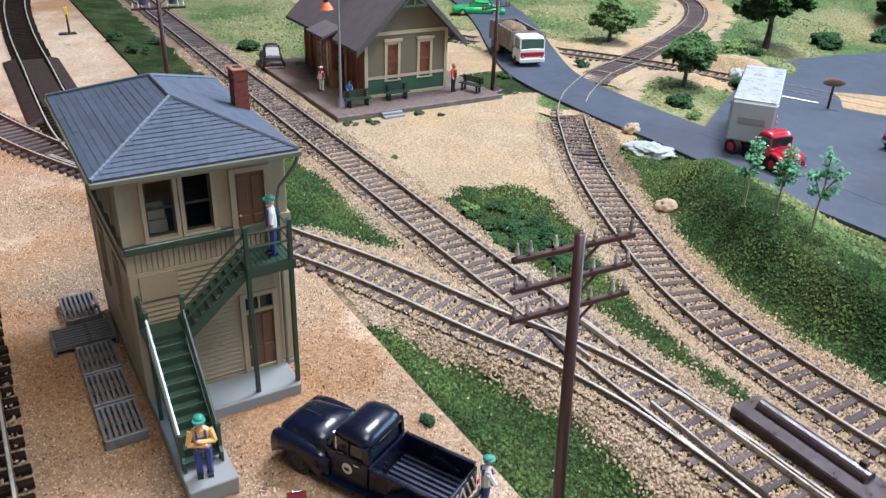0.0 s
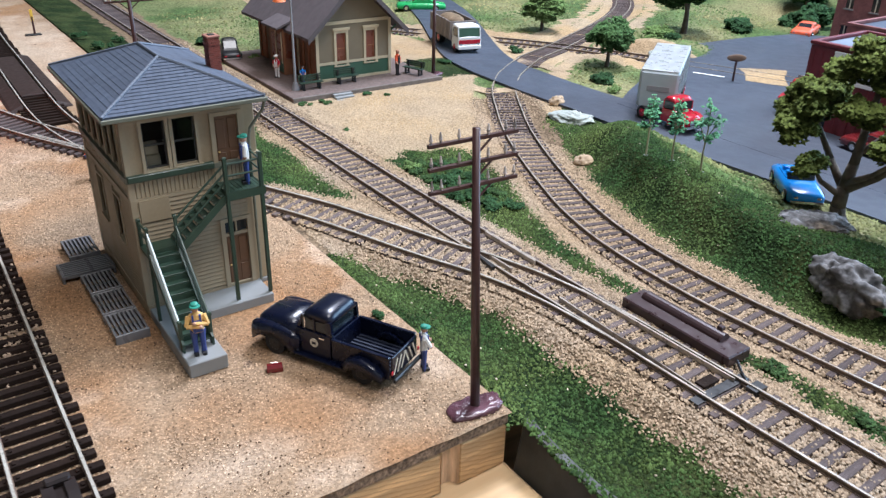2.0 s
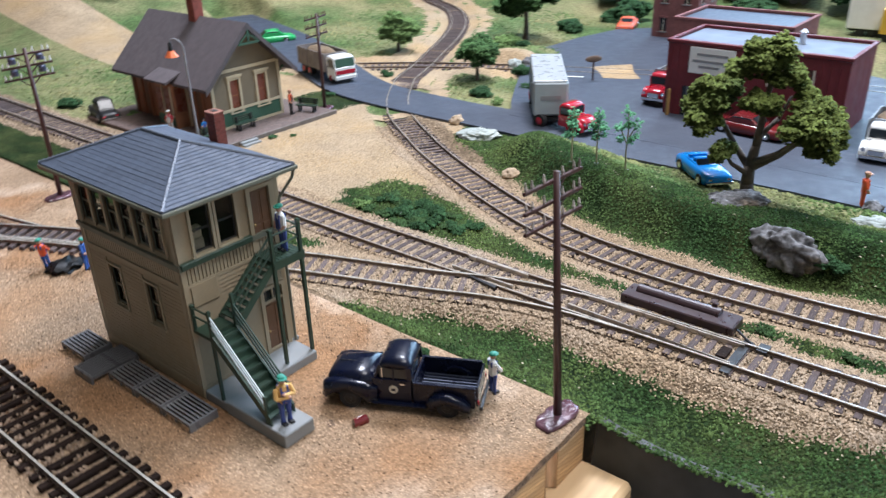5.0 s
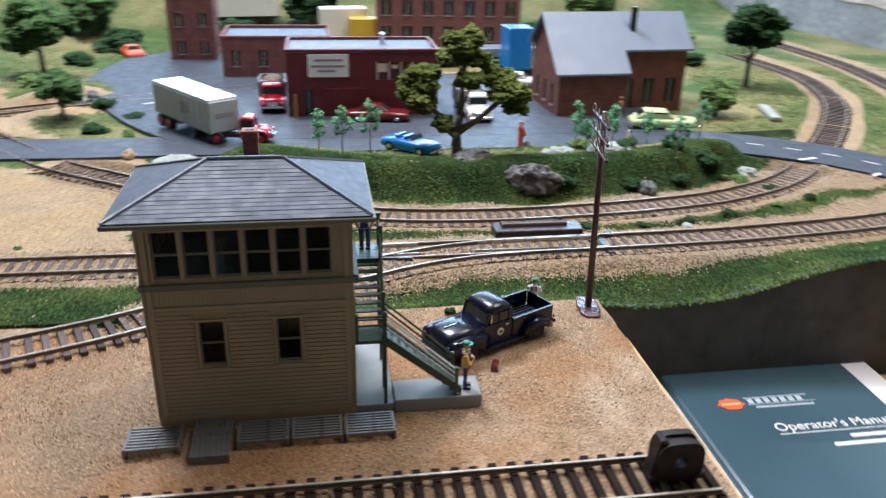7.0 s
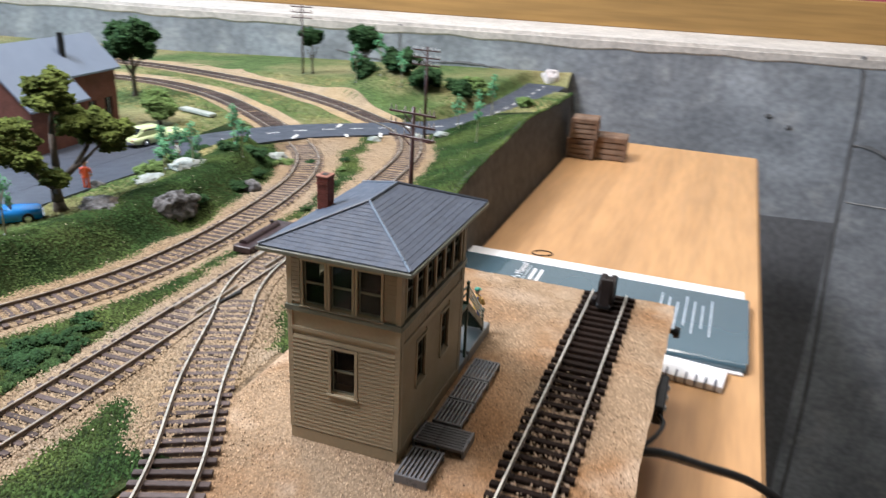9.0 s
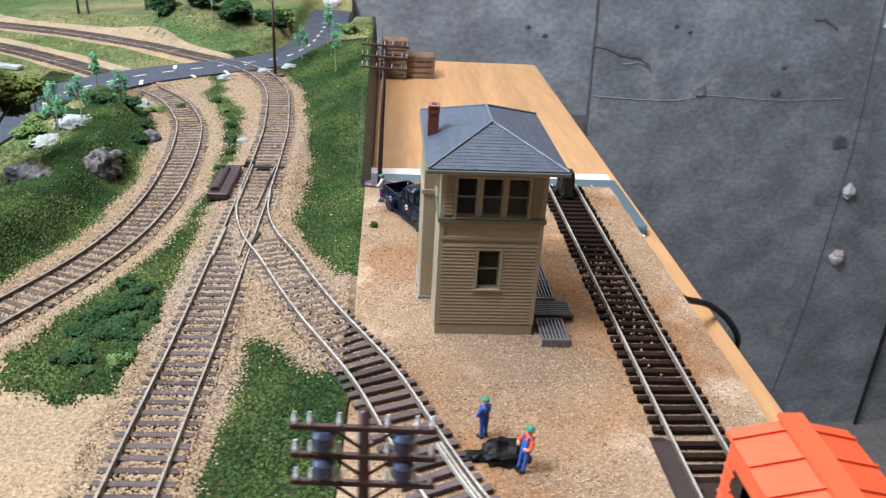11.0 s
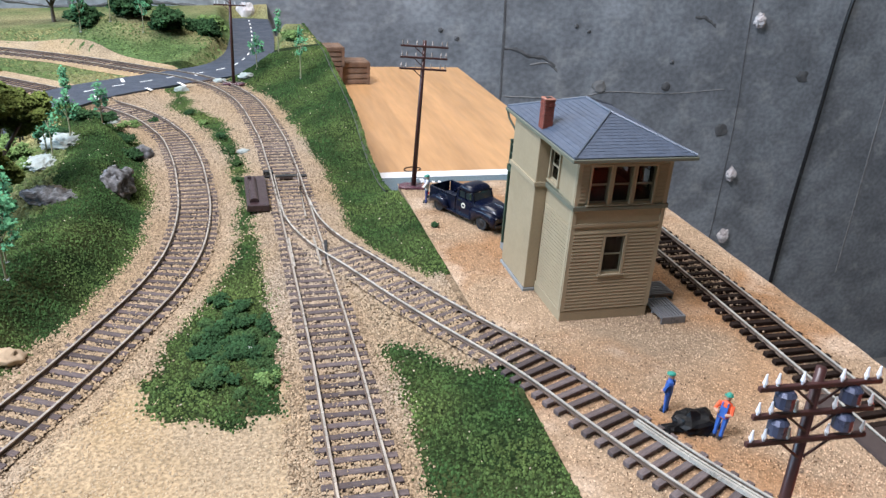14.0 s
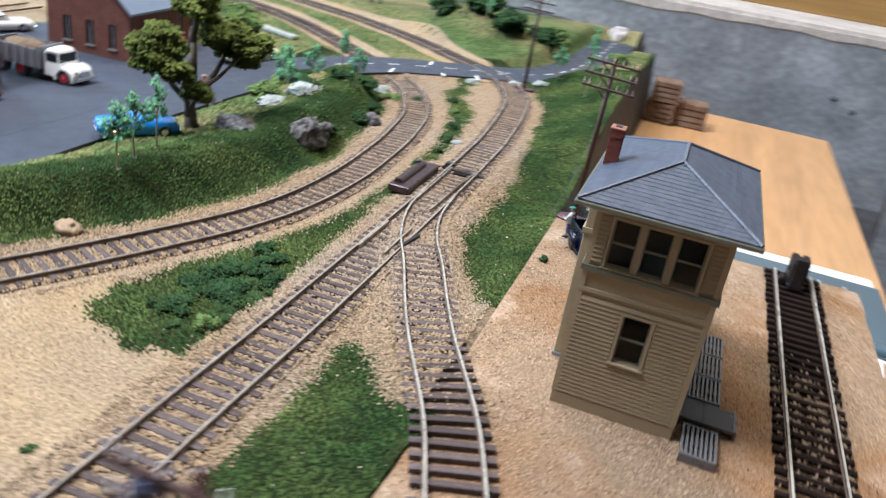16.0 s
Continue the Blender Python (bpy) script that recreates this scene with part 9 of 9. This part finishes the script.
# rail cars and trailers far behind
def crate_car(name, label, x, y, z, rz, l, w, h, m, wheels=True, cat="rail car"):
    t = thing(name, label, cat, x, y, z, rz)
    part("body", box(-l / 2, l / 2, -w / 2, w / 2, 8, h, bev=0.8), m, t)
    part("frame", box(-l / 2 + 2, l / 2 - 2, -w / 2 + 3, w / 2 - 3, 5.2, 8), "black", t)
    for k in range(int(l / 10)):
        u = -l / 2 + 5 + k * 10
        part("side_post", box(u, u + 1.0, -w / 2 - 0.6, -w / 2, 8.5, h - 0.6), m, t)
    if wheels:
        for u in (-l / 2 + 14, -l / 2 + 26, l / 2 - 14, l / 2 - 26):
            for s in (-1, 1):
                wheel(t, u, s * (w / 2 - 3), 5, 3, "black")
    return t


crate_car("trailer", "white box trailer with a pale red mark", 889, 81, g1(889, 81), -80, 110, 28, 42, "white", cat="trailer")
crate_car("trailer", "white box trailer behind the workshop", 821, -59, g1(821, -59), -85, 60, 28, 44, "white", cat="trailer")
crate_car("delivery_truck", "orange delivery truck behind the workshop", 798, -84, g1(798, -84), -90, 34, 24, 34, "yellow", cat="truck")
crate_car("flat_car", "flat car with a yellow load", 657, -155, -10.5, -86, 60, 28, 15, "yellow")
crate_car("flat_car", "flat car with a blue-grey load", 667, -228, -10.5, -86, 90, 28, 18, "roof_blue")
crate_car("container_car", "bright blue container standing by the house", 598, -237, -11.5, -84, 26, 30, 52, "blue")
crate_car("passenger_car", "black passenger car on the far track", 760, 760, g1(760, 760), -40, 150, 30, 48, "black")

sgn = thing("signpost", "small reddish sign on a post at the lot edge", "sign", 481, 95, -9.6, -40)
bm = bmesh.new()
cyl(bm, (0, 0, 0), (0, 0, 18), 0.9, 0.9, 8)
part("post", bm, "wood_pole", sgn)
bm = bmesh.new()
lump(bm, (0, 0, 19), (8, 1.2, 3), amp=0.05, sub=2)
part("board", bm, "rust", sgn)
sw = thing("switch_stand", "yellow switch stand beside the spur", "switch stand", 34, 490, -0.4, 0)
bm = bmesh.new()
cyl(bm, (0, 0, 0.5), (0, 0, 16), 1.0, 0.8, 8)
part("mast", bm, "wood_pole", sw)
part("target", box(-1.2, 1.2, -0.4, 0.4, 12, 22, bev=0.2), "yellow", sw)
part("base", box(-8, 5, -3, 3, -0.2, 1.2, bev=0.2), "black", sw)
figurine(302, -170, g1(302, -170), 20, "orange", "orange", "skin", "painted figurine in orange standing by the garden", h=22)
figurine(284, -246, g1(284, -246), -30, "white", "black", "black", "painted figurine in white shirt on the garden slab", h=17)
figurine(404, -285, -9.4, 0, "shirt_yellow", "white", "skin", "painted figurine by the brick house", h=19)

# tunnel portal in the hill
tn = thing("tunnel_portal", "grey stone tunnel portal in the hillside", "tunnel portal", 742, 504, g1(690, 480) - 2, -38)
arc = [(22 * math.cos(a), 34 + 22 * math.sin(a)) for a in np.linspace(0, math.pi, 13)]
inner = [(22, 0)] + arc + [(-22, 0)]
for (a, b) in zip(inner, inner[1:]):
    def far(p):
        k_ = 46 / max(abs(p[0]), 1e-3)
        return (p[0] * min(k_, 2.4), min(78, p[1] * 1.5 + 14))
    pa, pb = far(a), far(b)
    bm = bmesh.new()
    loft(bm, [[(a[0], 0, a[1]), (b[0], 0, b[1]), (pb[0], 0, pb[1]), (pa[0], 0, pa[1])], [(a[0], 12, a[1]), (b[0], 12, b[1]), (pb[0], 12, pb[1]), (pa[0], 12, pa[1])]])
    part("portal_stone", bm, "tunnel", tn)
# Solid black block behind the arch, in place of the tunnel's inner shade.
bm = bmesh.new()
bx(bm, -24, 24, 12, 60, -2, 60)
part("bore", bm, "black", tn, "black block standing in for shade inside the tunnel")
tn.scale = (1.35, 1.35, 1.3)

# road markings
bm = bmesh.new()
for i in range(len(ROADLINE)):
    p = ROADLINE[i]
    if p[1] < -330 and i % 9 < 4 and i + 1 < len(ROADLINE):
        q = ROADLINE[i + 1]
        d = (q - p)[:2] / np.linalg.norm((q - p)[:2])
        nn = np.array([-d[1], d[0]]) * 0.8
        z = float(road_z(np.array(p[0]), np.array(p[1]))) + 0.42
        z2 = float(road_z(np.array(q[0]), np.array(q[1]))) + 0.42
        bm.faces.new([bm.verts.new((*(p[:2] - nn), z)), bm.verts.new((*(q[:2] - nn), z2)), bm.verts.new((*(q[:2] + nn), z2)), bm.verts.new((*(p[:2] + nn), z))])
o = tagged(part("trim", bm, "road_line"), "dashed pale centre line of the road", "road marking", kind="structure")
for x, y, l, r in ((254, -372, 16, 12), (190, -418, 16, 24), (240, -432, 14, 12), (180, -458, 14, 20), (480, 118, 26, 23.5), (216, -400, 10, 30)):
    z = float(road_z(np.array(float(x)), np.array(float(y)))) + (0.75 if x > 400 else 0.45)
    bm = bmesh.new()
    bx(bm, -1.4, 1.4, -l / 2, l / 2, -0.02, 0.12)
    o = part("trim", bm, "road_line")
    o.matrix_basis = pose(x * S, y * S, z * S, 0, 0, r)
    tagged(o, "white stop line painted on the asphalt", "road marking", kind="structure")
